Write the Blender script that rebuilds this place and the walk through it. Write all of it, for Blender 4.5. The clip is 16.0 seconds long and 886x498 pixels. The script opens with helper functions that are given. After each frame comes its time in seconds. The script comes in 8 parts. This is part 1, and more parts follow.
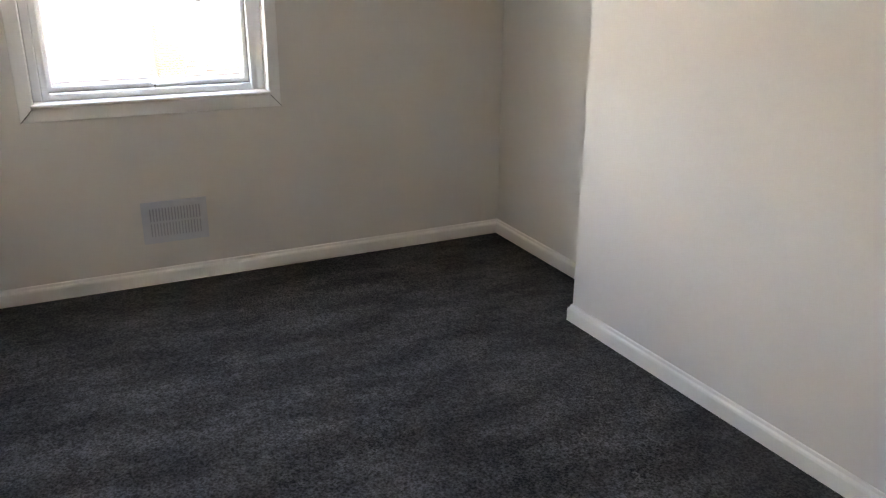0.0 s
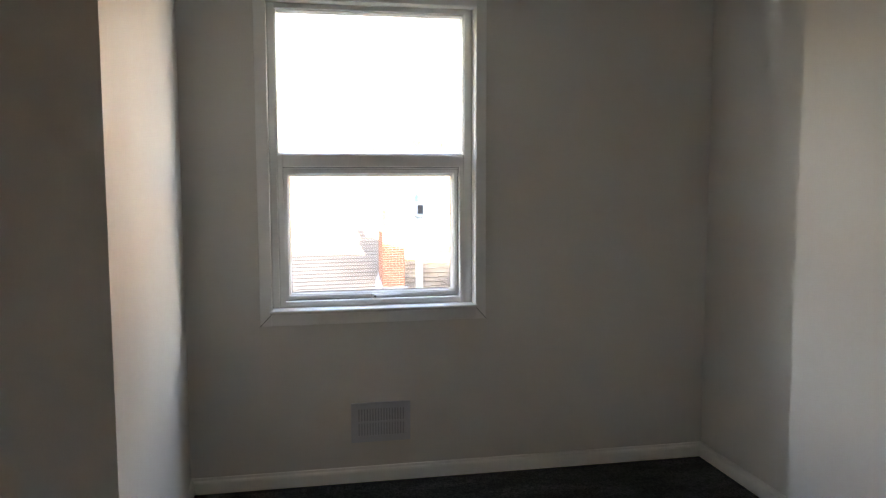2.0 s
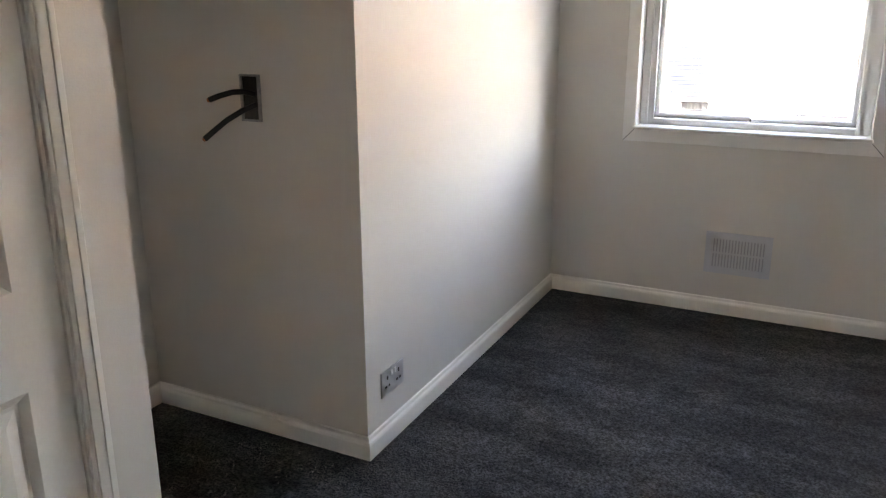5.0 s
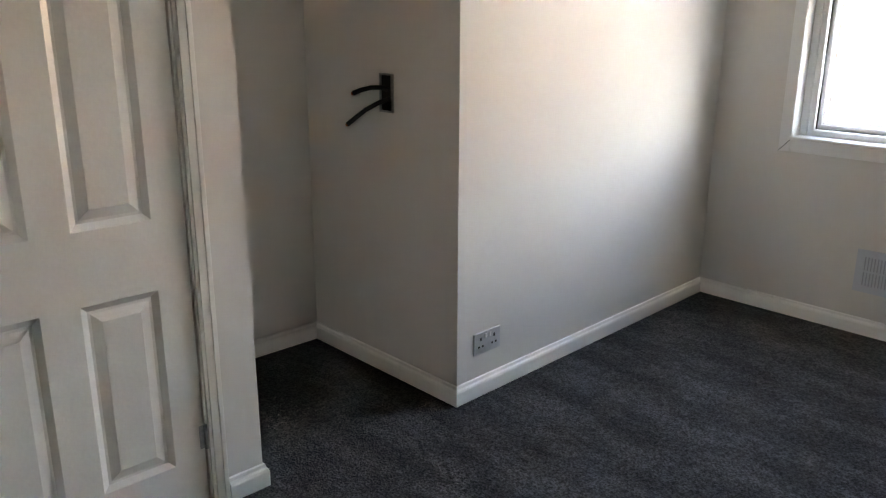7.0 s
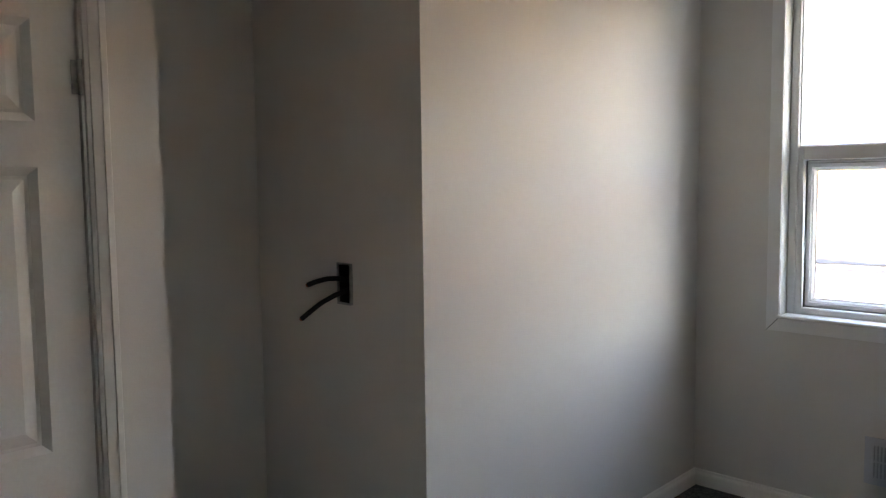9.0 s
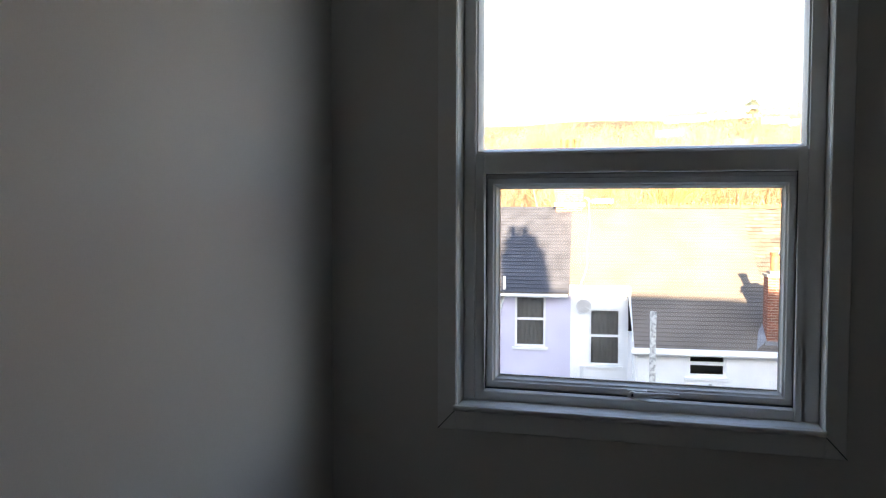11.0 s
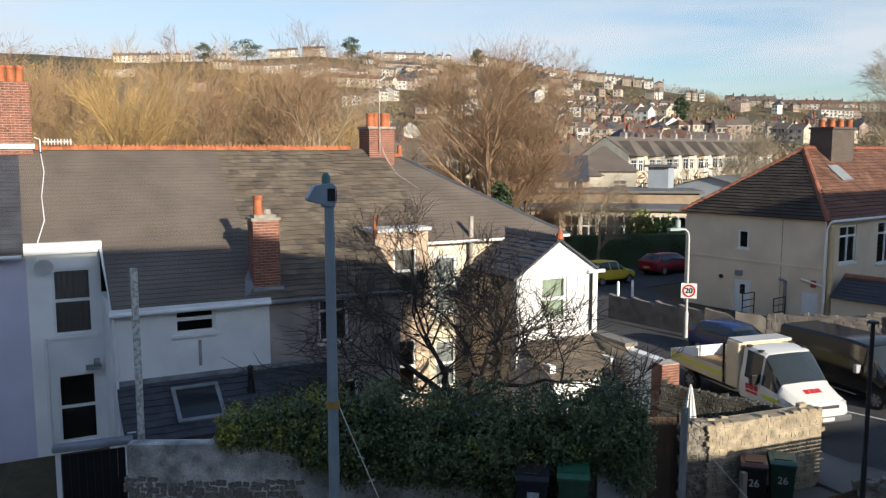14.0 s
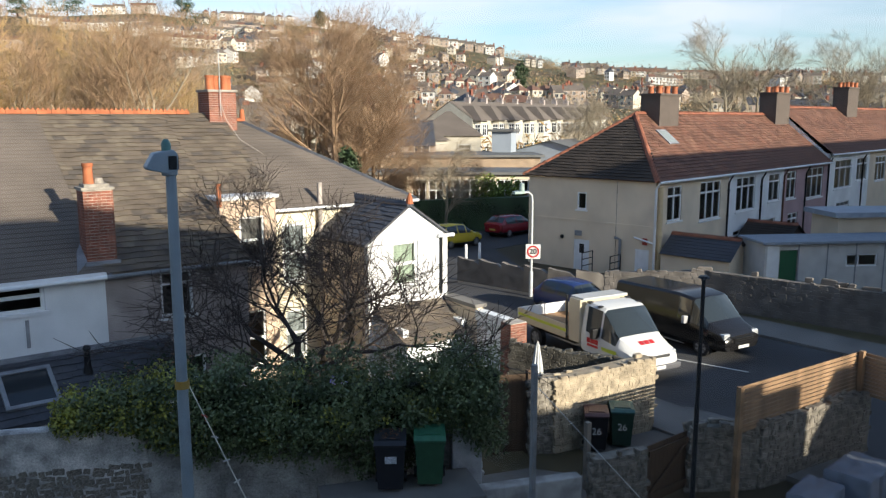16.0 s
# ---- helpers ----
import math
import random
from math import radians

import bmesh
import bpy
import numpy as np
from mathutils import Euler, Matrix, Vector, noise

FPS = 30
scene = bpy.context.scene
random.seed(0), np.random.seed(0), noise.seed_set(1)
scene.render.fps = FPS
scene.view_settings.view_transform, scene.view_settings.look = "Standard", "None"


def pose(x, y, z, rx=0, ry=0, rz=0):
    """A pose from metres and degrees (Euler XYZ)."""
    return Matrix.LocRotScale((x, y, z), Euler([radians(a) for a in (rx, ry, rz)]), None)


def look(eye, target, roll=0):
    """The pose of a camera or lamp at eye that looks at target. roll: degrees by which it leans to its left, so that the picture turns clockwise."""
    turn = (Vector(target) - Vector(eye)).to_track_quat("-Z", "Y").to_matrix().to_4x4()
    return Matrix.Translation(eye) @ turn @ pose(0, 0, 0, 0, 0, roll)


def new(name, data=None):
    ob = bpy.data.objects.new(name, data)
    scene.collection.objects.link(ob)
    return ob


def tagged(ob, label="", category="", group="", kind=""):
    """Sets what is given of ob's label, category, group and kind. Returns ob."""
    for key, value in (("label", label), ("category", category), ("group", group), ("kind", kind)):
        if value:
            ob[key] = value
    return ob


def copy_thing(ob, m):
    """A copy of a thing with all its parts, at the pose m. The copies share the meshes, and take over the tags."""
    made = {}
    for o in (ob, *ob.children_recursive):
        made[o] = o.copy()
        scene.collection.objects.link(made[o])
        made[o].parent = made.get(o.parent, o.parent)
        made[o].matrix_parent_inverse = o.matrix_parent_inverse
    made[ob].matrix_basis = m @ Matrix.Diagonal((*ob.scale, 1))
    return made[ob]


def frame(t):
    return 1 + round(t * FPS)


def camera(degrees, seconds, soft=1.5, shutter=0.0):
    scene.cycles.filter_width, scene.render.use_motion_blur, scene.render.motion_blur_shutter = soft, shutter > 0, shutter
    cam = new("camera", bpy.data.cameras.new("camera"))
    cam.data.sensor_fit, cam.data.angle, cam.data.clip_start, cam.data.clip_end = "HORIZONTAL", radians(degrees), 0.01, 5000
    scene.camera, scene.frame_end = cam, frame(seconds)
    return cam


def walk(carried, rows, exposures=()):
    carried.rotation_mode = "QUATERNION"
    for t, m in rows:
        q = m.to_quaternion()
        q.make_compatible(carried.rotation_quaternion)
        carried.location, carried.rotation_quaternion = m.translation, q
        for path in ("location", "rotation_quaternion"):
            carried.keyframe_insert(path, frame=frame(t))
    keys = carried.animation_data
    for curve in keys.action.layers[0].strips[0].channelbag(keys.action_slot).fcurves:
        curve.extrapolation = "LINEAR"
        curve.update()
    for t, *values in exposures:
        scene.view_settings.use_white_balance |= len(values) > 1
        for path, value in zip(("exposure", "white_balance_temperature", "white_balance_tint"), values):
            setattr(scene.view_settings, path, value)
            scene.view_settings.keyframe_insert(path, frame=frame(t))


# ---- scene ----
cam = camera(57.8, 16.0, soft=1.25)

PATH = [
    (0, (-0.263, -3.822, 1.467), (0.568, -2.135, 0.787), 0.5),
    (0.5, (-0.289, -3.884, 1.505), (0.366, -2.091, 0.908), 0.3),
    (1, (-0.274, -3.909, 1.527), (0.256, -2.035, 1.069), 0.1),
    (1.5, (-0.263, -3.923, 1.543), (0.188, -1.999, 1.236), -0.1),
    (2, (-0.265, -3.932, 1.549), (0.125, -1.98, 1.353), -0.1),
    (2.5, (-0.242, -3.93, 1.555), (0.101, -1.963, 1.449), -0.2),
    (3, (-0.175, -3.929, 1.54), (0.114, -1.95, 1.502), -0.4),
    (3.5, (-0.101, -3.908, 1.471), (-0.073, -1.909, 1.435), -0.3),
    (4, (0.086, -3.868, 1.433), (-0.29, -1.919, 1.194), -0.1),
    (4.5, (0.328, -3.867, 1.403), (-0.323, -2.035, 0.934), -0.2),
    (5, (0.615, -3.878, 1.389), (-0.26, -2.169, 0.826), -0.2),
    (5.2, (0.72, -3.857, 1.372), (-0.241, -2.2, 0.797), -0.4),
    (7.3, (1.37, -3.865, 1.446), (-0.069, -2.579, 0.92), -0.3),
    (7.5, (1.392, -3.865, 1.451), (-0.073, -2.582, 0.994), -0.5),
    (8, (1.373, -3.847, 1.465), (-0.122, -2.551, 1.175), -0.4),
    (8.2, (1.337, -3.826, 1.478), (-0.158, -2.522, 1.229), -0.3),
    (10.3, (0.571, -2.875, 1.495), (-0.377, -1.118, 1.387), -0.5),
    (10.5, (0.471, -2.709, 1.502), (-0.369, -0.897, 1.395), -0.1),
    (11, (0.292, -2.308, 1.455), (-0.258, -0.388, 1.356), 0.1),
    (11.5, (0.147, -1.891, 1.474), (-0.156, 0.083, 1.373), 0.1),
    (12, (-0.006, -1.466, 1.474), (-0.091, 0.529, 1.37), 0.0),
    (12.5, (-0.087, -1.031, 1.447), (0.039, 0.962, 1.34), -0.1),
    (13, (-0.122, -0.663, 1.441), (0.176, 1.311, 1.316), 0.1),
    (13.5, (-0.164, -0.4, 1.409), (0.323, 1.532, 1.233), 0.0),
    (14, (-0.161, -0.183, 1.385), (0.559, 1.668, 1.148), -0.1),
    (14.5, (-0.166, -0.083, 1.381), (0.718, 1.687, 1.093), 0.0),
    (15, (-0.182, -0.04, 1.388), (0.785, 1.683, 1.08), 0.0),
    (15.5, (-0.185, -0.034, 1.416), (0.837, 1.656, 1.101), 0.0),
    (16, (-0.165, -0.032, 1.391), (0.885, 1.638, 1.068), 0.0),
]
scene.render.film_transparent = False
PATH_ROWS = [(t, look(e, g, r)) for t, e, g, r in PATH]
EXPOSURES = [(0, 6.30, 10400, 20), (1.0, 5.70, 10200, 17), (1.5, 5.18, 10000, 17), (2.5, 5.10, 9000, 17), (3.0, 4.2, 8100, 20), (3.6, 3.4, 7700, 20), (4.2, 4.98, 8500, 20), (5.0, 6.25, 9900, 20), (7.5, 6.1, 9500, 17), (8.2, 5.88, 9300, 17), (10.3, 4.0, 8300, 17), (11.0, 3.15, 7800, 14), (12.0, 1.95, 7150, 14), (12.5, 1.61, 6900, 14), (13.5, 0.90, 6700, 12), (14.5, 0.42, 6300, 7), (15.0, 0.66, 6320, 7), (16.0, 0.85, 6350, 7)]
walk(cam, PATH_ROWS, EXPOSURES)

# ---- world and sun ----
SUN_TO = Vector((0.26, -0.913, 0.315)).normalized()
world = bpy.data.worlds.new("sky")
scene.world = world
world.use_nodes = True
wn, wl = world.node_tree.nodes, world.node_tree.links
sky = wn.new("ShaderNodeTexSky")
sky.sky_type = "NISHITA"
sky.sun_disc = False
sky.sun_elevation = math.asin(SUN_TO.z)
sky.sun_rotation = math.atan2(SUN_TO.x, SUN_TO.y)
sky.altitude = 50
w_tc = wn.new("ShaderNodeTexCoord")
w_map = wn.new("ShaderNodeMapping")
w_map.inputs["Scale"].default_value = (1.0, 1.3, 9.0)
w_noise = wn.new("ShaderNodeTexNoise")
w_noise.inputs["Scale"].default_value = 1.7
w_noise.inputs["Detail"].default_value = 9
w_noise.inputs["Roughness"].default_value = 0.58
w_noise.inputs["Distortion"].default_value = 0.5
w_ramp = wn.new("ShaderNodeValToRGB")
w_ramp.color_ramp.elements[0].position = 0.36
w_ramp.color_ramp.elements[1].position = 0.62
w_ramp.color_ramp.elements[1].color = (0.9, 0.9, 0.9, 1)
w_mix = wn.new("ShaderNodeMixRGB")
w_mix.inputs["Color2"].default_value = (4.5, 4.75, 5.2, 1)
wl.new(w_tc.outputs["Generated"], w_map.inputs["Vector"])
wl.new(w_map.outputs["Vector"], w_noise.inputs["Vector"])
wl.new(w_noise.outputs["Fac"], w_ramp.inputs["Fac"])
w_sep = wn.new("ShaderNodeSeparateXYZ")
w_high = wn.new("ShaderNodeMapRange")
w_high.inputs["From Min"].default_value, w_high.inputs["From Max"].default_value = 0.22, 0.5
w_high.inputs["To Min"].default_value, w_high.inputs["To Max"].default_value = 1.0, 0.1
w_mul = wn.new("ShaderNodeMath")
w_mul.operation = "MULTIPLY"
wl.new(w_tc.outputs["Generated"], w_sep.inputs["Vector"])
wl.new(w_sep.outputs["Z"], w_high.inputs["Value"])
wl.new(w_ramp.outputs["Color"], w_mul.inputs[0])
wl.new(w_high.outputs["Result"], w_mul.inputs[1])
wl.new(w_mul.outputs["Value"], w_mix.inputs["Fac"])
w_tint = wn.new("ShaderNodeMixRGB")
w_tint.blend_type = "MULTIPLY"
w_tint.inputs["Fac"].default_value = 1.0
w_tint.inputs["Color2"].default_value = (0.76, 0.86, 1.0, 1)
wl.new(sky.outputs["Color"], w_tint.inputs["Color1"])
wl.new(w_tint.outputs["Color"], w_mix.inputs["Color1"])
wl.new(w_mix.outputs["Color"], wn["Background"].inputs["Color"])
wn["Background"].inputs["Strength"].default_value = 0.122

sun_data = bpy.data.lights.new("sun", "SUN")
sun_data.energy, sun_data.angle, sun_data.color = 5.0, radians(0.55), (1.0, 0.88, 0.72)
sun = new("sun", sun_data)
sun.matrix_world = look((0, 0, 60), Vector((0, 0, 60)) - SUN_TO)


# ---- materials ----
def mat(name, col, rough=0.7, metal=0.0, var=0.15, scale=3.0, fine=60.0, bump=0.15, spec=0.4, rand=0.0, col2=None, stretch=(1, 1, 1), ramp=(0.35, 0.65)):
    """Painted, mineral or wooden surface: two scales of noise vary the colour, a third gives the relief."""
    m = bpy.data.materials.new(name)
    m.use_nodes = True
    n, l = m.node_tree.nodes, m.node_tree.links
    b = n["Principled BSDF"]
    tc = n.new("ShaderNodeTexCoord")
    mp = n.new("ShaderNodeMapping")
    mp.inputs["Scale"].default_value = stretch
    l.new(tc.outputs["Object"], mp.inputs["Vector"])
    n1, n2 = n.new("ShaderNodeTexNoise"), n.new("ShaderNodeTexNoise")
    n1.inputs["Scale"].default_value, n1.inputs["Detail"].default_value = scale, 5
    n2.inputs["Scale"].default_value, n2.inputs["Detail"].default_value = fine, 3
    r1 = n.new("ShaderNodeValToRGB")
    r1.color_ramp.elements[0].position, r1.color_ramp.elements[1].position = ramp
    lo = tuple(c * (1 - var) for c in col)
    hi = col2 if col2 else tuple(min(1, c * (1 + var)) for c in col)
    r1.color_ramp.elements[0].color, r1.color_ramp.elements[1].color = (*lo, 1), (*hi, 1)
    mx = n.new("ShaderNodeMixRGB")
    mx.blend_type = "MULTIPLY"
    mx.inputs["Fac"].default_value = min(1.0, var * 2.2)
    l.new(mp.outputs["Vector"], n1.inputs["Vector"])
    l.new(mp.outputs["Vector"], n2.inputs["Vector"])
    l.new(n1.outputs["Fac"], r1.inputs["Fac"])
    l.new(r1.outputs["Color"], mx.inputs["Color1"])
    l.new(n2.outputs["Color"], mx.inputs["Color2"])
    g = n.new("ShaderNodeHueSaturation")
    g.inputs["Saturation"].default_value = 0.0
    g.inputs["Value"].default_value = 1.7
    l.new(n2.outputs["Color"], g.inputs["Color"])
    l.new(g.outputs["Color"], mx.inputs["Color2"])
    last = mx.outputs["Color"]
    if rand:
        oi = n.new("ShaderNodeObjectInfo")
        hs = n.new("ShaderNodeHueSaturation")
        mr = n.new("ShaderNodeMapRange")
        mr.inputs["To Min"].default_value, mr.inputs["To Max"].default_value = 1 - rand, 1 + rand
        l.new(oi.outputs["Random"], mr.inputs["Value"])
        l.new(mr.outputs["Result"], hs.inputs["Value"])
        l.new(last, hs.inputs["Color"])
        last = hs.outputs["Color"]
    l.new(last, b.inputs["Base Color"])
    b.inputs["Roughness"].default_value, b.inputs["Metallic"].default_value = rough, metal
    b.inputs["Specular IOR Level"].default_value = spec
    if bump:
        bp = n.new("ShaderNodeBump")
        bp.inputs["Strength"].default_value, bp.inputs["Distance"].default_value = bump, 0.01
        l.new(n2.outputs["Fac"], bp.inputs["Height"])
        l.new(bp.outputs["Normal"], b.inputs["Normal"])
    return m


def glass_mat(name, tint=(0.96, 0.97, 0.97)):
    m = bpy.data.materials.new(name)
    m.use_nodes = True
    n, l = m.node_tree.nodes, m.node_tree.links
    n.remove(n["Principled BSDF"])
    tr, gl, fr, mx = n.new("ShaderNodeBsdfTransparent"), n.new("ShaderNodeBsdfGlossy"), n.new("ShaderNodeFresnel"), n.new("ShaderNodeMixShader")
    tr.inputs["Color"].default_value = (*tint, 1)
    gl.inputs["Roughness"].default_value = 0.01
    fr.inputs["IOR"].default_value = 1.45
    l.new(fr.outputs["Fac"], mx.inputs["Fac"])
    l.new(tr.outputs["BSDF"], mx.inputs[1])
    l.new(gl.outputs["BSDF"], mx.inputs[2])
    l.new(mx.outputs["Shader"], n["Material Output"].inputs["Surface"])
    return m


PAINT = mat("white_wall_paint", (0.735, 0.715, 0.68), 0.6, var=0.03, scale=1.2, fine=240, bump=0.06)
CEIL = mat("ceiling_paint", (0.74, 0.735, 0.72), 0.7, var=0.03, scale=1.0, fine=200, bump=0.05)
GLOSSW = mat("white_gloss_paint", (0.88, 0.87, 0.84), 0.32, var=0.03, scale=2.0, fine=90, bump=0.03)
UPVC = mat("white_plastic", (0.86, 0.86, 0.85), 0.28, var=0.02, scale=3.0, fine=60, bump=0.01)


def carpet_mat():
    m = bpy.data.materials.new("charcoal_carpet")
    m.use_nodes = True
    n, l = m.node_tree.nodes, m.node_tree.links
    p = n["Principled BSDF"]
    tc = n.new("ShaderNodeTexCoord")
    tuft, pile, brush = n.new("ShaderNodeTexNoise"), n.new("ShaderNodeTexNoise"), n.new("ShaderNodeTexNoise")
    tuft.inputs["Scale"].default_value, tuft.inputs["Detail"].default_value = 135, 3
    pile.inputs["Scale"].default_value, pile.inputs["Detail"].default_value = 38, 4
    brush.inputs["Scale"].default_value, brush.inputs["Detail"].default_value = 2.6, 4
    mp = n.new("ShaderNodeMapping")
    mp.inputs["Rotation"].default_value = (0, 0, radians(28))
    mp.inputs["Scale"].default_value = (1.0, 2.6, 1.0)
    l.new(tc.outputs["Object"], mp.inputs["Vector"])
    l.new(mp.outputs["Vector"], brush.inputs["Vector"])
    for q in (tuft, pile):
        l.new(tc.outputs["Object"], q.inputs["Vector"])
    r1, r2, r3 = n.new("ShaderNodeValToRGB"), n.new("ShaderNodeMapRange"), n.new("ShaderNodeMapRange")
    r1.color_ramp.elements[0].position, r1.color_ramp.elements[1].position = 0.36, 0.66
    r1.color_ramp.elements[0].color, r1.color_ramp.elements[1].color = (0.027, 0.027, 0.028, 1), (0.085, 0.087, 0.092, 1)
    for r, lo, hi, a, c in ((r2, 0.35, 0.65, 0.8, 1.2), (r3, 0.38, 0.66, 0.78, 1.45)):
        r.inputs["From Min"].default_value, r.inputs["From Max"].default_value = lo, hi
        r.inputs["To Min"].default_value, r.inputs["To Max"].default_value = a, c
    l.new(tuft.outputs["Fac"], r1.inputs["Fac"])
    l.new(pile.outputs["Fac"], r2.inputs["Value"])
    l.new(brush.outputs["Fac"], r3.inputs["Value"])
    mu, sc = n.new("ShaderNodeMath"), n.new("ShaderNodeVectorMath")
    mu.operation, sc.operation = "MULTIPLY", "SCALE"
    l.new(r2.outputs["Result"], mu.inputs[0])
    l.new(r3.outputs["Result"], mu.inputs[1])
    l.new(r1.outputs["Color"], sc.inputs[0])
    l.new(mu.outputs["Value"], sc.inputs["Scale"])
    l.new(sc.outputs["Vector"], p.inputs["Base Color"])
    p.inputs["Roughness"].default_value = 1.0
    p.inputs["Specular IOR Level"].default_value = 0.1
    bp = n.new("ShaderNodeBump")
    bp.inputs["Strength"].default_value, bp.inputs["Distance"].default_value = 1.0, 0.008
    l.new(tuft.outputs["Fac"], bp.inputs["Height"])
    l.new(bp.outputs["Normal"], p.inputs["Normal"])
    return m


CARPET = carpet_mat()
BLACKPL = mat("black_cable_plastic", (0.012, 0.012, 0.013), 0.45, var=0.1, bump=0.02)
COPPER = mat("copper_core", (0.45, 0.2, 0.1), 0.35, 1.0, var=0.1)
STEEL = mat("galvanised_steel", (0.42, 0.43, 0.44), 0.45, 0.9, var=0.15, scale=30)
DARKHOLE = mat("dark_recess", (0.05, 0.045, 0.04), 0.9, var=0.2)
GLASS = glass_mat("clear_glass")
PANE = glass_mat("window_glass", (0.8, 0.84, 0.84))
RENDERW = mat("white_render", (0.79, 0.80, 0.80), 0.8, var=0.08, scale=0.8, fine=40, bump=0.25)
RENDERC = mat("cream_render", (0.72, 0.60, 0.45), 0.85, var=0.09, scale=0.7, fine=45, bump=0.25)
RENDERY = mat("pale_cream_render_old", (0.72, 0.65, 0.50), 0.85, var=0.12, scale=0.9, fine=45, bump=0.3)
RENDERP = mat("peach_render", (0.66, 0.50, 0.37), 0.85, var=0.12, scale=0.9, fine=45, bump=0.25)
RENDERG = mat("grey_pebbledash", (0.36, 0.31, 0.29), 0.9, var=0.22, scale=1.2, fine=55, bump=0.5)
RENDERL = mat("lilac_render", (0.55, 0.535, 0.66), 0.85, var=0.06, scale=0.9, fine=45, bump=0.2)
RENDERM = mat("mauve_render", (0.42, 0.29, 0.30), 0.85, var=0.1, scale=0.9, fine=45, bump=0.2)
SLATEA = mat("grey_brown_slate", (0.142, 0.118, 0.098), 0.75, var=0.16, scale=0.7, fine=25, bump=0.25)
SLATEB = mat("lichened_slate", (0.135, 0.108, 0.082), 0.85, var=0.2, scale=2.0, fine=16, bump=0.4)
SLATEL = mat("pale_lichened_slate", (0.165, 0.136, 0.102), 0.88, var=0.22, scale=5, fine=20, bump=0.4)
SLATEK = mat("dark_old_slate", (0.098, 0.082, 0.068), 0.85, var=0.22, scale=5, fine=20, bump=0.4)
SLATED = mat("dark_slate", (0.06, 0.063, 0.074), 0.6, var=0.22, scale=2.5, fine=20, bump=0.3)
TILERED = mat("red_brown_roof_tile", (0.145, 0.068, 0.045), 0.85, var=0.35, scale=1.1, fine=18, bump=0.4)
TILEREDL = mat("pale_worn_roof_tile", (0.18, 0.095, 0.064), 0.88, var=0.3, scale=2, fine=18, bump=0.4)
TILEREDK = mat("dark_worn_roof_tile", (0.12, 0.06, 0.042), 0.85, var=0.35, scale=2, fine=18, bump=0.4)
TILEDK = mat("mossy_shaded_brown_tile", (0.044, 0.034, 0.027), 0.9, var=0.4, scale=1.3, fine=14, bump=0.5)
TERRA = mat("terracotta", (0.40, 0.13, 0.055), 0.75, var=0.25, scale=4, fine=50, bump=0.2)
BRICK = mat("red_brick", (0.225, 0.082, 0.053), 0.85, var=0.35, scale=5, fine=60, bump=0.4)
MORTAR = mat("lime_mortar", (0.42, 0.38, 0.33), 0.95, var=0.2, scale=6, fine=50, bump=0.4)
LEAD = mat("grey_lead", (0.22, 0.23, 0.25), 0.6, var=0.2, scale=3)
POLEG = mat("grey_pole_paint", (0.27, 0.32, 0.36), 0.45, 0.2, var=0.1, scale=3)
BLACKM = mat("black_metal", (0.014, 0.015, 0.017), 0.45, 0.3, var=0.15)
ASPHALT = mat("asphalt", (0.055, 0.055, 0.058), 0.9, var=0.25, scale=0.5, fine=45, bump=0.4)
PAVING = mat("concrete_paving", (0.17, 0.16, 0.145), 0.9, var=0.2, scale=0.8, fine=30, bump=0.3)
EARTH = mat("earth_and_scrub", (0.115, 0.088, 0.05), 0.95, var=0.4, scale=0.035, fine=2.2, bump=0.3, col2=(0.11, 0.10, 0.045))
STONE = mat("rubble_stone", (0.20, 0.18, 0.15), 0.9, var=0.5, scale=6.0, fine=24, bump=0.8, rand=0.12)
# pale sandy rubble; the stub wall's sunlit warmth is put in the colour
STONEL = mat("sunlit_sandy_rubble", (0.36, 0.30, 0.215), 0.92, var=0.3, scale=4.0, fine=26, bump=0.8)
STONEP = mat("whitewashed_old_mortar", (0.46, 0.44, 0.41), 0.95, var=0.45, scale=2.2, fine=24, bump=0.7)
STONEQ = mat("part_rendered_rubble", (0.34, 0.33, 0.31), 0.95, var=0.4, scale=1.6, fine=24, bump=0.7)
STONEJ = mat("stone_joint", (0.21, 0.19, 0.155), 0.95, var=0.4, scale=5, fine=30, bump=0.5)
BLOCK = mat("weathered_blockwork", (0.16, 0.145, 0.13), 0.92, var=0.3, scale=2.2, fine=25, bump=0.5, rand=0.15)
LEAF = mat("ivy_leaf", (0.085, 0.125, 0.05), 0.42, var=0.4, scale=2.0, fine=9, bump=0.1, spec=0.5, col2=(0.16, 0.20, 0.085))
LEAFY = mat("yellow_green_leaf", (0.30, 0.30, 0.06), 0.5, var=0.3, scale=3, fine=9, bump=0.1)
LEAFD = mat("evergreen_foliage", (0.035, 0.06, 0.025), 0.7, var=0.4, scale=0.8, fine=5, bump=0.2)
LEAFB = mat("bright_shrub_leaf", (0.16, 0.22, 0.04), 0.6, var=0.3, scale=1.5, fine=6, bump=0.1)
BARK = mat("dark_bark", (0.055, 0.043, 0.037), 0.9, var=0.35, scale=8, fine=40, bump=0.6)
TWIG = mat("winter_twigs", (0.29, 0.19, 0.115), 0.9, var=0.3, scale=0.6, fine=4, bump=0.0)
TWIGO = mat("ochre_willow_twigs", (0.42, 0.28, 0.115), 0.9, var=0.3, scale=0.6, fine=4, bump=0.0)
TWIGG = mat("grey_twigs", (0.30, 0.25, 0.18), 0.9, var=0.3, scale=0.6, fine=4, bump=0.0)
TIMBER = mat("orange_fence_timber", (0.33, 0.19, 0.09), 0.75, var=0.25, scale=3, fine=40, bump=0.3, stretch=(1, 1, 8), rand=0.1)
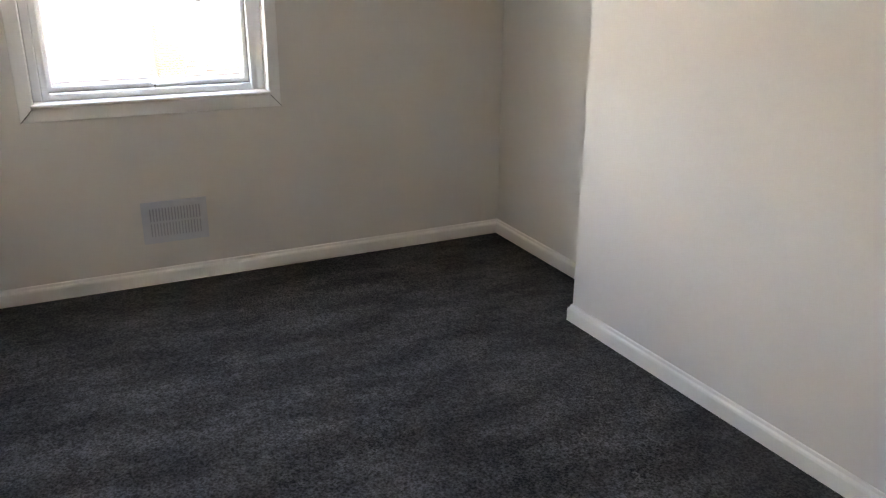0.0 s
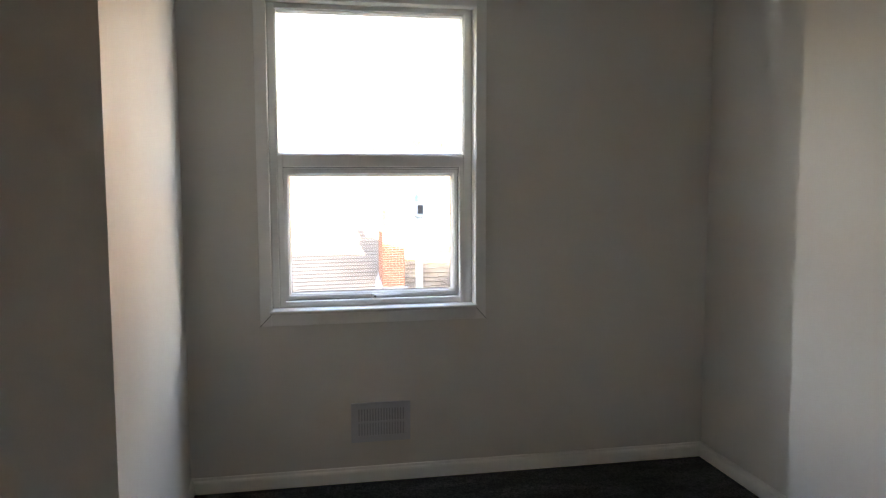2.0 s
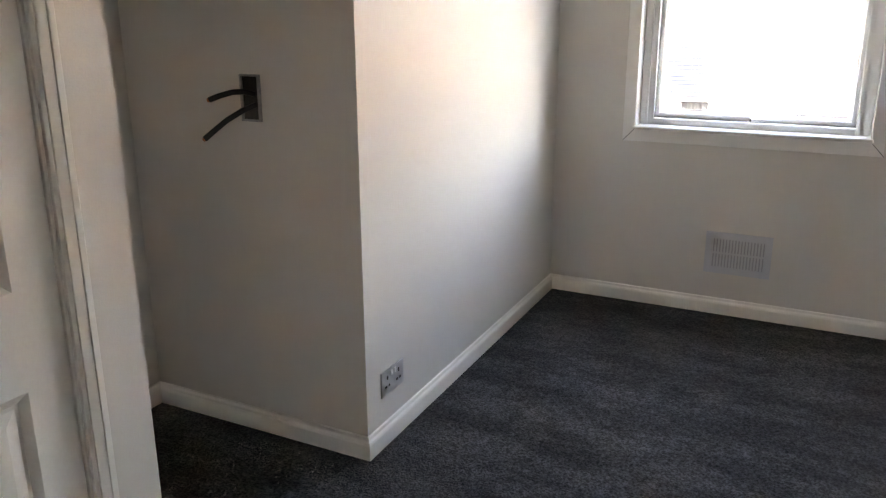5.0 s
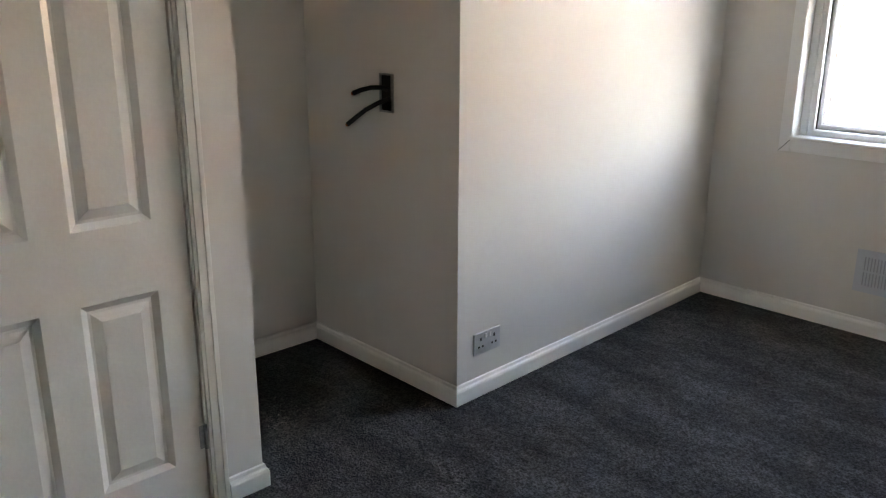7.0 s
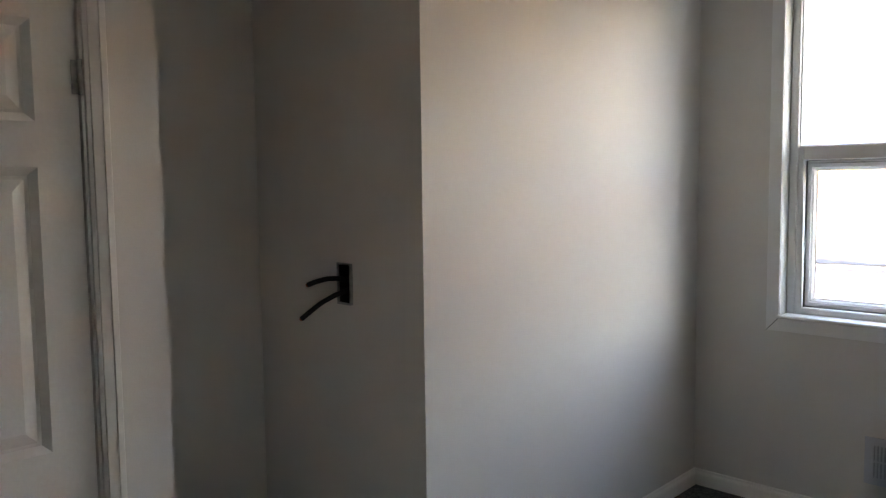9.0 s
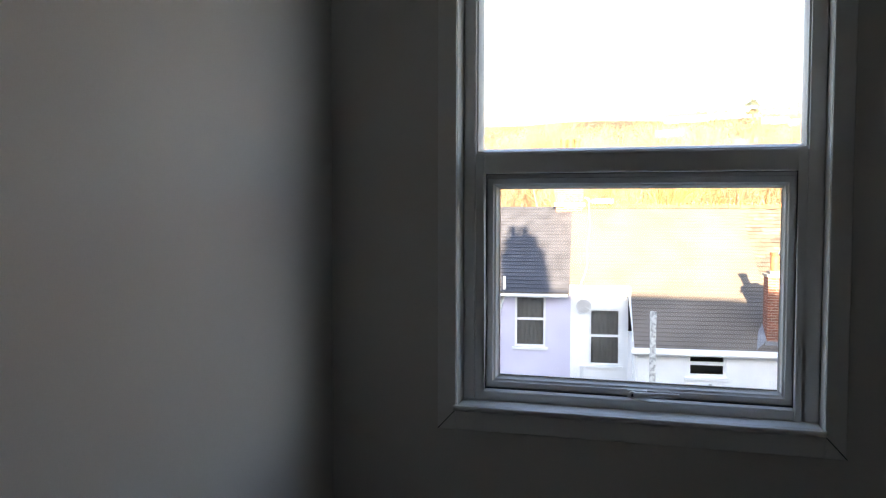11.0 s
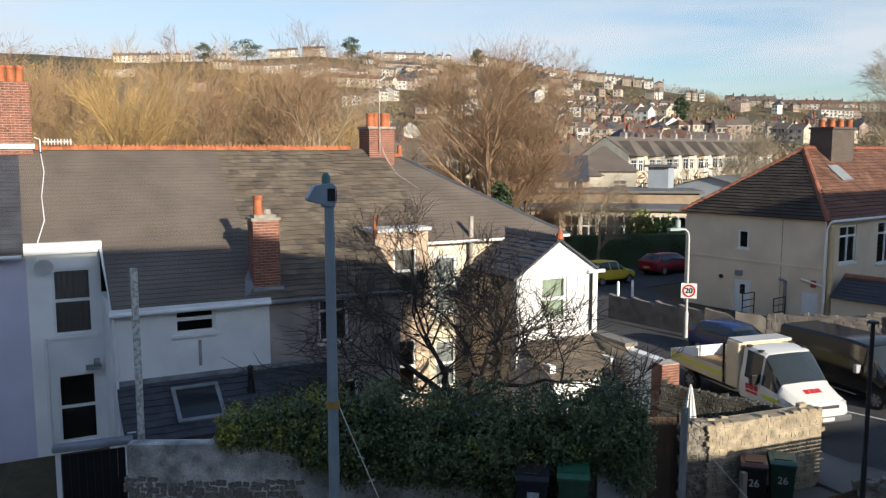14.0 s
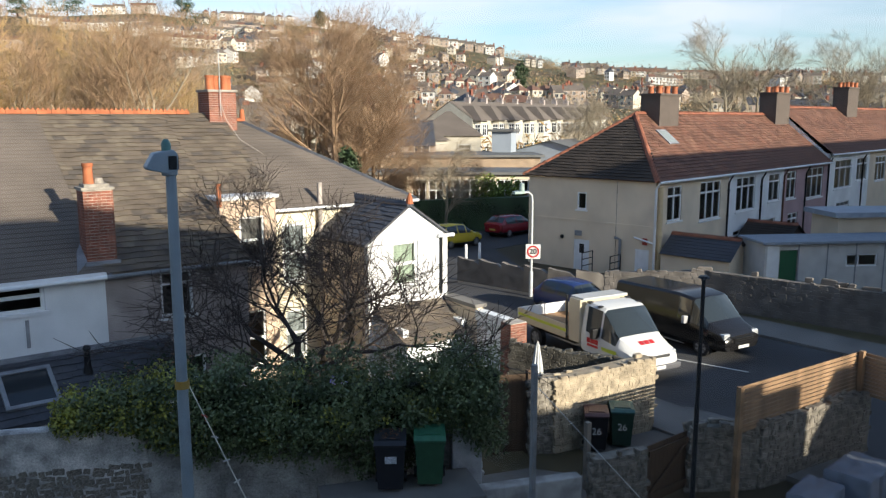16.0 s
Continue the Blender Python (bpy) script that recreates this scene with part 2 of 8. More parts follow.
TIMBERD = mat("old_dark_timber", (0.085, 0.055, 0.035), 0.85, var=0.3, scale=3, fine=35, bump=0.4)
DOORW = mat("white_door", (0.76, 0.77, 0.78), 0.4, var=0.05, bump=0.03)
BLIND = mat("taupe_curtain", (0.22, 0.20, 0.19), 0.9, var=0.1, scale=4)
# dark panels behind the windows; the rooms' shade is in this colour
ROOMSHADE = mat("dim_room_shade", (0.09, 0.085, 0.08), 0.9, var=0.2)


# ---- mesh building ----
class Build:
    def __init__(self):
        self.v, self.f, self.m = [], [], []

    def quad(self, pts, mi=0):
        k = len(self.v)
        self.v += [tuple(p) for p in pts]
        self.f.append(tuple(range(k, k + len(pts))))
        self.m.append(mi)

    def box(self, x0, x1, y0, y1, z0, z1, mi=0, mtx=None):
        c = [Vector((x, y, z)) for z in (z0, z1) for y in (y0, y1) for x in (x0, x1)]
        if mtx is not None:
            c = [mtx @ p for p in c]
        k = len(self.v)
        self.v += [tuple(p) for p in c]
        for q in ((0, 2, 3, 1), (4, 5, 7, 6), (0, 1, 5, 4), (2, 6, 7, 3), (0, 4, 6, 2), (1, 3, 7, 5)):
            self.f.append(tuple(k + i for i in q))
            self.m.append(mi)
        return self

    def prism(self, poly, y0, y1, mi=0, mtx=None):
        """A closed outline in x and z, drawn out along y."""
        n, k = len(poly), len(self.v)
        pts = [Vector((x, y0, z)) for x, z in poly] + [Vector((x, y1, z)) for x, z in poly]
        if mtx is not None:
            pts = [mtx @ p for p in pts]
        self.v += [tuple(p) for p in pts]
        self.f.append(tuple(k + i for i in range(n)))
        self.f.append(tuple(k + n + i for i in reversed(range(n))))
        self.m += [mi, mi]
        for i in range(n):
            j = (i + 1) % n
            self.f.append((k + i, k + n + i, k + n + j, k + j))
            self.m.append(mi)
        return self

    def tube(self, pts, radii, n=8, mi=0, cap=True):
        k0 = len(self.v)
        rings = []
        for i, p in enumerate(pts):
            p = Vector(p)
            a = Vector(pts[max(0, i - 1)])
            b = Vector(pts[min(len(pts) - 1, i + 1)])
            d = (b - a).normalized() if (b - a).length > 1e-9 else Vector((0, 0, 1))
            s = d.cross(Vector((0.13, 0.27, 1.0)) if abs(d.z) < 0.95 else Vector((1, 0.1, 0))).normalized()
            t = d.cross(s)
            rings.append(len(self.v))
            for j in range(n):
                w = 2 * math.pi * j / n
                self.v.append(tuple(p + (s * math.cos(w) + t * math.sin(w)) * radii[i]))
        for a, b in zip(rings, rings[1:]):
            for j in range(n):
                q = (j + 1) % n
                self.f.append((a + j, a + q, b + q, b + j))
                self.m.append(mi)
        if cap:
            self.f.append(tuple(rings[0] + j for j in reversed(range(n))))
            self.f.append(tuple(rings[-1] + j for j in range(n)))
            self.m += [mi, mi]
        return self

    def holes(self, u0, u1, z0, z1, y0, y1, openings, mi=0, mtx=None):
        """A wall in the x-z plane between y0 and y1, with openings (u0, u1, z0, z1) right through it."""
        us = sorted({u0, u1, *[min(max(o[i], u0), u1) for o in openings for i in (0, 1)]})
        zs = sorted({z0, z1, *[min(max(o[i], z0), z1) for o in openings for i in (2, 3)]})
        for a, b in zip(us, us[1:]):
            run = None
            for c, d in zip(zs, zs[1:]):
                mu, mz = (a + b) / 2, (c + d) / 2
                void = any(o[0] < mu < o[1] and o[2] < mz < o[3] for o in openings)
                if void:
                    if run:
                        self.box(a, b, y0, y1, run[0], run[1], mi, mtx)
                    run = None
                else:
                    run = (run[0], d) if run else (c, d)
            if run:
                self.box(a, b, y0, y1, run[0], run[1], mi, mtx)
        return self

    def make(self, name, mats, parent=None, m=None, bevel=0.0, smooth=0.0, fix=False):
        me = bpy.data.meshes.new(name)
        me.from_pydata(self.v, [], self.f)
        for x in (mats if isinstance(mats, (list, tuple)) else [mats]):
            me.materials.append(x)
        me.polygons.foreach_set("material_index", self.m)
        if fix:
            bm = bmesh.new()
            bm.from_mesh(me)
            bmesh.ops.remove_doubles(bm, verts=bm.verts, dist=1e-4)
            bmesh.ops.recalc_face_normals(bm, faces=bm.faces)
            bm.to_mesh(me)
            bm.free()
        if smooth:
            me.shade_smooth()
            me.set_sharp_from_angle(angle=radians(smooth))
        me.update()
        ob = new(name, me)
        if parent is not None:
            ob.parent = parent
        if m is not None:
            ob.matrix_basis = m
        if bevel:
            md = ob.modifiers.new("bevel", "BEVEL")
            md.width, md.segments, md.limit_method = bevel, 2, "ANGLE"
        return ob


def thing(name, label, category, m=None, group="", kind=""):
    ob = new(name)
    ob.empty_display_size = 0.1
    if m is not None:
        ob.matrix_basis = m
    return tagged(ob, label, category, group, kind)


def offset_line(pts, d):
    """The open polyline pts moved by d to its left, with mitred corners."""
    out = []
    for i, p in enumerate(pts):
        p = Vector(p)
        a = (p - Vector(pts[i - 1])).normalized() if i else None
        b = (Vector(pts[i + 1]) - p).normalized() if i + 1 < len(pts) else None
        na = Vector((-a.y, a.x)) if a else None
        nb = Vector((-b.y, b.x)) if b else None
        if na is None:
            out.append(p + nb * d)
        elif nb is None:
            out.append(p + na * d)
        else:
            mm = (na + nb).normalized()
            out.append(p + mm * (d / max(0.2, mm.dot(na))))
    return out


# ---- the room ----
CH = 2.435
FZ = -0.018
X_ALC, Y_BOX, Y_DW, X_DW = -1.600, -1.900, -2.732, -0.706
CK0, CK1 = (-0.728, 0.0), (-0.676, -1.900)
XR, XB, YB0, YB1, YBACK = 1.966, 1.660, -1.20, -2.95, -4.75
XBB = 1.705
OPX0, OPX1, OPZ0, OPZ1 = -0.325, 0.687, 0.870, 2.347
WALL_OUT = 0.30


def build_room():
    b = Build()
    b.box(-1.8, 2.15, YBACK - 0.15, 0.0, -0.2, FZ)
    fl = tagged(b.make("floor", CARPET), "charcoal grey fitted carpet over the whole room", "floor", kind="structure")
    b = Build()
    b.box(-1.8, 2.15, YBACK - 0.15, 0.0, CH, CH + 0.12)
    tagged(b.make("ceiling", CEIL), "plain white painted ceiling", "ceiling", kind="structure")
    b = Build()
    b.holes(-1.8, 2.15, -0.2, CH + 0.12, 0.0, WALL_OUT, [(OPX0, OPX1, OPZ0 - 0.019, OPZ1)])
    tagged(b.make("wall_north", PAINT), "white painted plaster wall with the window", "wall", kind="structure")
    # cheek, alcove, door wall
    b = Build()
    k = len(b.v)
    poly = [CK0, CK1, (X_ALC, Y_BOX), (X_ALC, 0.0)]
    bot = [(x, y, -0.1) for x, y in poly]
    top = [(x, y, CH) for x, y in poly]
    b.quad([bot[0], bot[1], top[1], top[0]])
    b.quad([bot[1], bot[2], top[2], top[1]])
    b.quad([bot[2], bot[3], top[3], top[2]])
    b.quad([bot[3], bot[0], top[0], top[3]])
    b.quad(top)
    b.quad(bot[::-1])
    tagged(b.make("wall_cheek", PAINT, fix=True), "white plastered boxed-out wall beside the window", "wall", kind="structure")
    b = Build()
    b.box(X_ALC - 0.165, X_ALC, YBACK, 0.0, -0.2, CH)
    tagged(b.make("wall_alcove", PAINT), "white plaster wall at the back of the alcove", "wall", kind="structure")
    b = Build()
    DY1 = -2.914
    DY0 = DY1 - 0.71
    b.box(X_DW - 0.1, X_DW, DY1 + 0.03, Y_DW, -0.1, CH)
    b.box(X_DW - 0.1, X_DW, DY0 - 0.03, DY1 + 0.03, 2.045, CH)
    b.box(X_DW - 0.1, X_DW, YBACK, DY0 - 0.03, -0.1, CH)
    b.box(X_ALC, X_DW - 0.1, Y_DW - 0.1, Y_DW, -0.1, CH)
    tagged(b.make("wall_west", PAINT), "white plaster wall with a panelled door", "wall", kind="structure")
    b = Build()
    b.box(XR, 2.15, YBACK, 0.0, -0.2, CH)
    tagged(b.make("wall_east", PAINT), "white plaster side wall", "wall", kind="structure")
    b = Build()
    poly = [(XB, YB0), (XR, YB0), (XR, YB1), (XBB, YB1)]
    b.prism([(x, y) for x, y in poly], -0.1, CH, 0, Matrix(((1, 0, 0, 0), (0, 0, 1, 0), (0, 1, 0, 0), (0, 0, 0, 1))))
    tagged(b.make("wall_chimney_breast", PAINT, fix=True), "white plastered chimney breast", "wall", kind="structure")
    b = Build()
    b.box(-1.8, 2.15, YBACK - 0.15, YBACK, -0.2, CH)
    tagged(b.make("wall_south", PAINT), "plain white back wall", "wall", kind="structure")

    # skirting swept along the walls with mitred corners
    def skirting(line):
        prof = [(0.0, 0.0), (0.016, 0.0), (0.016, 0.052), (0.0135, 0.060), (0.008, 0.066), (0.006, 0.076), (0.0, 0.079)]
        b = Build()
        rings = []
        for d, z in prof:
            rings.append([(p.x, p.y, z + FZ) for p in offset_line(line, d)])
        n = len(line)
        for r, q in zip(rings, rings[1:]):
            for i in range(n - 1):
                b.quad([r[i], r[i + 1], q[i + 1], q[i]])
        for i in (0, n - 1):
            b.quad([r[i] for r in rings])
        tagged(b.make("baseboard", GLOSSW, fix=True), "white gloss moulded skirting board along the wall", "skirting board", kind="structure")

    skirting([(XBB + 0.002, YB1), (XB, YB0), (XR, YB0), (XR, 0.0), CK0, CK1, (X_ALC, Y_BOX), (X_ALC, Y_DW), (X_DW, Y_DW), (X_DW, -2.853)])
    skirting([(X_DW, -3.685), (X_DW, YBACK), (XR, YBACK), (XR, YB1), (XBB, YB1)])

    # lining, architrave and the panelled door
    b = Build()
    b.box(X_DW - 0.1, X_DW - 0.002, DY1 + 0.003, DY1 + 0.03, FZ, 2.045)
    b.box(X_DW - 0.1, X_DW - 0.002, DY0 - 0.03, DY0 - 0.003, FZ, 2.045)
    b.box(X_DW - 0.1, X_DW - 0.002, DY0 - 0.003, DY1 + 0.003, 2.018, 2.045)
    for y0, s in ((DY1 + 0.008, 1), (DY0 - 0.008, -1)):
        for w0, w1, d in ((0.0, 0.052, 0.010), (0.010, 0.046, 0.014), (0.034, 0.050, 0.017)):
            ya, yb = sorted((y0 + s * w0, y0 + s * w1))
            b.box(X_DW, X_DW + d, ya, yb, FZ, 2.03 + w1)
    b.box(X_DW, X_DW + 0.014, DY0 - 0.06, DY1 + 0.06, 2.035, 2.085)
    tagged(b.make("trim", GLOSSW, bevel=0.002), "white gloss door lining and architrave", "door frame", kind="structure")

    d = thing("panelled_door", "closed white six-panel door with steel hinges", "door", pose(X_DW, DY1, FZ + 0.010))
    # local: x out of the wall, y along the wall (negative away from the hinge)
    H, T0, T1, wide = 2.0, -0.042, -0.004, 0.702
    rows = [(0.17, 0.715), (0.912, 1.537), (1.634, 1.85)]
    cols = [(-0.302, -0.095), (-0.607, -0.400)]
    b = Build()
    b.box(T0, T1 - 0.0115, -wide, -0.002, 0.0, H)
    op = [(y0, y1, z0, z1) for y0, y1 in cols for z0, z1 in rows]
    turn = Matrix(((0, 1, 0, 0), (1, 0, 0, 0), (0, 0, 1, 0), (0, 0, 0, 1)))
    b.holes(-wide, -0.002, 0.0, H, T1 - 0.0115, T1, op, 0, turn)
    for y0, y1, z0, z1 in op:
        for (i0, x0), (i1, x1) in (((0.0, T1), (0.018, T1 - 0.010)), ((0.018, T1 - 0.010), (0.026, T1 - 0.010)), ((0.026, T1 - 0.010), (0.052, T1 - 0.003))):
            a = [(x0, y0 + i0, z0 + i0), (x0, y1 - i0, z0 + i0), (x0, y1 - i0, z1 - i0), (x0, y0 + i0, z1 - i0)]
            c = [(x1, y0 + i1, z0 + i1), (x1, y1 - i1, z0 + i1), (x1, y1 - i1, z1 - i1), (x1, y0 + i1, z1 - i1)]
            for i in range(4):
                j = (i + 1) % 4
                b.quad([a[i], a[j], c[j], c[i]])
        i1, x1 = 0.052, T1 - 0.003
        b.quad([(x1, y0 + i1, z0 + i1), (x1, y1 - i1, z0 + i1), (x1, y1 - i1, z1 - i1), (x1, y0 + i1, z1 - i1)])
    b.make("leaf", GLOSSW, d)
    for z in (0.195, 1.695):
        h = Build()
        h.tube([(0.002, 0.001, z), (0.002, 0.001, z + 0.078)], [0.0055, 0.0055], 10)
        h.box(-0.006, -0.002, -0.016, 0.012, z + 0.002, z + 0.076)
        for q in (0.0, 0.026, 0.052):
            h.tube([(0.002, 0.001, z + q + 0.023), (0.002, 0.001, z + q + 0.0255)], [0.0062, 0.0062], 10)
        h.make("hinge", STEEL, d, smooth=40)

    # window: lined reveal, fixed upper light, hung lower sash
    b = Build()
    for x0, x1, z0, z1 in ((OPX0 - 0.058, OPX0 - 0.001, OPZ0 - 0.075, OPZ1 + 0.05), (OPX1 + 0.001, OPX1 + 0.054, OPZ0 - 0.075, OPZ1 + 0.05)):
        b.box(x0, x1, -0.010, -0.001, z0 + 0.0, z1)
    b.box(OPX0 - 0.058, OPX1 + 0.054, -0.0085, -0.0012, OPZ0 - 0.0745, OPZ0 - 0.017)
    b.box(OPX0 - 0.001, OPX1 + 0.001, -0.0085, -0.0012, OPZ1 + 0.001, OPZ1 + 0.05)
    tagged(b.make("window_trim", UPVC, bevel=0.002), "flat white plastic trim round the window", "window trim", kind="structure")

    for x, sx in ((OPX0 - 0.002, -1), (OPX1 + 0.002, 1)):
        b = Build()
        b.prism([(x, OPZ0 - 0.017), (x + sx * 0.002, OPZ0 - 0.016), (x + sx * 0.055, OPZ0 - 0.073), (x + sx * 0.053, OPZ0 - 0.0745)], -0.0112, -0.0101)
        tagged(b.make("trim_mitre", DARKHOLE), "dark open mitre joint in the window trim", "window trim", kind="structure")

    w = thing("window_1", "white plastic window with fixed upper light and hung lower sash", "window", kind="structure")
    b = Build()
    b.box(OPX0 + 0.001, OPX1 - 0.001, -0.0015, 0.20, OPZ0 - 0.018, OPZ0)
    b.box(OPX0 - 0.010, OPX1 + 0.010, -0.020, -0.0015, OPZ0 - 0.018, OPZ0)
    b.make("sill", UPVC, w, bevel=0.006)
    FY0, FY1 = 0.070, 0.150
    UP, LOW = (-0.287, 0.645, 1.624, 2.320), (-0.261, 0.623, 0.901, 1.563)
    b = Build()
    b.holes(OPX0 + 0.001, OPX1 - 0.001, OPZ0, OPZ1 - 0.001, FY0, FY1, [UP, LOW])
    b.make("frame", UPVC, w, bevel=0.005, fix=True)

    def bead(x0, x1, z0, z1, prof, yc):
        """A moulded frame round a pane: prof gives (inset, depth) from the outer edge to the glass."""
        ya = prof[0][1]
        for (o, p), (i, q) in zip(prof, prof[1:] + [(prof[-1][0], yc)]):
            a = [(x0 + o, p, z0 + o), (x1 - o, p, z0 + o), (x1 - o, p, z1 - o), (x0 + o, p, z1 - o)]
            c = [(x0 + i, q, z0 + i), (x1 - i, q, z0 + i), (x1 - i, q, z1 - i), (x0 + i, q, z1 - i)]
            for k in range(4):
                j = (k + 1) % 4
                b.quad([a[k], a[j], c[j], c[k]])
        a = [(x0, ya, z0), (x1, ya, z0), (x1, ya, z1), (x0, ya, z1)]
        c = [(x0, yc, z0), (x1, yc, z0), (x1, yc, z1), (x0, yc, z1)]
        for k in range(4):
            j = (k + 1) % 4
            b.quad([a[k], c[k], c[j], a[j]])

    UG = (-0.272, 0.630, 1.639, 2.305)
    b = Build()
    bead(*UP, [(0.0, 0.088), (0.005, 0.086), (0.009, 0.096), (0.012, 0.104), (0.015, 0.114)], 0.126)
    b.make("bead", UPVC, w)
    LG = (-0.226, 0.588, 0.937, 1.517)
    b = Build()
    x0, x1, z0, z1 = LOW[0] + 0.001, LOW[1] - 0.001, LOW[2] + 0.001, LOW[3] - 0.011
    bead(x0, x1, z0, z1, [(0.0, 0.116), (0.003, 0.112), (0.019, 0.112), (0.022, 0.118), (0.027, 0.121), (0.031, 0.132), (0.035, 0.138)], 0.150)
    b.box(x0, x1, 0.1125, 0.145, z1, z1 + 0.010)
    b.make("sash", UPVC, w)
    b = Build()
    # black strips at the sash edge draw the shadow gap to the frame
    for q0, q1, r0, r1 in ((LOW[0], LOW[1], LOW[2] - 0.0005, LOW[2] + 0.0015), (LOW[0], LOW[1], LOW[3] - 0.0015, LOW[3] + 0.0005), (LOW[0] - 0.0005, LOW[0] + 0.0015, LOW[2], LOW[3]), (LOW[1] - 0.0015, LOW[1] + 0.0005, LOW[2], LOW[3])):
        b.box(q0, q1, 0.102, 0.113, r0, r1)
    for q0, q1, r0, r1 in ((LG[0] - 0.001, LG[1] + 0.001, LG[2] - 0.001, LG[2] + 0.003), (LG[0] - 0.001, LG[0] + 0.002, LG[2], LG[3]), (LG[1] - 0.002, LG[1] + 0.001, LG[2], LG[3])):
        b.box(q0, q1, 0.1385, 0.147, r0, r1)
    b.make("gasket_and_gap_shade", BLACKPL, w)
    for g, y in ((UG, 0.124), (LG, 0.149)):
        b = Build()
        e = 0.004
        b.quad([(g[0] - e, y, g[2] - e), (g[1] + e, y, g[2] - e), (g[1] + e, y, g[3] + e), (g[0] - e, y, g[3] + e)])
        b.make("pane", GLASS, w)
    b = Build()
    b.box(0.170, 0.226, 0.090, 0.1125, 0.903, 0.925)
    b.tube([(0.186, 0.090, 0.912), (0.208, 0.072, 0.915), (0.25, 0.067, 0.918), (0.318, 0.070, 0.920)], [0.009, 0.010, 0.008, 0.0055], 10)
    b.tube([(0.186, 0.100, 0.912), (0.186, 0.080, 0.912)], [0.0125, 0.011], 12)
    b.make("handle", UPVC, w, bevel=0.002, smooth=40)
    b = Build()
    b.tube([(0.186, 0.0795, 0.912), (0.186, 0.0775, 0.912)], [0.005, 0.005], 10)
    b.make("lock", BLACKM, w)

    # curtain rail
    r = thing("curtain_rail", "white metal curtain track fixed to the wall above the window", "curtain rail", pose(0.145, -0.03, 2.405))
    b = Build()
    b.box(-0.862, 0.865, -0.008, 0.008, -0.012, 0.012)
    b.box(-0.865, 0.865, -0.011, -0.007, -0.014, -0.009)
    b.box(-0.872, -0.862, -0.013, 0.013, -0.016, 0.016)
    b.box(0.862, 0.872, -0.013, 0.013, -0.016, 0.016)
    b.make("track", GLOSSW, r, bevel=0.002)
    for x in (-0.82, -0.28, 0.27, 0.82):
        b = Build()
        b.box(x - 0.012, x + 0.012, 0.006, 0.0285, -0.010, 0.016)
        b.make("bracket", GLOSSW, r)

    # vent grille
    v = thing("wall_vent", "white slotted plastic wall vent grille", "vent", pose(0.199, -0.001, 0.2885) @ Matrix.Diagonal((1.015, 1, 1.11, 1)))
    b = Build()
    slots = []
    for i in range(17):
        for zz in (-0.062, 0.004):
            x = -0.112 + i * 0.0138
            slots.append((x, x + 0.0062, zz, zz + 0.058))
    b.holes(-0.147, 0.147, -0.091, 0.091, -0.009, -0.0055, slots)
    b.box(-0.147, 0.147, -0.0055, -0.003, -0.091, -0.086)
    b.box(-0.147, 0.147, -0.0055, -0.003, 0.086, 0.091)
    b.box(-0.147, -0.142, -0.0055, -0.003, -0.086, 0.086)
    b.box(0.142, 0.147, -0.0055, -0.003, -0.086, 0.086)
    b.make("grille", mat("grey_white_plastic", (0.60, 0.63, 0.68), 0.45, var=0.04, bump=0.02), v)
    # the slots' shade is put into the backing's grey
    b = Build()
    b.box(-0.141, 0.141, -0.0035, 0.0, -0.0855, 0.0855)
    b.make("backing", mat("vent_shadow_plastic", (0.42, 0.44, 0.49), 0.7, var=0.1), v)

    # double socket on the cheek wall
    dirx = Vector((CK0[0] - CK1[0], CK0[1] - CK1[1], 0)).normalized()
    nrm = Vector((dirx.y, -dirx.x, 0))
    c = Vector((CK1[0], CK1[1], 0)) + dirx * 0.165
    ms = Matrix(((dirx.x, -nrm.x, 0, c.x), (dirx.y, -nrm.y, 0, c.y), (0, 0, 1, 0.201), (0, 0, 0, 1)))
    s = thing("double_socket", "brushed steel double electrical socket low on the wall", "socket", ms)
    b = Build()
    b.box(-0.076, 0.076, -0.006, 0.0, -0.045, 0.045)
    b.make("plate", mat("brushed_plate", (0.62, 0.62, 0.63), 0.35, 0.6, var=0.05), s, bevel=0.002)
    b = Build()
    for q in (-0.038, 0.038):
        b.box(q - 0.004, q + 0.004, -0.0068, -0.0058, 0.010, 0.024)
        for t in (-0.011, 0.011):
            b.box(q + t - 0.0045, q + t + 0.0045, -0.0068, -0.0058, -0.018, -0.010)
    b.make("pin_holes", BLACKPL, s)["kind"] = "stuff"
    b = Build()
    for q in (-0.012, 0.012):
        b.box(q - 0.006, q + 0.006, -0.0095, -0.006, 0.018, 0.036)
    b.make("switch", UPVC, s, bevel=0.001)

    # cable box in the alcove face
    k = thing("cable_box", "open steel back box with two black cables sticking out", "cable box", pose(-1.062, Y_BOX, 1.140))
    b = Build()
    for x0, x1, z0, z1 in ((-0.037, 0.037, -0.072, -0.066), (-0.037, 0.037, 0.066, 0.072), (-0.037, -0.031, -0.066, 0.066), (0.031, 0.037, -0.066, 0.066)):
        b.box(x0, x1, -0.012, -0.001, z0, z1)
    b.make("rim", STEEL, k)
    # flat dark plate in place of the box's shaded hollow
    b = Build()
    b.box(-0.031, 0.031, -0.004, -0.001, -0.066, 0.066)
    b.make("inside", DARKHOLE, k)
    for pts in ([(0.012, -0.004, 0.012), (0.0, -0.035, 0.022), (-0.02, -0.065, 0.022), (-0.05, -0.09, 0.012), (-0.078, -0.105, 0.0)], [(0.018, -0.004, -0.02), (0.0, -0.05, -0.035), (-0.03, -0.085, -0.060), (-0.057, -0.11, -0.088), (-0.085, -0.13, -0.116)]):
        b = Build()
        b.tube(pts, [0.009] * 5, 10)
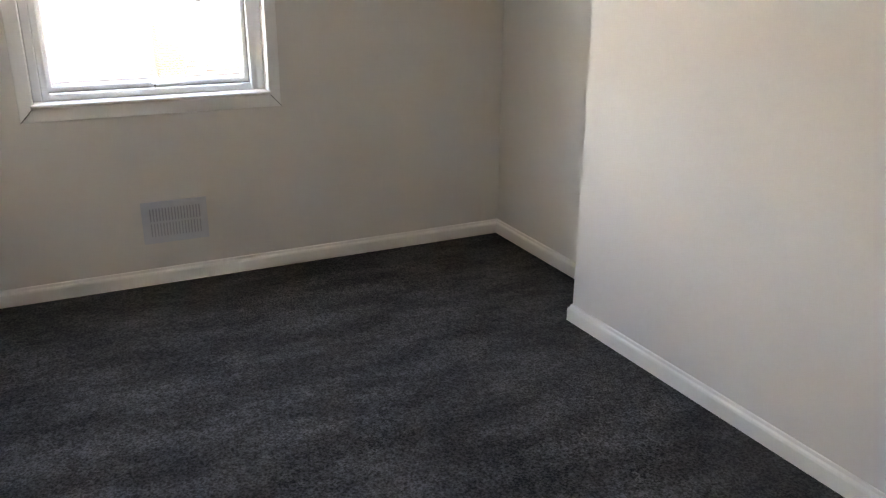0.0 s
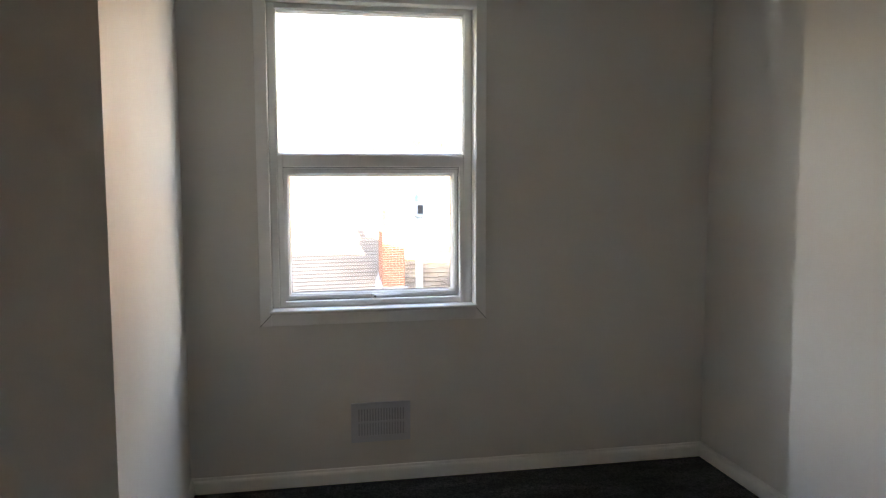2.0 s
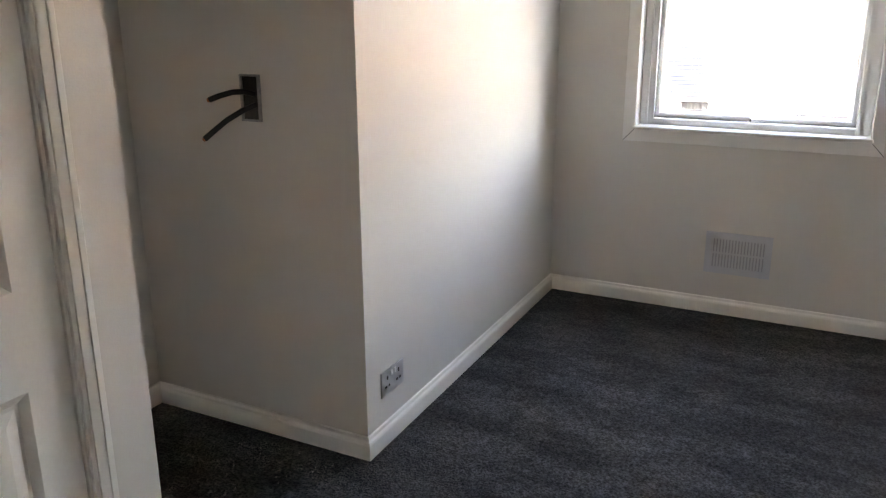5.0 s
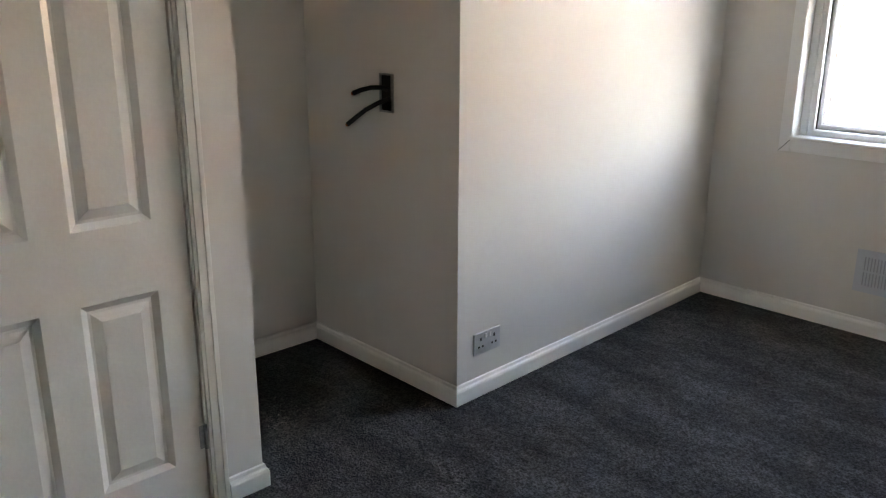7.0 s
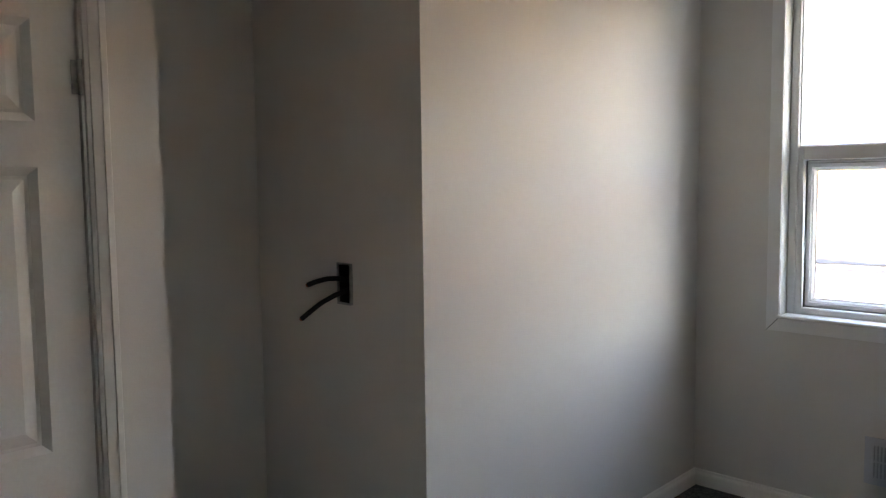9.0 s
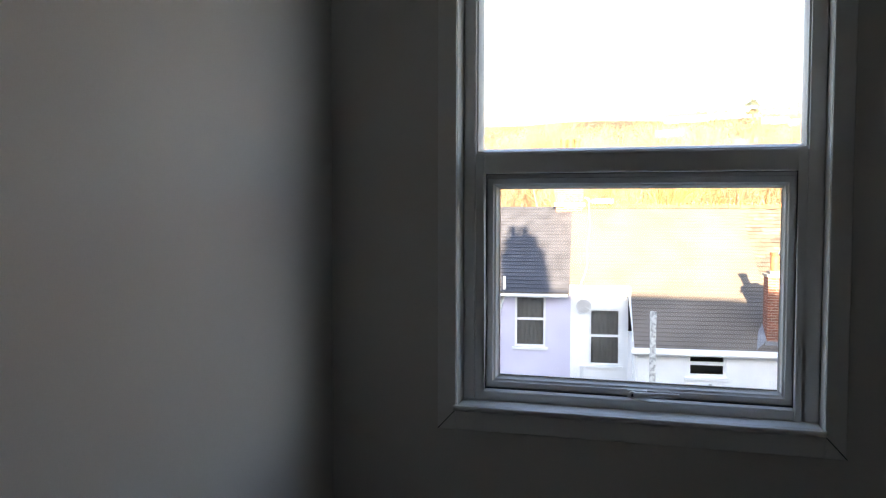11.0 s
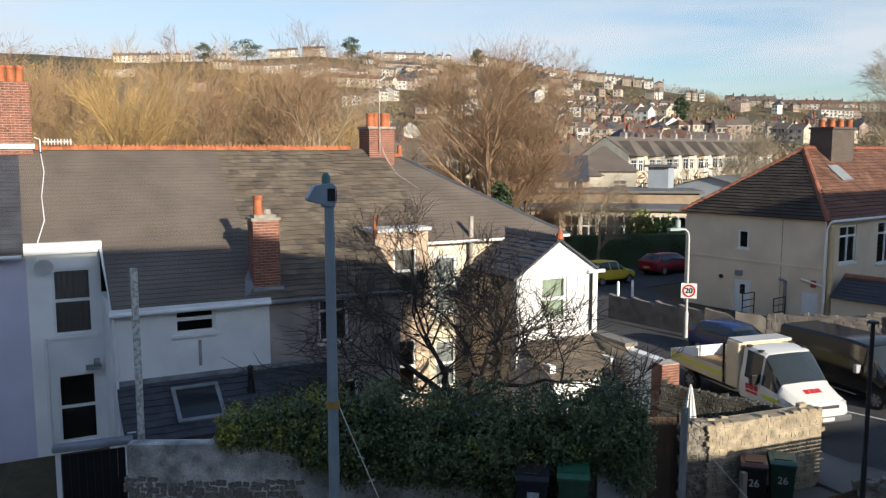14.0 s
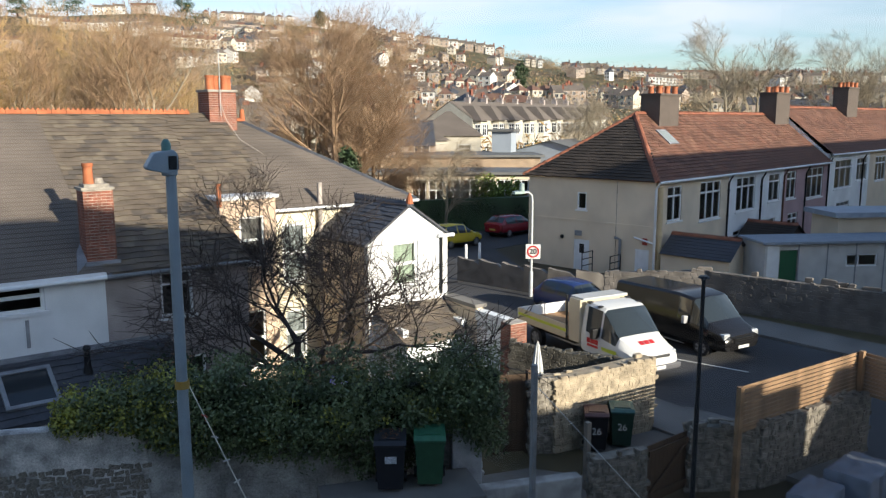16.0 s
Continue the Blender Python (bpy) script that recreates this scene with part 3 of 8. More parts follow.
        b.tube([pts[-1], Vector(pts[-1]) + (Vector(pts[-1]) - Vector(pts[-2])).normalized() * 0.006], [0.0065, 0.006], 8, 1)
        b.make("cable", [BLACKPL, COPPER], k, smooth=60)


build_room()

# ---- outside: ground and hills ----
G = -6.9
SKYLINE = [(-180, 5.6), (0, 6.1), (13, 6.7), (23, 6.0), (32, 4.9), (37, 4.2), (41, 3.4), (48, 2.7), (61, 2.5), (90, 2.5), (180, 4.5)]


def hill_angle(az):
    for (a, p), (b, q) in zip(SKYLINE, SKYLINE[1:]):
        if a <= az <= b:
            s = (az - a) / (b - a)
            return p + (q - p) * s
    return 5.0


def ground_z(x, y):
    d = math.hypot(x, y)
    az = math.degrees(math.atan2(x, y))
    far = 800.0
    zs = 1.4 + math.tan(radians(hill_angle(az))) * far
    s = max(0.0, (d - 78) / (far - 78))
    if s <= 1:
        z = G + (zs - G) * s ** 1.7
    else:
        z = zs - (d - far) * 0.03
    if d > 110:
        z += noise.noise(Vector((x * 0.011, y * 0.011, 3.3))) * min(6.0, (d - 110) * 0.02)
    return z


def build_ground():
    rad = [0.0, 6, 12, 18, 24, 30, 36, 42, 48, 54, 60, 66, 72, 78, 84]
    while rad[-1] < 2600:
        rad.append(rad[-1] * 1.07)
    seg = 144
    b = Build()
    b.v.append((0, 0, G))
    for r in rad[1:]:
        for j in range(seg):
            a = 2 * math.pi * j / seg
            x, y = r * math.sin(a), r * math.cos(a)
            b.v.append((x, y, ground_z(x, y)))
    for j in range(seg):
        b.f.append((0, 1 + (j + 1) % seg, 1 + j))
    for i in range(len(rad) - 2):
        for j in range(seg):
            q = (j + 1) % seg
            o = 1 + i * seg
            b.f.append((o + j, o + q, o + seg + q, o + seg + j))
    b.m = [0] * len(b.f)
    tagged(b.make("ground", EARTH, smooth=80), "brown scrubby ground rising to a far hill", "ground", kind="structure")


build_ground()


def strip(name, label, mt, left, right, z, thick, category="road"):
    b = Build()
    n = len(left)
    for i in range(n - 1):
        a, c, d, e = left[i], right[i], right[i + 1], left[i + 1]
        b.quad([(*a, z), (*c, z), (*d, z), (*e, z)])
        b.quad([(*a, z - thick), (*a, z), (*e, z), (*e, z - thick)])
        b.quad([(*c, z), (*c, z - thick), (*d, z - thick), (*d, z)])
    for i in (0, n - 1):
        b.quad([(*left[i], z), (*right[i], z), (*right[i], z - thick), (*left[i], z - thick)])
    return tagged(b.make(name, mt, fix=True), label, category, kind="structure")


ROAD_L = [(22.0, -30), (18.2, 6), (17.2, 16), (17.0, 24), (18.6, 33), (21.5, 46), (25.0, 62)]
ROAD_R = [(31.5, -30), (27.4, 6), (26.2, 16), (25.2, 24), (25.4, 31), (29.5, 41), (36.0, 60)]
strip("road", "dark worn asphalt road between the gardens", ASPHALT, ROAD_L, ROAD_R, G + 0.03, 0.2)
strip("road_side", "dark asphalt side street behind the corner house", ASPHALT, [(24.0, 39.5), (60.0, 49.0)], [(27.5, 48.5), (58.0, 57.5)], G + 0.026, 0.2)
strip("pavement", "grey concrete pavement with a raised kerb", PAVING, [(x + 0.002, y) for x, y in ROAD_R[:5]], [(x + 2.2, y) for x, y in ROAD_R[:5]], G + 0.13, 0.3, "pavement")
strip("pavement_near", "grey concrete pavement with a raised kerb", PAVING, [(x - 1.9, y) for x, y in ROAD_L[1:5]], [(x - 0.002, y) for x, y in ROAD_L[1:5]], G + 0.13, 0.3, "pavement")


def road_marks():
    WHITE = mat("road_paint", (0.62, 0.62, 0.58), 0.7, var=0.25, scale=4, fine=30)
    b = Build()
    for (x0, y0), (x1, y1) in (((20.9, 18.55), (21.85, 16.1)), ((22.6, 14.2), (23.2, 12.6)), ((24.2, 14.9), (24.5, 14.1)), ((20.2, 23.5), (20.3, 21.5))):
        d = Vector((x1 - x0, y1 - y0)).normalized() * 0.05
        b.quad([(x0 - d.y, y0 + d.x, G + 0.034), (x0 + d.y, y0 - d.x, G + 0.034), (x1 + d.y, y1 - d.x, G + 0.034), (x1 - d.y, y1 + d.x, G + 0.034)])
    tagged(b.make("road_marking", WHITE), "worn white painted lines on the road", "road marking", kind="structure")


road_marks()

# ---- outside: parts that several buildings share ----
FRAMEW = mat("white_window_frame", (0.76, 0.77, 0.77), 0.4, var=0.04, bump=0.02)


def window_unit(root, u0, u1, z0, z1, v, bars_u=(), bars_z=(0.5,), sill=True, fw=0.07, curtain=None, out=-1, pane=None):
    """A framed window in an opening of a wall in the x-z plane, whose outer face is at v."""
    b = Build()
    a, c = v + 0.05, v + 0.12
    b.box(u0, u0 + fw, a, c, z0, z1)
    b.box(u1 - fw, u1, a, c, z0, z1)
    b.box(u0 + fw, u1 - fw, a, c, z0, z0 + fw)
    b.box(u0 + fw, u1 - fw, a, c, z1 - fw, z1)
    for s in bars_z:
        z = z0 + (z1 - z0) * s
        b.box(u0 + fw, u1 - fw, a - 0.01, c - 0.005, z - fw * 0.55, z + fw * 0.55)
    for s in bars_u:
        u = u0 + (u1 - u0) * s
        b.box(u - fw * 0.5, u + fw * 0.5, a - 0.006, c - 0.003, z0 + fw, z1 - fw)
    wd = b.make("window", FRAMEW, root)
    g = Build()
    y = c - 0.02
    g.quad([(u0 + 0.03, y, z0 + 0.03), (u1 - 0.03, y, z0 + 0.03), (u1 - 0.03, y, z1 - 0.03), (u0 + 0.03, y, z1 - 0.03)])
    g.make("pane", pane or PANE, wd)
    if sill:
        b = Build()
        b.box(u0 - 0.08, u1 + 0.08, v - 0.07, v + 0.05, z0 - 0.09, z0 - 0.002)
        b.make("sill", FRAMEW, wd, bevel=0.008)
    if curtain:
        g = Build()
        n = 14
        for i in range(n):
            p, q = u0 + (u1 - u0) * i / n, u0 + (u1 - u0) * (i + 1) / n
            dy = 0.16 + 0.02 * (i % 2)
            g.quad([(p, v + dy, z0), (q, v + 0.34 - dy, z0), (q, v + 0.34 - dy, z1), (p, v + dy, z1)])
        g.make("curtain", curtain, wd)
    return wd


def slate_sheet(root, name, mt, origin, along, up, length, height, w, gauge, lift=0.022, seed=1, skip=0.0, rough=0.006, clip=None):
    """Overlapping slates on a roof slope: thin wedges, each row lying on the one below."""
    rnd = random.Random(seed)
    along, up = Vector(along).normalized(), Vector(up).normalized()
    nrm = along.cross(up).normalized()
    if nrm.z < 0:
        nrm = -nrm
    o = Vector(origin)
    b = Build()
    nrow, ncol = int(height / gauge + 0.5), int(length / w + 1)
    for r in range(nrow):
        s0 = r * gauge
        s1 = min(height, s0 + gauge * 1.25)
        for c in range(ncol + 1):
            a0 = (c - (0.5 if r % 2 else 0.0)) * w
            a1 = min(length, a0 + w * 0.985)
            a0 = max(0.0, a0)
            if a1 - a0 < 0.03 or rnd.random() < skip:
                continue
            if clip and not clip((a0 + a1) / 2, (s0 + min(height, s0 + gauge)) / 2):
                continue
            j = rnd.uniform(-rough, rough) * 2
            mi = 0
            if isinstance(mt, list):
                q = noise.noise(Vector(((a0 + a1) * 0.55, s0 * 1.1, seed))) * 0.7 + rnd.uniform(-0.6, 0.6)
                mi = 1 if q > 0.34 else 2 if q < -0.36 else 0
            k = rnd.uniform(0, rough * 1.6)
            lo, hi = lift + k, 0.004
            p = [o + along * a + up * s + nrm * h for a, s, h in ((a0, s0 + j, lo), (a1, s0 + j, lo), (a1, s1, hi), (a0, s1, hi), (a0, s0 + j, lo - 0.014), (a1, s0 + j, lo - 0.014))]
            b.quad([p[0], p[1], p[2], p[3]], mi)
            b.quad([p[4], p[5], p[1], p[0]], mi)
            b.quad([p[4], p[0], p[3]], mi)
            b.quad([p[5], p[2], p[1]], mi)
    ob = b.make(name, mt, root)
    ob["kind"] = "stuff"
    return ob


def brick_stack(root, x0, x1, y0, y1, z0, z1, course=0.078, seed=3, bl=0.228, tag="brick_courses"):
    """A brick stack: mortar core with each brick standing 6 mm proud of it."""
    core = Build()
    core.box(x0 + 0.006, x1 - 0.006, y0 + 0.006, y1 - 0.006, z0, z1)
    core.make("core", MORTAR, root)
    rnd = random.Random(seed)
    b = Build()
    r, z = 0, z0
    while z < z1 - 0.02:
        h = min(course - 0.012, z1 - z)
        for axis, a0, a1 in (("x", x0, x1), ("y", y0, y1)):
            for side in (0, 1):
                p = a0 - (bl * 0.5 if (r + side) % 2 else 0)
                while p < a1 - 0.01:
                    q0, q1 = max(a0, p), min(a1, p + bl - 0.012)
                    p += bl
                    if q1 - q0 < 0.03:
                        continue
                    e = rnd.uniform(-0.002, 0.003)
                    if axis == "x":
                        ya, yb = (y0 - e, y0 + 0.02) if side == 0 else (y1 - 0.02, y1 + e)
                        b.box(q0, q1, ya, yb, z, z + h)
                    else:
                        xa, xb = (x0 - e, x0 + 0.02) if side == 0 else (x1 - 0.02, x1 + e)
                        b.box(xa, xb, q0, q1, z, z + h)
        z += course
        r += 1
    ob = b.make(tag, BRICK, root)
    ob["kind"] = "stuff"


def pot(root, x, y, z, r, h):
    b = Build()
    b.tube([(x, y, z), (x, y, z + 0.05), (x, y, z + h - 0.09), (x, y, z + h - 0.085), (x, y, z + h), (x, y, z + h)], [r * 1.05, r, r * 0.9, r * 1.08, r * 1.08, r * 0.8], 14)
    b.make("chimney_pot", TERRA, root, smooth=40)


def ridge_tiles(root, p0, p1, n, crest=True, r=0.12, mt=None, name="ridge_tiles"):
    p0, p1 = Vector(p0), Vector(p1)
    d = (p1 - p0).normalized()
    s = Vector((0, 0, 1)).cross(d).normalized()
    up = d.cross(s)
    b = Build()
    L = (p1 - p0).length / n
    for i in range(n):
        a, c = p0 + d * (L * i + 0.006), p0 + d * (L * (i + 1) - 0.006)
        prof = [(-1.3, -0.75), (-0.8, -0.15), (-0.35, 0.22), (0.35, 0.22), (0.8, -0.15), (1.3, -0.75)]
        for (xa, za), (xb, zb) in zip(prof, prof[1:]):
            b.quad([a + s * xa * r + up * za * r, c + s * xa * r + up * za * r, c + s * xb * r + up * zb * r, a + s * xb * r + up * zb * r])
        for e in (a, c):
            b.quad([e + s * x * r + up * z * r for x, z in prof])
        if crest:
            m = 3
            for k in range(m):
                q0, q1 = a + d * (L * (k + 0.12) / m), a + d * (L * (k + 0.82) / m)
                mid = (q0 + q1) / 2
                lo, hi = up * 0.18 * r, up * (0.18 * r + 0.075)
                w = s * 0.018
                b.quad([q0 + lo - w, q1 + lo - w, mid + hi + d * 0.02 - w, mid + hi - d * 0.02 - w])
                b.quad([q0 + lo + w, mid + hi - d * 0.02 + w, mid + hi + d * 0.02 + w, q1 + lo + w])
                b.quad([mid + hi - d * 0.02 - w, mid + hi + d * 0.02 - w, mid + hi + d * 0.02 + w, mid + hi - d * 0.02 + w])
                b.quad([q0 + lo - w, mid + hi - d * 0.02 - w, mid + hi - d * 0.02 + w, q0 + lo + w])
                b.quad([q1 + lo - w, q1 + lo + w, mid + hi + d * 0.02 + w, mid + hi + d * 0.02 - w])
    b.make(name, mt or TERRA, root)


def pipe(root, pts, r=0.04, mt=None, name="downpipe"):
    b = Build()
    b.tube(pts, [r] * len(pts), 8)
    return b.make(name, mt or FRAMEW, root, smooth=50)


# ---- outside: the old terrace opposite ----
TM = pose(0.0, 21.6, 0.0, 0, 0, 6.0)
EZ, SL = -2.5, 0.623
RV = 6.5
RZ = EZ + SL * RV
VM = 2.3


def roof_z(v):
    return EZ + SL * v


NETC = mat("grey_net_curtain", (0.34, 0.35, 0.35), 0.9, var=0.2, scale=3)


def build_terrace():
    # houses are drawn in the terrace's own axes: x along it, y away, z up
    up = Vector((0, 1, SL)).normalized()

    def slab(root, u0, u1, v0, v1, mt, hip=0.0, name="roof"):
        b = Build()
        t = 0.10
        p = [(u0, v0, roof_z(v0)), (u1, v0, roof_z(v0)), (u1 - hip, v1, roof_z(v1)), (u0, v1, roof_z(v1))]
        q = [(x, y, z - t) for x, y, z in p]
        b.quad(p)
        b.quad(q[::-1])
        for i in range(4):
            j = (i + 1) % 4
            b.quad([q[i], q[j], p[j], p[i]])
        if v1 >= RV:
            p2 = [(u0, RV, RZ), (u1 - hip, RV, RZ), (u1, RV + 6, RZ - 6 * SL), (u0, RV + 6, RZ - 6 * SL)]
            b.quad(p2)
        b.make(name, mt, root, fix=True)

    # lilac house
    h = thing("terraced_house", "lilac rendered terraced house with slate roof", "house", TM, group="old terrace")
    b = Build()
    w0 = (-4.42, -3.42, -3.02, -1.2)
    b.holes(-9.5, -2.62, G, roof_z(VM) - 0.09, VM, VM + 0.25, [w0])
    b.box(-9.5, -2.62, 12.0, 12.25, G, roof_z(VM))
    b.box(-9.5, -9.25, VM, 12.0, G, -1.2)
    b.make("wall", RENDERL, h)
    window_unit(h, *w0, VM, bars_z=(0.5,), curtain=BLIND)
    slab(h, -9.5, -2.66, VM - 0.25, RV, SLATEA)
    slate_sheet(h, "slates", SLATED, (-9.5, VM - 0.25, roof_z(VM - 0.25)), (1, 0, 0), up, 6.84, (RV - VM + 0.25) * math.hypot(1, SL), 0.30, 0.21, seed=5)
    pipe(h, [(-4.75, VM - 0.12, -0.72), (-4.75, VM - 0.12, -1.3), (-4.95, VM - 0.1, -2.0), (-5.0, VM - 0.1, G)], 0.045)
    pipe(h, [(-9.4, VM - 0.3, roof_z(VM - 0.3) - 0.06), (-2.7, VM - 0.3, roof_z(VM - 0.3) - 0.06)], 0.06, name="gutter")
    b = Build()
    for i, (r, y) in enumerate(((0.30, -0.02), (0.26, 0.02), (0.14, 0.06))):
        b.tube([(-5.45, VM - 0.35 + y, -2.78), (-5.45, VM - 0.33 + y, -2.78)], [r, r * 0.9], 18)
    b.tube([(-5.45, VM - 0.3, -2.78), (-5.45, VM, -2.95)], [0.02, 0.02], 6)
    b.make("satellite_dish", mat("pale_grey_dish", (0.5, 0.5, 0.5), 0.5, var=0.1), h, smooth=40)
    brick_stack(h, -3.25, -2.25, RV - 0.35, RV + 0.35, RZ - 0.6, 3.55, seed=8)
    for x in (-3.0, -2.75, -2.5):
        pot(h, x, RV, 3.55, 0.12, 0.5)
    b = Build()
    b.box(-3.3, -2.2, RV - 0.4, RV + 0.4, RZ + 0.0, RZ + 0.14)
    b.make("flashing", FRAMEW, h)

    # white house with the tall bay and the catslide
    h = thing("terraced_house", "white rendered terraced house with long slate catslide roof", "house", TM, group="old terrace")
    wa, wb = (-2.03, -1.03, -3.56, -1.72), (-2.03, -1.03, -6.6, -4.66)
    b = Build()
    b.holes(-2.62, -0.80, G, -1.03, VM, VM + 0.25, [wa, wb])
    ww = (0.76, 1.84, -3.36, -2.68)
    b.holes(-0.80, 3.30, G, roof_z(0.0) - 0.10, 0.0, 0.25, [ww])
    b.box(-0.80, -0.60, 0.25, VM, G, -2.42)
    b.make("wall", RENDERW, h)
    b = Build()
    b.box(-2.66, -0.74, VM - 0.12, VM - 0.001, -1.30, -1.02)
    b.box(-2.66, -0.74, VM - 0.16, VM + 0.5, -1.02, -0.99)
    b.make("fascia", FRAMEW, h)
    b = Build()
    b.box(-0.83, 3.32, -0.16, -0.11, -2.66, -2.54)
    b.make("fascia", FRAMEW, h)
    window_unit(h, *wa, VM, bars_z=(0.52,), curtain=BLIND)
    window_unit(h, *wb, VM, bars_z=(0.52,), sill=False)
    window_unit(h, *ww, 0.0, bars_z=(0.58,), fw=0.085)
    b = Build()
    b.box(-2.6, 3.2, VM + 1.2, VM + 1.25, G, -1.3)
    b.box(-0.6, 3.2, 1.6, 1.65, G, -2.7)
    b.make("room_shade_panel", ROOMSHADE, h)
    slab(h, -2.66, -0.74, VM - 0.05, RV, SLATEA)
    slab(h, -0.74, 3.30, -0.14, RV, SLATEA, name="roof")
    hyp = math.hypot(1, SL)
    slate_sheet(h, "slates", SLATEA, (-2.66, VM - 0.05, roof_z(VM - 0.05)), (1, 0, 0), up, 1.92, (RV - VM + 0.05) * hyp, 0.30, 0.19, seed=11, rough=0.002)
    slate_sheet(h, "slates", SLATEA, (-0.74, -0.14, roof_z(-0.14)), (1, 0, 0), up, 4.04, (RV + 0.14) * hyp, 0.30, 0.19, seed=12, rough=0.002)
    ridge_tiles(h, (-2.25, RV, RZ + 0.05), (3.3, RV, RZ + 0.05), 13)
    pipe(h, [(-0.83, -0.2, roof_z(-0.2) - 0.05), (3.3, -0.2, roof_z(-0.2) - 0.05)], 0.06, name="gutter")
    pipe(h, [(-0.78, VM - 0.2, -1.2), (-0.72, 0.6, -2.3), (-0.72, -0.1, -2.6), (-0.70, -0.08, -4.6), (-0.72, -0.5, -6.7)], 0.045)
    pipe(h, [(-2.25, VM - 0.06, -3.6), (-2.25, VM - 0.06, -6.8)], 0.04)
    b = Build()
    b.box(1.36, 1.44, -0.03, -0.001, -4.25, -3.55)
    b.make("vent_strip", mat("grey_vent", (0.30, 0.30, 0.31), 0.7, var=0.15), h)
    b = Build()
    b.tube([(-1.1, VM - 0.25, -4.35), (-0.95, VM - 0.25, -4.35)], [0.12, 0.12], 10)
    b.box(-1.3, -0.9, VM - 0.3, VM - 0.02, -4.55, -4.45)
    b.make("bracket_lamp", LEAD, h)
    b = Build()
    b.tube([(-2.2, VM - 0.3, -1.62), (-2.2, VM - 0.25, -1.60), (-2.2, VM - 0.2, -1.60)], [0.24, 0.20, 0.05], 18)
    b.tube([(-2.2, VM - 0.24, -1.6), (-1.95, VM - 0.45, -1.75)], [0.012, 0.012], 6)
    b.tube([(-2.2, VM - 0.2, -1.6), (-2.2, VM, -1.7)], [0.02, 0.02], 6)
    b.make("satellite_dish", mat("white_dish", (0.62, 0.62, 0.62), 0.5, var=0.1), h, smooth=40)
    # aerial and cable over the roof
    pipe(h, [(-2.05, RV - 0.3, RZ - 0.1), (-2.05, RV - 0.3, RZ + 0.28), (-2.2, RV - 0.3, RZ + 0.34)], 0.018, name="aerial_mast")
    b = Build()
    b.box(-2.0, -1.15, RV - 0.31, RV - 0.29, RZ + 0.20, RZ + 0.22)
    for i in range(9):
        b.box(-1.92 + i * 0.09, -1.90 + i * 0.09, RV - 0.31, RV - 0.29, RZ + 0.12, RZ + 0.30)
    b.make("aerial", STEEL, h)
    pipe(h, [(-2.05, 6.15, roof_z(6.15) + 0.05), (-2.0, 5.3, roof_z(5.3) + 0.05), (-2.12, 4.2, roof_z(4.2) + 0.05), (-2.1, 3.2, roof_z(3.2) + 0.05), (-2.3, 2.4, roof_z(2.4) + 0.05), (-2.35, 2.1, -1.5)], 0.016, name="cable")
    # lean-to with rooflight
    lz0, lz1, lv = -4.55, -5.52, -1.9
    b = Build()
    b.quad([(-0.72, 0, lz0), (-0.72, lv, lz1), (4.9, lv, lz1), (4.9, 0, lz0)])
    b.quad([(-0.72, 0, lz0 - 0.12), (4.9, 0, lz0 - 0.12), (4.9, lv, lz1 - 0.12), (-0.72, lv, lz1 - 0.12)])
    b.quad([(-0.72, lv, lz1 - 0.12), (4.9, lv, lz1 - 0.12), (4.9, lv, lz1), (-0.72, lv, lz1)])
    b.quad([(4.9, 0, lz0 - 0.12), (4.9, 0, lz0), (4.9, lv, lz1), (4.9, lv, lz1 - 0.12)])
    b.make("lean_to_roof", SLATED, h)
    b = Build()
    b.box(-0.6, 4.8, lv + 0.15, lv + 0.35, G, lz1 - 0.02)
    b.box(-0.65, -0.45, lv + 0.35, -0.001, G, -5.3)
    b.box(4.6, 4.8, lv + 0.35, -0.001, G, -5.3)
    b.make("lean_to_wall", RENDERW, h)
    lup = Vector((0, -lv, lz0 - lz1)).normalized()
    slate_sheet(h, "lean_to_slates", SLATED, (-0.72, lv, lz1), (1, 0, 0), lup, 5.6, 2.12, 0.34, 0.24, seed=21, rough=0.01)
    b = Build()
    b.box(-0.75, 4.9, -0.04, -0.001, lz0 - 0.02, lz0 + 0.12)
    b.make("flashing", LEAD, h)
    lm = Matrix.Translation((0.0, lv, lz1)) @ Matrix.Rotation(math.atan2(lz0 - lz1, -lv), 4, "X")
    b = Build()
    b.holes(0.55, 1.75, 0.45, 1.75, -0.10, -0.02, [(0.65, 1.65, 0.56, 1.64)], 0, lm @ Matrix(((1, 0, 0, 0), (0, 0, 1, 0), (0, -1, 0, 0), (0, 0, 0, 1))))
    b.make("rooflight_frame", LEAD, h)
    b = Build()
    b.box(0.6, 1.7, 0.5, 1.7, 0.03, 0.06, 0, lm)
    b.make("rooflight_pane", mat("dark_rooflight_glass", (0.03, 0.035, 0.04), 0.08, var=0.05, bump=0, spec=0.6), h)
    b = Build()
    b.tube([(2.55, -0.75, -4.95), (2.55, -0.75, -4.75), (2.55, -0.75, -4.35), (2.55, -0.75, -4.3), (2.55, -0.75, -4.22)], [0.13, 0.085, 0.07, 0.10, 0.06], 12)
    b.make("soil_vent", BLACKM, h, smooth=40)
    # chimney on the lower slope
    brick_stack(h, 2.97, 3.71, 0.25, 0.85, -2.42, -0.45, seed=4)
    b = Build()
    b.box(2.93, 3.75, 0.21, 0.89, -0.45, -0.38)
    b.box(3.03, 3.65, 0.31, 0.79, -0.38, -0.30)
    b.tube([(3.45, 0.55, -0.30), (3.45, 0.55, -0.16)], [0.14, 0.10], 12)
    b.make("cap", mat("cement_flaunching", (0.30, 0.27, 0.23), 0.95, var=0.25, scale=6), h)
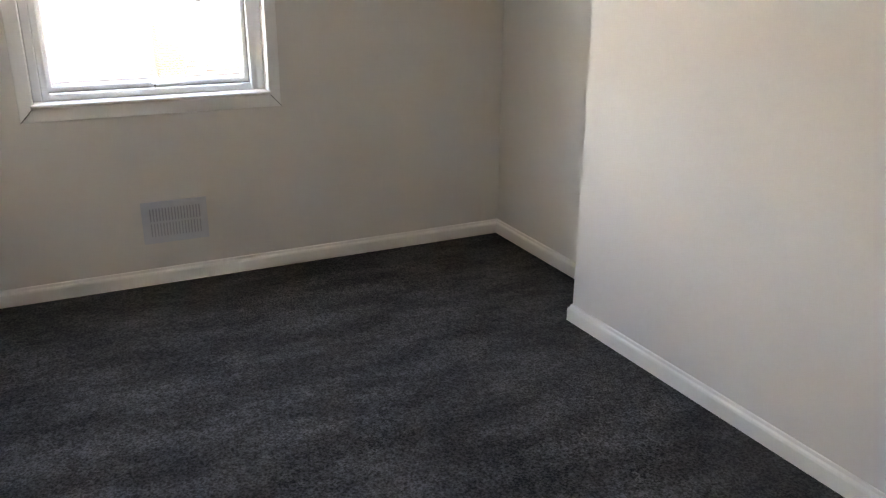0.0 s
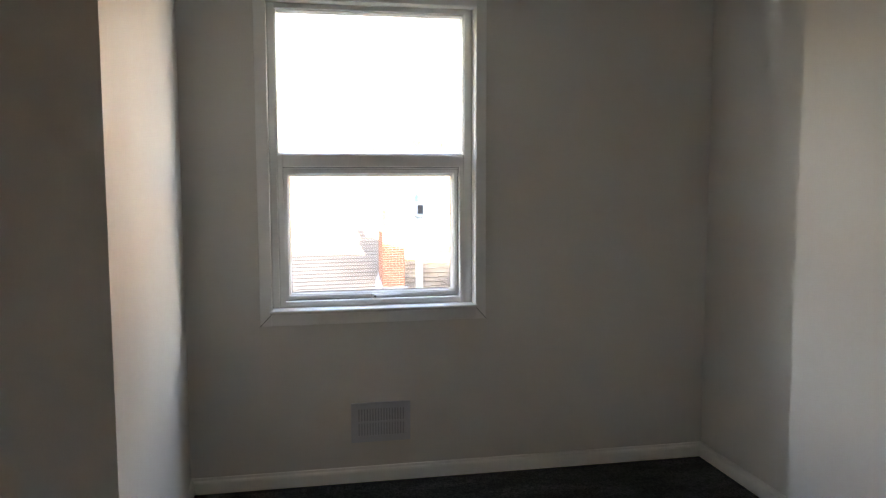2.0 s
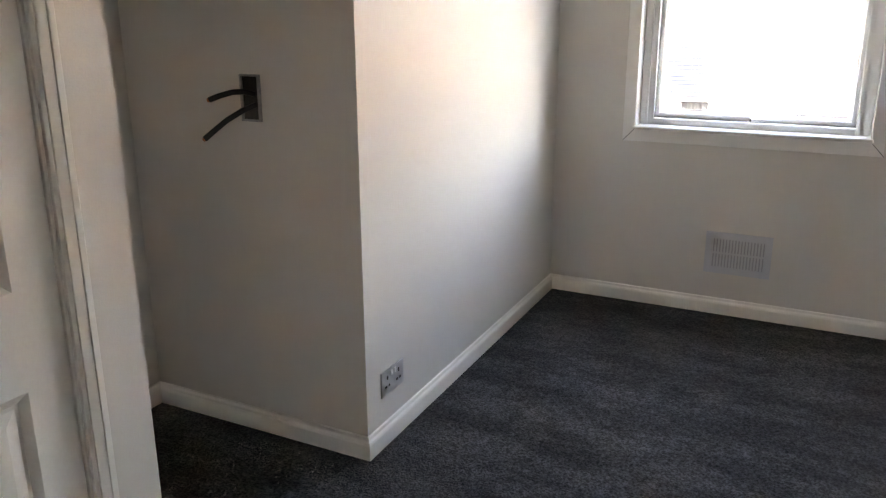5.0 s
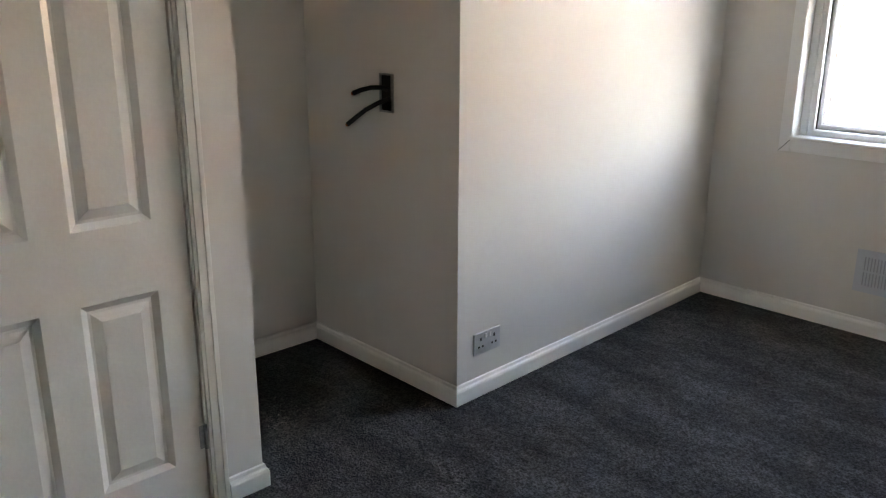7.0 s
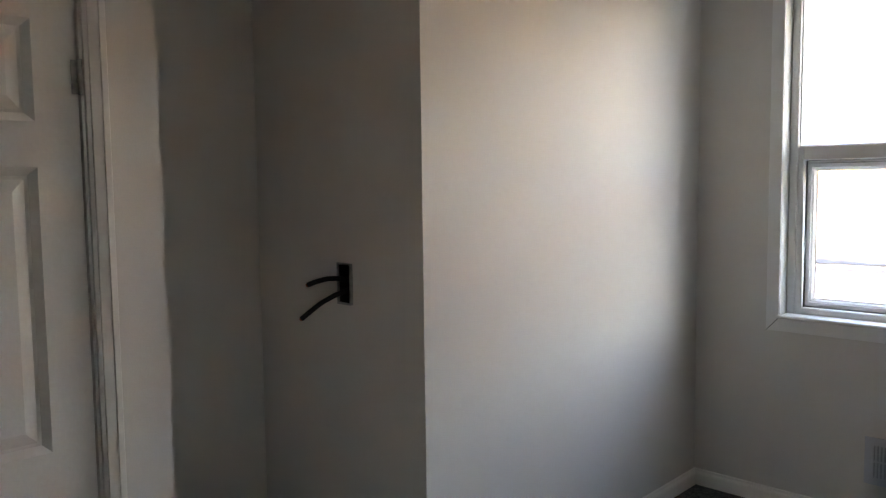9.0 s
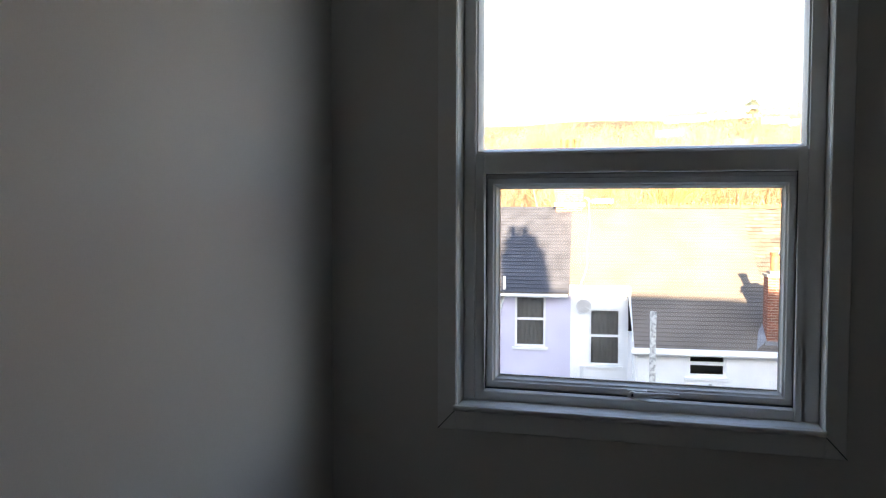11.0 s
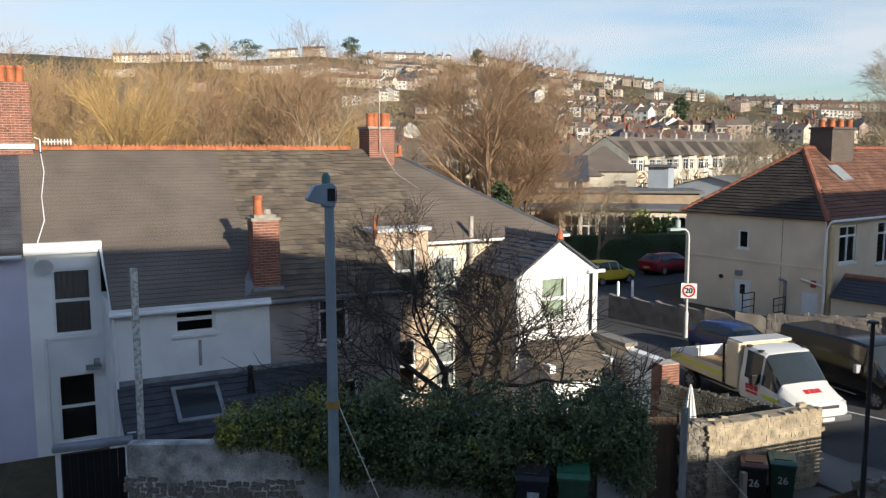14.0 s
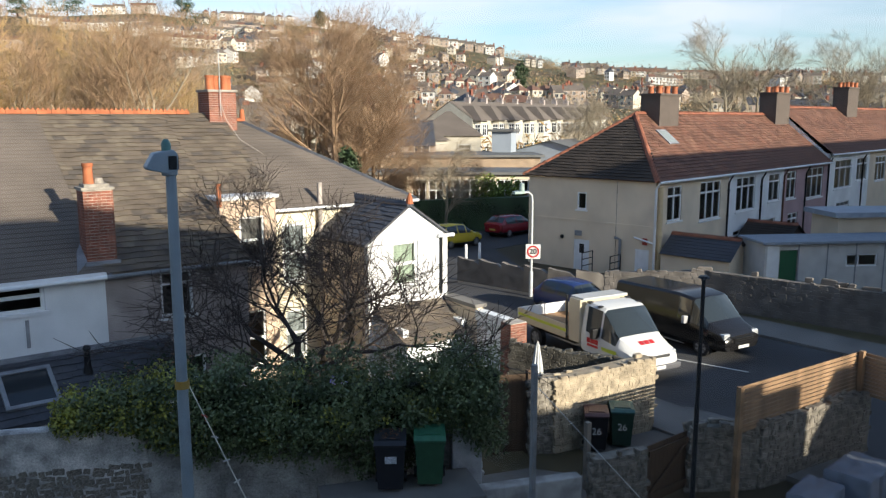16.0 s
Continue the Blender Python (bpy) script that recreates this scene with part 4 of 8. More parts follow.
    pot(h, 3.2, 0.55, -0.32, 0.13, 0.55)
    b = Build()
    b.box(2.9, 3.78, 0.14, 0.25, -2.52, -2.30)
    b.quad([(2.62, -0.1, roof_z(-0.1) + 0.05), (2.97, 0.25, roof_z(0.25) + 0.06), (2.97, 0.9, roof_z(0.9) + 0.06), (2.8, 0.6, roof_z(0.6) + 0.06)])
    b.make("flashing", LEAD, h)

    # grey house with patched old slates
    h = thing("terraced_house", "grey pebbledashed terraced house with lichened old slates", "house", TM, group="old terrace")
    wg = (4.72, 5.62, -4.0, -2.75)
    b = Build()
    b.holes(3.30, 7.25, G, roof_z(0.0) - 0.10, 0.0, 0.25, [wg, (5.0, 5.9, -6.6, -5.2)])
    b.make("wall", RENDERG, h)
    window_unit(h, *wg, 0.0, bars_z=(0.72,), bars_u=(0.5,), curtain=None)
    window_unit(h, 5.0, 5.9, -6.6, -5.2, 0.0)
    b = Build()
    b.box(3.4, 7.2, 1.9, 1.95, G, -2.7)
    b.make("room_shade_panel", ROOMSHADE, h)
    slab(h, 3.30, 7.25, -0.14, RV, SLATEB)
    slab(h, 7.25, 9.35, VM - 0.2, RV, SLATEB)
    slate_sheet(h, "slates", [SLATEB, SLATEL, SLATEK], (3.30, -0.14, roof_z(-0.14)), (1, 0, 0), up, 3.95, (RV + 0.14) * hyp, 0.34, 0.23, seed=31, rough=0.016, lift=0.03)
    slate_sheet(h, "slates", [SLATEB, SLATEL, SLATEK], (7.25, VM - 0.2, roof_z(VM - 0.2)), (1, 0, 0), up, 2.1, (RV - VM + 0.2) * hyp, 0.34, 0.23, seed=32, rough=0.016, lift=0.03)
    ridge_tiles(h, (3.3, RV, RZ + 0.05), (8.2, RV, RZ + 0.05), 11)
    pipe(h, [(3.3, -0.2, roof_z(-0.2) - 0.05), (7.3, -0.2, roof_z(-0.2) - 0.05)], 0.06, mt=LEAD, name="gutter")
    b = Build()
    b.box(3.36, 3.44, -0.16, -0.11, -2.7, -2.54)
    b.make("bracket", LEAD, h)

    # peach bay with flat roof, and the hipped end house in white
    h = thing("terraced_house", "peach and white rendered end terrace with hipped slate roof", "house", TM, group="old terrace")
    wp, w2, w3 = (7.72, 8.55, -3.1, -1.62), (9.55, 10.45, -4.05, -2.05), (9.6, 10.4, -6.6, -5.0)
    b = Build()
    b.holes(7.10, 8.95, G, -1.08, 1.5, 1.72, [wp, (7.8, 8.5, -6.4, -4.6)])
    b.box(7.10, 7.30, 1.72, 3.4, G, -1.08)
    b.box(8.75, 8.95, 1.72, 3.4, G, -1.08)
    b.make("bay_wall", RENDERP, h)
    b = Build()
    b.box(7.02, 9.03, 1.40, 3.7, -1.08, -0.97)
    b.make("flat_roof", FRAMEW, h)
    window_unit(h, *wp, 1.5, bars_z=(0.5,), curtain=BLIND)
    window_unit(h, 7.8, 8.5, -6.4, -4.6, 1.5)
    b = Build()
    b.holes(8.95, 14.6, G, roof_z(VM) - 0.42, VM, VM + 0.25, [w2, w3])
    b.box(14.35, 14.6, VM + 0.25, 11.0, G, -1.5)
    b.make("wall", RENDERY, h)
    window_unit(h, *w2, VM, bars_z=(0.5,), fw=0.1, curtain=NETC)
    window_unit(h, *w3, VM, bars_z=(0.5,), curtain=NETC)
    b = Build()
    b.box(7.3, 14.2, VM + 1.4, VM + 1.45, G, -1.6)
    b.make("room_shade_panel", ROOMSHADE, h)
    # hipped slope
    e0, ez = VM - 0.25, roof_z(VM - 0.25) - 0.30
    rise = RZ - ez - 0.28
    run = RV - e0
    b = Build()
    tp = (9.35, RV, ez + rise)
    b.quad([(9.3, e0, ez), (14.9, e0, ez), (10.1, RV, ez + rise), (9.3, RV, ez + rise)])
    b.quad([(14.9, e0, ez), (14.9, e0 + 9.5, ez), (10.1, RV, ez + rise)])
    b.quad([(9.3, e0, ez - 0.08), (9.3, RV, ez + rise - 0.08), (10.1, RV, ez + rise - 0.08), (14.9, e0, ez - 0.08)])
    b.quad([(9.3, RV, ez + rise), (10.1, RV, ez + rise), (14.9, e0 + 9.5, ez), (9.3, e0 + 9.5, ez)])
    b.make("roof", SLATEA, h)
    hup = Vector((0, run, rise)).normalized()
    slope = math.hypot(run, rise)
    slate_sheet(h, "slates", SLATEA, (9.3, e0, ez), (1, 0, 0), hup, 5.6, slope, 0.32, 0.21, seed=41, rough=0.004, clip=lambda a, s: a < 0.8 + 4.8 * (1 - s / slope) - 0.1)
    ridge_tiles(h, (14.9, e0, ez + 0.03), (10.1, RV, ez + rise + 0.05), 16, crest=False, r=0.09, mt=SLATED, name="hip_tiles")
    ridge_tiles(h, (9.35, RV, ez + rise + 0.08), (10.2, RV, ez + rise + 0.08), 3, crest=False)
    b = Build()
    b.tube([(10.2, RV, ez + rise), (10.2, RV, ez + rise + 0.22), (10.2, RV, ez + rise + 0.42)], [0.11, 0.09, 0.07], 10)
    b.make("finial", TERRA, h)
    pipe(h, [(8.95, e0 - 0.05, ez - 0.05), (14.9, e0 - 0.05, ez - 0.05)], 0.055, name="gutter")
    # soil pipes against the wall
    pipe(h, [(10.9, VM - 0.15, -0.75), (10.9, VM - 0.15, G)], 0.085, mt=mat("worn_grey_pipe", (0.42, 0.37, 0.33), 0.8, var=0.3, scale=5), name="soil_pipe")
    pipe(h, [(7.02, 1.3, -0.55), (7.02, 1.3, -1.25)], 0.075, mt=TERRA, name="vent_pipe")
    # ridge stack
    brick_stack(h, 8.75, 9.75, RV - 0.55, RV + 0.45, RZ - 0.75, 2.28, seed=6)
    b = Build()
    b.box(8.7, 9.8, RV - 0.6, RV + 0.5, 2.28, 2.36)
    b.make("cap", mat("cement_cap", (0.32, 0.29, 0.25), 0.95, var=0.25, scale=6), h)
    for i, x in enumerate((8.92, 9.2, 9.48, 9.66)):
        pot(h, x, RV - 0.25 + 0.25 * (i % 2), 2.36, 0.15, 0.5)
    pipe(h, [(9.12, RV - 0.66, RZ - 0.1), (9.12, RV - 0.66, 3.7)], 0.014, mt=STEEL, name="aerial_mast")
    pipe(h, [(9.12, RV - 0.66, 1.9), (9.3, RV - 0.7, 1.3), (9.5, 5.2, roof_z(5.2) - 0.1), (10.1, 4.6, roof_z(4.6) - 0.25)], 0.010, mt=MORTAR, name="cable")

    # gabled rear wing
    h = thing("rear_wing", "white rendered gabled rear wing with dark slate roof", "house wing", TM, group="old terrace")
    FV, GL, GR, GE, GA = -0.75, 10.91, 14.06, -2.38, -1.38
    wv = (11.8, 12.84, -3.98, -2.52)
    mid = (GL + GR) / 2
    b = Build()
    b.holes(GL, GR, G, GE, FV, FV + 0.22, [wv])
    b.prism([(GL, GE), (GR, GE), (mid, GA)], FV, FV + 0.22)
    b.make("gable_wall", RENDERW, h)
    b = Build()
    b.holes(FV + 0.22, VM + 0.3, G, GE, -GL - 0.22, -GL, [(0.1, 0.9, -6.3, -4.9)], 0, Matrix(((0, -1, 0, 0), (1, 0, 0, 0), (0, 0, 1, 0), (0, 0, 0, 1))))
    b.make("side_wall", RENDERC, h)
    b = Build()
    b.box(GR - 0.22, GR, FV + 0.22, VM + 0.3, G, GE)
    b.make("side_wall", RENDERC, h)
    b = Build()
    for s, x in ((-1, GL - 0.18), (1, GR + 0.18)):
        ez2 = GE - 0.12
        b.quad([(x, FV - 0.12, ez2), (mid, FV - 0.12, GA + 0.06), (mid, 4.4, GA + 0.06), (x, 4.4, ez2)])
        b.quad([(x, FV - 0.12, ez2 - 0.07), (x, 4.4, ez2 - 0.07), (mid, 4.4, GA - 0.01), (mid, FV - 0.12, GA - 0.01)])
        b.quad([(x, FV - 0.12, ez2 - 0.07), (mid, FV - 0.12, GA - 0.01), (mid, FV - 0.12, GA + 0.06), (x, FV - 0.12, ez2)])
    b.make("roof", SLATED, h)
    ww2 = mid - GL + 0.18
    hh = GA + 0.06 - (GE - 0.12)
    slate_sheet(h, "slates", SLATED, (GL - 0.18, FV - 0.12, GE - 0.12), (0, 1, 0), (ww2, 0, hh), 4.5, math.hypot(ww2, hh), 0.30, 0.2, seed=51, rough=0.01)
    ridge_tiles(h, (mid, FV - 0.1, GA + 0.10), (mid, 3.6, GA + 0.10), 10, mt=SLATED)
    b = Build()
    b.tube([(mid, FV - 0.05, GA + 0.06), (mid, FV - 0.05, GA + 0.22), (mid, FV - 0.05, GA + 0.40)], [0.12, 0.10, 0.03], 10)
    b.make("finial", TERRA, h)
    window_unit(h, *wv, FV, bars_z=(0.5,), fw=0.1, curtain=mat("pale_green_curtain", (0.40, 0.45, 0.36), 0.9, var=0.1))
    pipe(h, [(GR - 0.3, FV - 0.06, GE - 0.1), (GR - 0.3, FV - 0.06, -4.4)], 0.045, mt=BLACKM)
    b = Build()
    b.box(GR - 0.45, GR + 0.2, FV - 0.14, FV - 0.02, GE - 0.12, GE - 0.02)
    b.make("eaves_board", FRAMEW, h)
    # lean-to at its foot
    b = Build()
    b.quad([(11.1, FV - 0.01, -4.55), (11.1, -2.5, -5.38), (13.75, -2.5, -5.38), (13.75, FV - 0.01, -4.55)])
    b.quad([(11.1, -2.5, -5.46), (13.75, -2.5, -5.46), (13.75, -2.5, -5.38), (11.1, -2.5, -5.38)])
    b.make("lean_to_roof", SLATEB, h)
    slate_sheet(h, "lean_to_slates", [SLATEB, SLATEL, SLATEK], (11.1, -2.5, -5.38), (1, 0, 0), (0, 1.75, 0.83), 2.65, 1.92, 0.3, 0.22, seed=52, rough=0.008)
    wl2 = (12.3, 13.3, -6.4, -5.72)
    b = Build()
    b.holes(11.2, 13.7, G, -5.44, -2.4, -2.2, [wl2])
    b.box(13.5, 13.7, -2.2, FV - 0.01, G, -5.0)
    b.box(11.2, 11.4, -2.2, FV - 0.01, G, -5.0)
    b.make("lean_to_wall", RENDERW, h)
    window_unit(h, *wl2, -2.4, bars_u=(0.45,), bars_z=(), fw=0.08)
    pipe(h, [(13.35, -2.5, -5.45), (13.6, -2.6, -5.6), (13.55, -2.6, -6.6)], 0.045)


build_terrace()

# ---- outside: corner house and its row ----
RC = Vector((30.53, 28.56, 0))
RANG = math.degrees(math.atan2(0.25066, 0.96807))
RM = pose(RC.x, RC.y, 0, 0, 0, RANG)


RIDGEB = mat("worn_ridge_tile", (0.27, 0.10, 0.058), 0.85, var=0.35, scale=3, fine=40, bump=0.3)


def build_row():
    # local axes: x along the street front, y back from it
    D, E, R = 8.0, -1.72, 1.62
    ph = D / 2
    up = Vector((0, ph, R - E)).normalized()
    sl = math.hypot(ph, R - E)

    def front(u0, u1, wins, mt, label, hip=False, chim=None, step=0.0):
        h = thing("row_house", label, "house", RM, group="row across the road")
        e, r = E + step, R + step
        b = Build()
        b.holes(u0, u1, G, e - 0.05, 0.0, 0.25, wins)
        back = b if not hip else Build()
        back.box(u0, u1, D - 0.25, D, G, e - 0.05)
        if hip:
            back.make("back_wall", mt, h)
        else:
            b.prism([(0.25, G), (D - 0.25, G), (D - 0.25, e - 0.05), (D / 2, r - 0.1), (0.25, e - 0.05)], -u1, -u1 + 0.25, 0, Matrix(((0, -1, 0, 0), (1, 0, 0, 0), (0, 0, 1, 0), (0, 0, 0, 1))))
        if step and u0 < 26:
            b.prism([(0.25, G), (D - 0.25, G), (D - 0.25, e - 0.05), (D / 2, r - 0.1), (0.25, e - 0.05)], -u0 - 0.25, -u0 - 0.004, 0, Matrix(((0, -1, 0, 0), (1, 0, 0, 0), (0, 0, 1, 0), (0, 0, 0, 1))))
        b.make("wall", mt, h)
        for w in wins:
            wide = w[1] - w[0]
            window_unit(h, *w, 0.0, bars_u=(0.5,) if wide < 2.3 else (0.33, 0.67), bars_z=() if w[2] > -5 and wide < 1.2 else (0.72,), fw=0.09, curtain=None)
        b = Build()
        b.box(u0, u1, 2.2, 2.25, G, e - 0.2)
        b.make("room_shade_panel", ROOMSHADE, h)
        b = Build()
        ee = e - 0.10
        a0 = u0 - (0.28 if hip else 0.0)
        hx = u0 + ph + 0.6 if hip else u0
        zz = (r - e) / ph
        b.quad([(a0, -0.28, ee), (u1, -0.28, ee), (u1, ph, r), (hx, ph, r)])
        b.quad([(u1, D + 0.28, ee), (a0, D + 0.28, ee), (hx, ph, r), (u1, ph, r)])
        if hip:
            b.quad([(a0, D + 0.28, ee), (a0, -0.28, ee), (hx, ph, r)])
        b.quad([(a0, -0.28, ee - 0.01), (a0, D + 0.28, ee - 0.01), (u1, D + 0.28, ee - 0.01), (u1, -0.28, ee - 0.01)])
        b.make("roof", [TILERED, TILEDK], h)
        L = u1 - a0
        rise = r - ee
        s2 = math.hypot(ph + 0.28, rise)
        slate_sheet(h, "roof_tiles", [TILERED, TILEREDL, TILEREDK], (a0, -0.28, ee), (1, 0, 0), (0, ph + 0.28, rise), L, s2, 0.34, 0.26, seed=int(60 + u0), rough=0.012, lift=0.035, clip=(lambda a, s: a > (hx - a0) * s / s2 + 0.1) if hip else None)
        if hip:
            ww = hx - a0
            s3 = math.hypot(ww, rise)
            # hip end tiles darker than the front: moss, plus shade in the colour
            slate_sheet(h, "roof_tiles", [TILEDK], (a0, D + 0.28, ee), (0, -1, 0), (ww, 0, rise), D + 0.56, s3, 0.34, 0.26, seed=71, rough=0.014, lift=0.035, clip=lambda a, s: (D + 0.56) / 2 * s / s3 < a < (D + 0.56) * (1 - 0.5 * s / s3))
            ridge_tiles(h, (a0, -0.28, ee + 0.05), (hx, ph, r + 0.06), 15, crest=False, r=0.13, name="hip_tiles", mt=RIDGEB)
            ridge_tiles(h, (a0, D + 0.28, ee + 0.05), (hx, ph, r + 0.06), 15, crest=False, r=0.13, name="hip_tiles", mt=RIDGEB)
        ridge_tiles(h, (hx, ph, r + 0.06), (u1, ph, r + 0.06), max(6, int((u1 - hx) / 0.45)), mt=RIDGEB)
        b = Build()
        b.tube([(u0 - 0.2, -0.34, ee - 0.03), (u1, -0.34, ee - 0.03)], [0.07, 0.07], 8)
        b.make("gutter", FRAMEW, h)
        if chim:
            c0, c1, top = chim
            b = Build()
            b.box(c0, c1, ph - 0.95, ph + 0.3, r - 1.4, top)
            b.box(c0 - 0.08, c1 + 0.08, ph - 1.03, ph + 0.38, top, top + 0.12)
            b.make("chimney_stack", mat("dark_render", (0.105, 0.085, 0.072), 0.9, var=0.2), h)
            n = 5
            for i in range(n):
                pot(h, c0 + (c1 - c0) * (i + 0.5) / n, ph - 0.75 + 0.8 * (i % 2), top + 0.12, 0.17, 0.42)
        return h

    # corner house: end wall to the side street
    h = front(0.0, 8.6, [(1.27, 2.86, -4.0, -2.15), (5.0, 7.6, -4.3, -2.12)], RENDERC, "cream rendered corner house with hipped red-brown tile roof", True, (5.7, 8.0, 2.65))
    tc = Matrix(((0, -1, 0, 0), (1, 0, 0, 0), (0, 0, 1, 0), (0, 0, 0, 1)))
    b = Build()
    ew = (4.1, 4.7, -3.55, -2.6)
    d1, d2 = (3.85, 4.85, G, -5.2), (0.15, 1.05, G, -5.35)
    b.holes(0.25, 7.75, G, E - 0.05, -0.25, 0.0, [ew, d1, d2], 0, Matrix(((0, 1, 0, 0.25), (1, 0, 0, 0), (0, 0, 1, 0), (0, 0, 0, 1))))
    b.make("end_wall", RENDERC, h)
    b = Build()
    b.box(-0.03, -0.001, 0.0, 8.0, -4.22, -4.12)
    b.make("band", RENDERC, h)
    b = Build()
    for y0, y1, z0, z1 in ((4.1, 4.18, -3.55, -2.6), (4.62, 4.7, -3.55, -2.6), (4.18, 4.62, -3.55, -3.47), (4.18, 4.62, -2.68, -2.6)):
        b.box(0.03, 0.10, y0, y1, z0, z1)
    b.box(-0.07, 0.03, 4.02, 4.78, -3.64, -3.552)
    w = b.make("window", FRAMEW, h)
    b = Build()
    b.quad([(0.08, 4.15, -3.5), (0.08, 4.65, -3.5), (0.08, 4.65, -2.65), (0.08, 4.15, -2.65)])
    b.make("pane", PANE, w)
    for (y0, y1, z0, z1), glazed in ((d1, True), (d2, False)):
        b = Build()
        b.box(0.04, 0.10, y0 + 0.06, y1 - 0.06, z0, z1 - 0.06)
        for a, c, e, f in ((y0, y0 + 0.06, z0, z1), (y1 - 0.06, y1, z0, z1), (y0 + 0.06, y1 - 0.06, z1 - 0.06, z1)):
            b.box(0.02, 0.12, a, c, e, f)
        for k in (0.25, 0.95):
            b.box(0.03, 0.04, y0 + 0.2, y1 - 0.2, z0 + k - 0.1, z0 + k + 0.45)
        dd = b.make("door", DOORW, h, bevel=0.006)
        if glazed:
            b = Build()
            b.box(0.022, 0.029, y0 + 0.35, y1 - 0.35, z0 + 0.95, z0 + 1.45)
            b.make("pane", BLACKM, dd)
    # corner pipes, vents and meter box
    pipe(h, [(-0.08, -0.3, E - 0.1), (-0.08, -0.08, E - 0.5), (-0.08, -0.08, G)], 0.07)
    # yellow tube at the corner stands in for a sunlit strip of wall
    pipe(h, [(0.35, -0.1, E - 0.4), (0.35, -0.1, G + 0.2)], 0.16, mt=mat("sunlit_strip_cream", (0.60, 0.47, 0.29), 0.85, var=0.1), name="sunlit_strip")
    b = Build()
    b.box(-0.1, -0.001, 4.35, 4.75, -5.0, -4.72)
    b.make("meter_box", LEAD, h)
    b = Build()
    b.tube([(-0.06, 5.6, -5.15), (-0.12, 5.6, -5.15)], [0.12, 0.10], 10)
    b.make("wall_lamp", BLACKM, h)
    b = Build()
    b.box(-0.03, -0.001, 0.35, 0.62, -5.1, -4.75)
    b.make("red_plate", mat("red_plate", (0.35, 0.05, 0.03), 0.6, var=0.1), h)
    pipe(h, [(-0.1, 1.9, -6.6), (-0.1, 1.9, -4.95), (-0.15, 2.2, -4.85)], 0.08, mt=LEAD, name="flue_pipe")
    pipe(h, [(-0.06, -0.1, -5.0), (-0.06, 1.1, -4.75)], 0.05, name="waste_pipe")
    # roof window
    b = Build()
    rm = Matrix.Translation((5.3, 1.9, E + (R - E) * 1.9 / ph + 0.06)) @ Matrix.Rotation(math.atan2(R - E, ph), 4, "X")
    b.box(-0.55, 0.55, -0.05, 1.15, 0.0, 0.08, 0, rm)
    b.box(-0.42, 0.42, 0.08, 1.02, 0.08, 0.085, 1, rm)
    b.make("roof_window", [LEAD, mat("roof_window_glass", (0.25, 0.28, 0.27), 0.1, var=0.05, bump=0)], h)
    front(8.6, 17.07, [(9.75, 12.5, -4.2, -2.12), (14.6, 16.4, -3.95, -2.15), (9.6, 11.6, -6.5, -5.3), (14.0, 16.0, -6.5, -5.0)], RENDERW, "white rendered row house with red-brown tile roof", False)
    front(17.07, 25.6, [(17.6, 19.3, -4.0, -2.15), (21.4, 24.6, -4.25, -2.1), (18.2, 20.0, -6.5, -5.0)], RENDERM, "mauve rendered row house with red-brown tile roof", False, (22.9, 25.5, 3.1))
    front(25.6, 35.5, [(27.1, 31.0, -3.95, -1.75), (32.3, 34.9, -3.6, -1.75), (28.0, 31.0, -6.4, -5.0)], RENDERW, "white rendered row house with tile roof", False, None, 0.55)
    front(35.5, 44.0, [(37.2, 40.2, -3.9, -1.8), (41.0, 43.2, -3.7, -1.8)], RENDERC, "cream rendered row house with tile roof", False, (38.8, 41.6, 3.9), 0.55)
    front(44.0, 58.0, [(46.2, 49.2, -3.9, -1.8), (51.0, 54.2, -3.7, -1.8)], RENDERW, "white rendered row house with tile roof", False, (55.0, 58.0, 3.9), 0.55)


build_row()


def row_pipes():
    """Downpipes and waste pipes down the fronts of the row."""
    for u, z0, dk in ((8.5, -1.9, True), (13.3, -1.95, True), (17.0, -1.95, False), (21.0, -1.95, True), (25.5, -1.5, True), (33.6, -1.5, True)):
        h = thing("downpipe", "dark plastic downpipe fixed to the house front" if dk else "rust-red downpipe fixed to the house front", "pipe", RM, group="downpipes on the row")
        pipe(h, [(u, -0.3, z0), (u, -0.07, z0 - 0.45), (u, -0.07, G)], 0.055, mt=BLACKM if dk else TILERED)
        for z in (z0 - 0.9, z0 - 2.4):
            b = Build()
            b.box(u - 0.09, u + 0.09, -0.13, -0.001, z - 0.03, z + 0.03)
            b.make("clip", BLACKM if dk else TILERED, h)
    # rails beside the end doors
    for y in (1.6, 3.3):
        h = thing("door_rail", "black steel handrail beside the house door", "railing", RM, group="door rails")
        b = Build()
        for x in (-1.5, -0.5):
            b.tube([(x, y, G), (x, y, G + 1.25)], [0.03, 0.03], 8)
        for z in (0.55, 0.9, 1.25):
            b.tube([(-1.5, y, G + z), (-0.5, y, G + z)], [0.025, 0.025], 8)
        b.make("rail", BLACKM, h)


row_pipes()


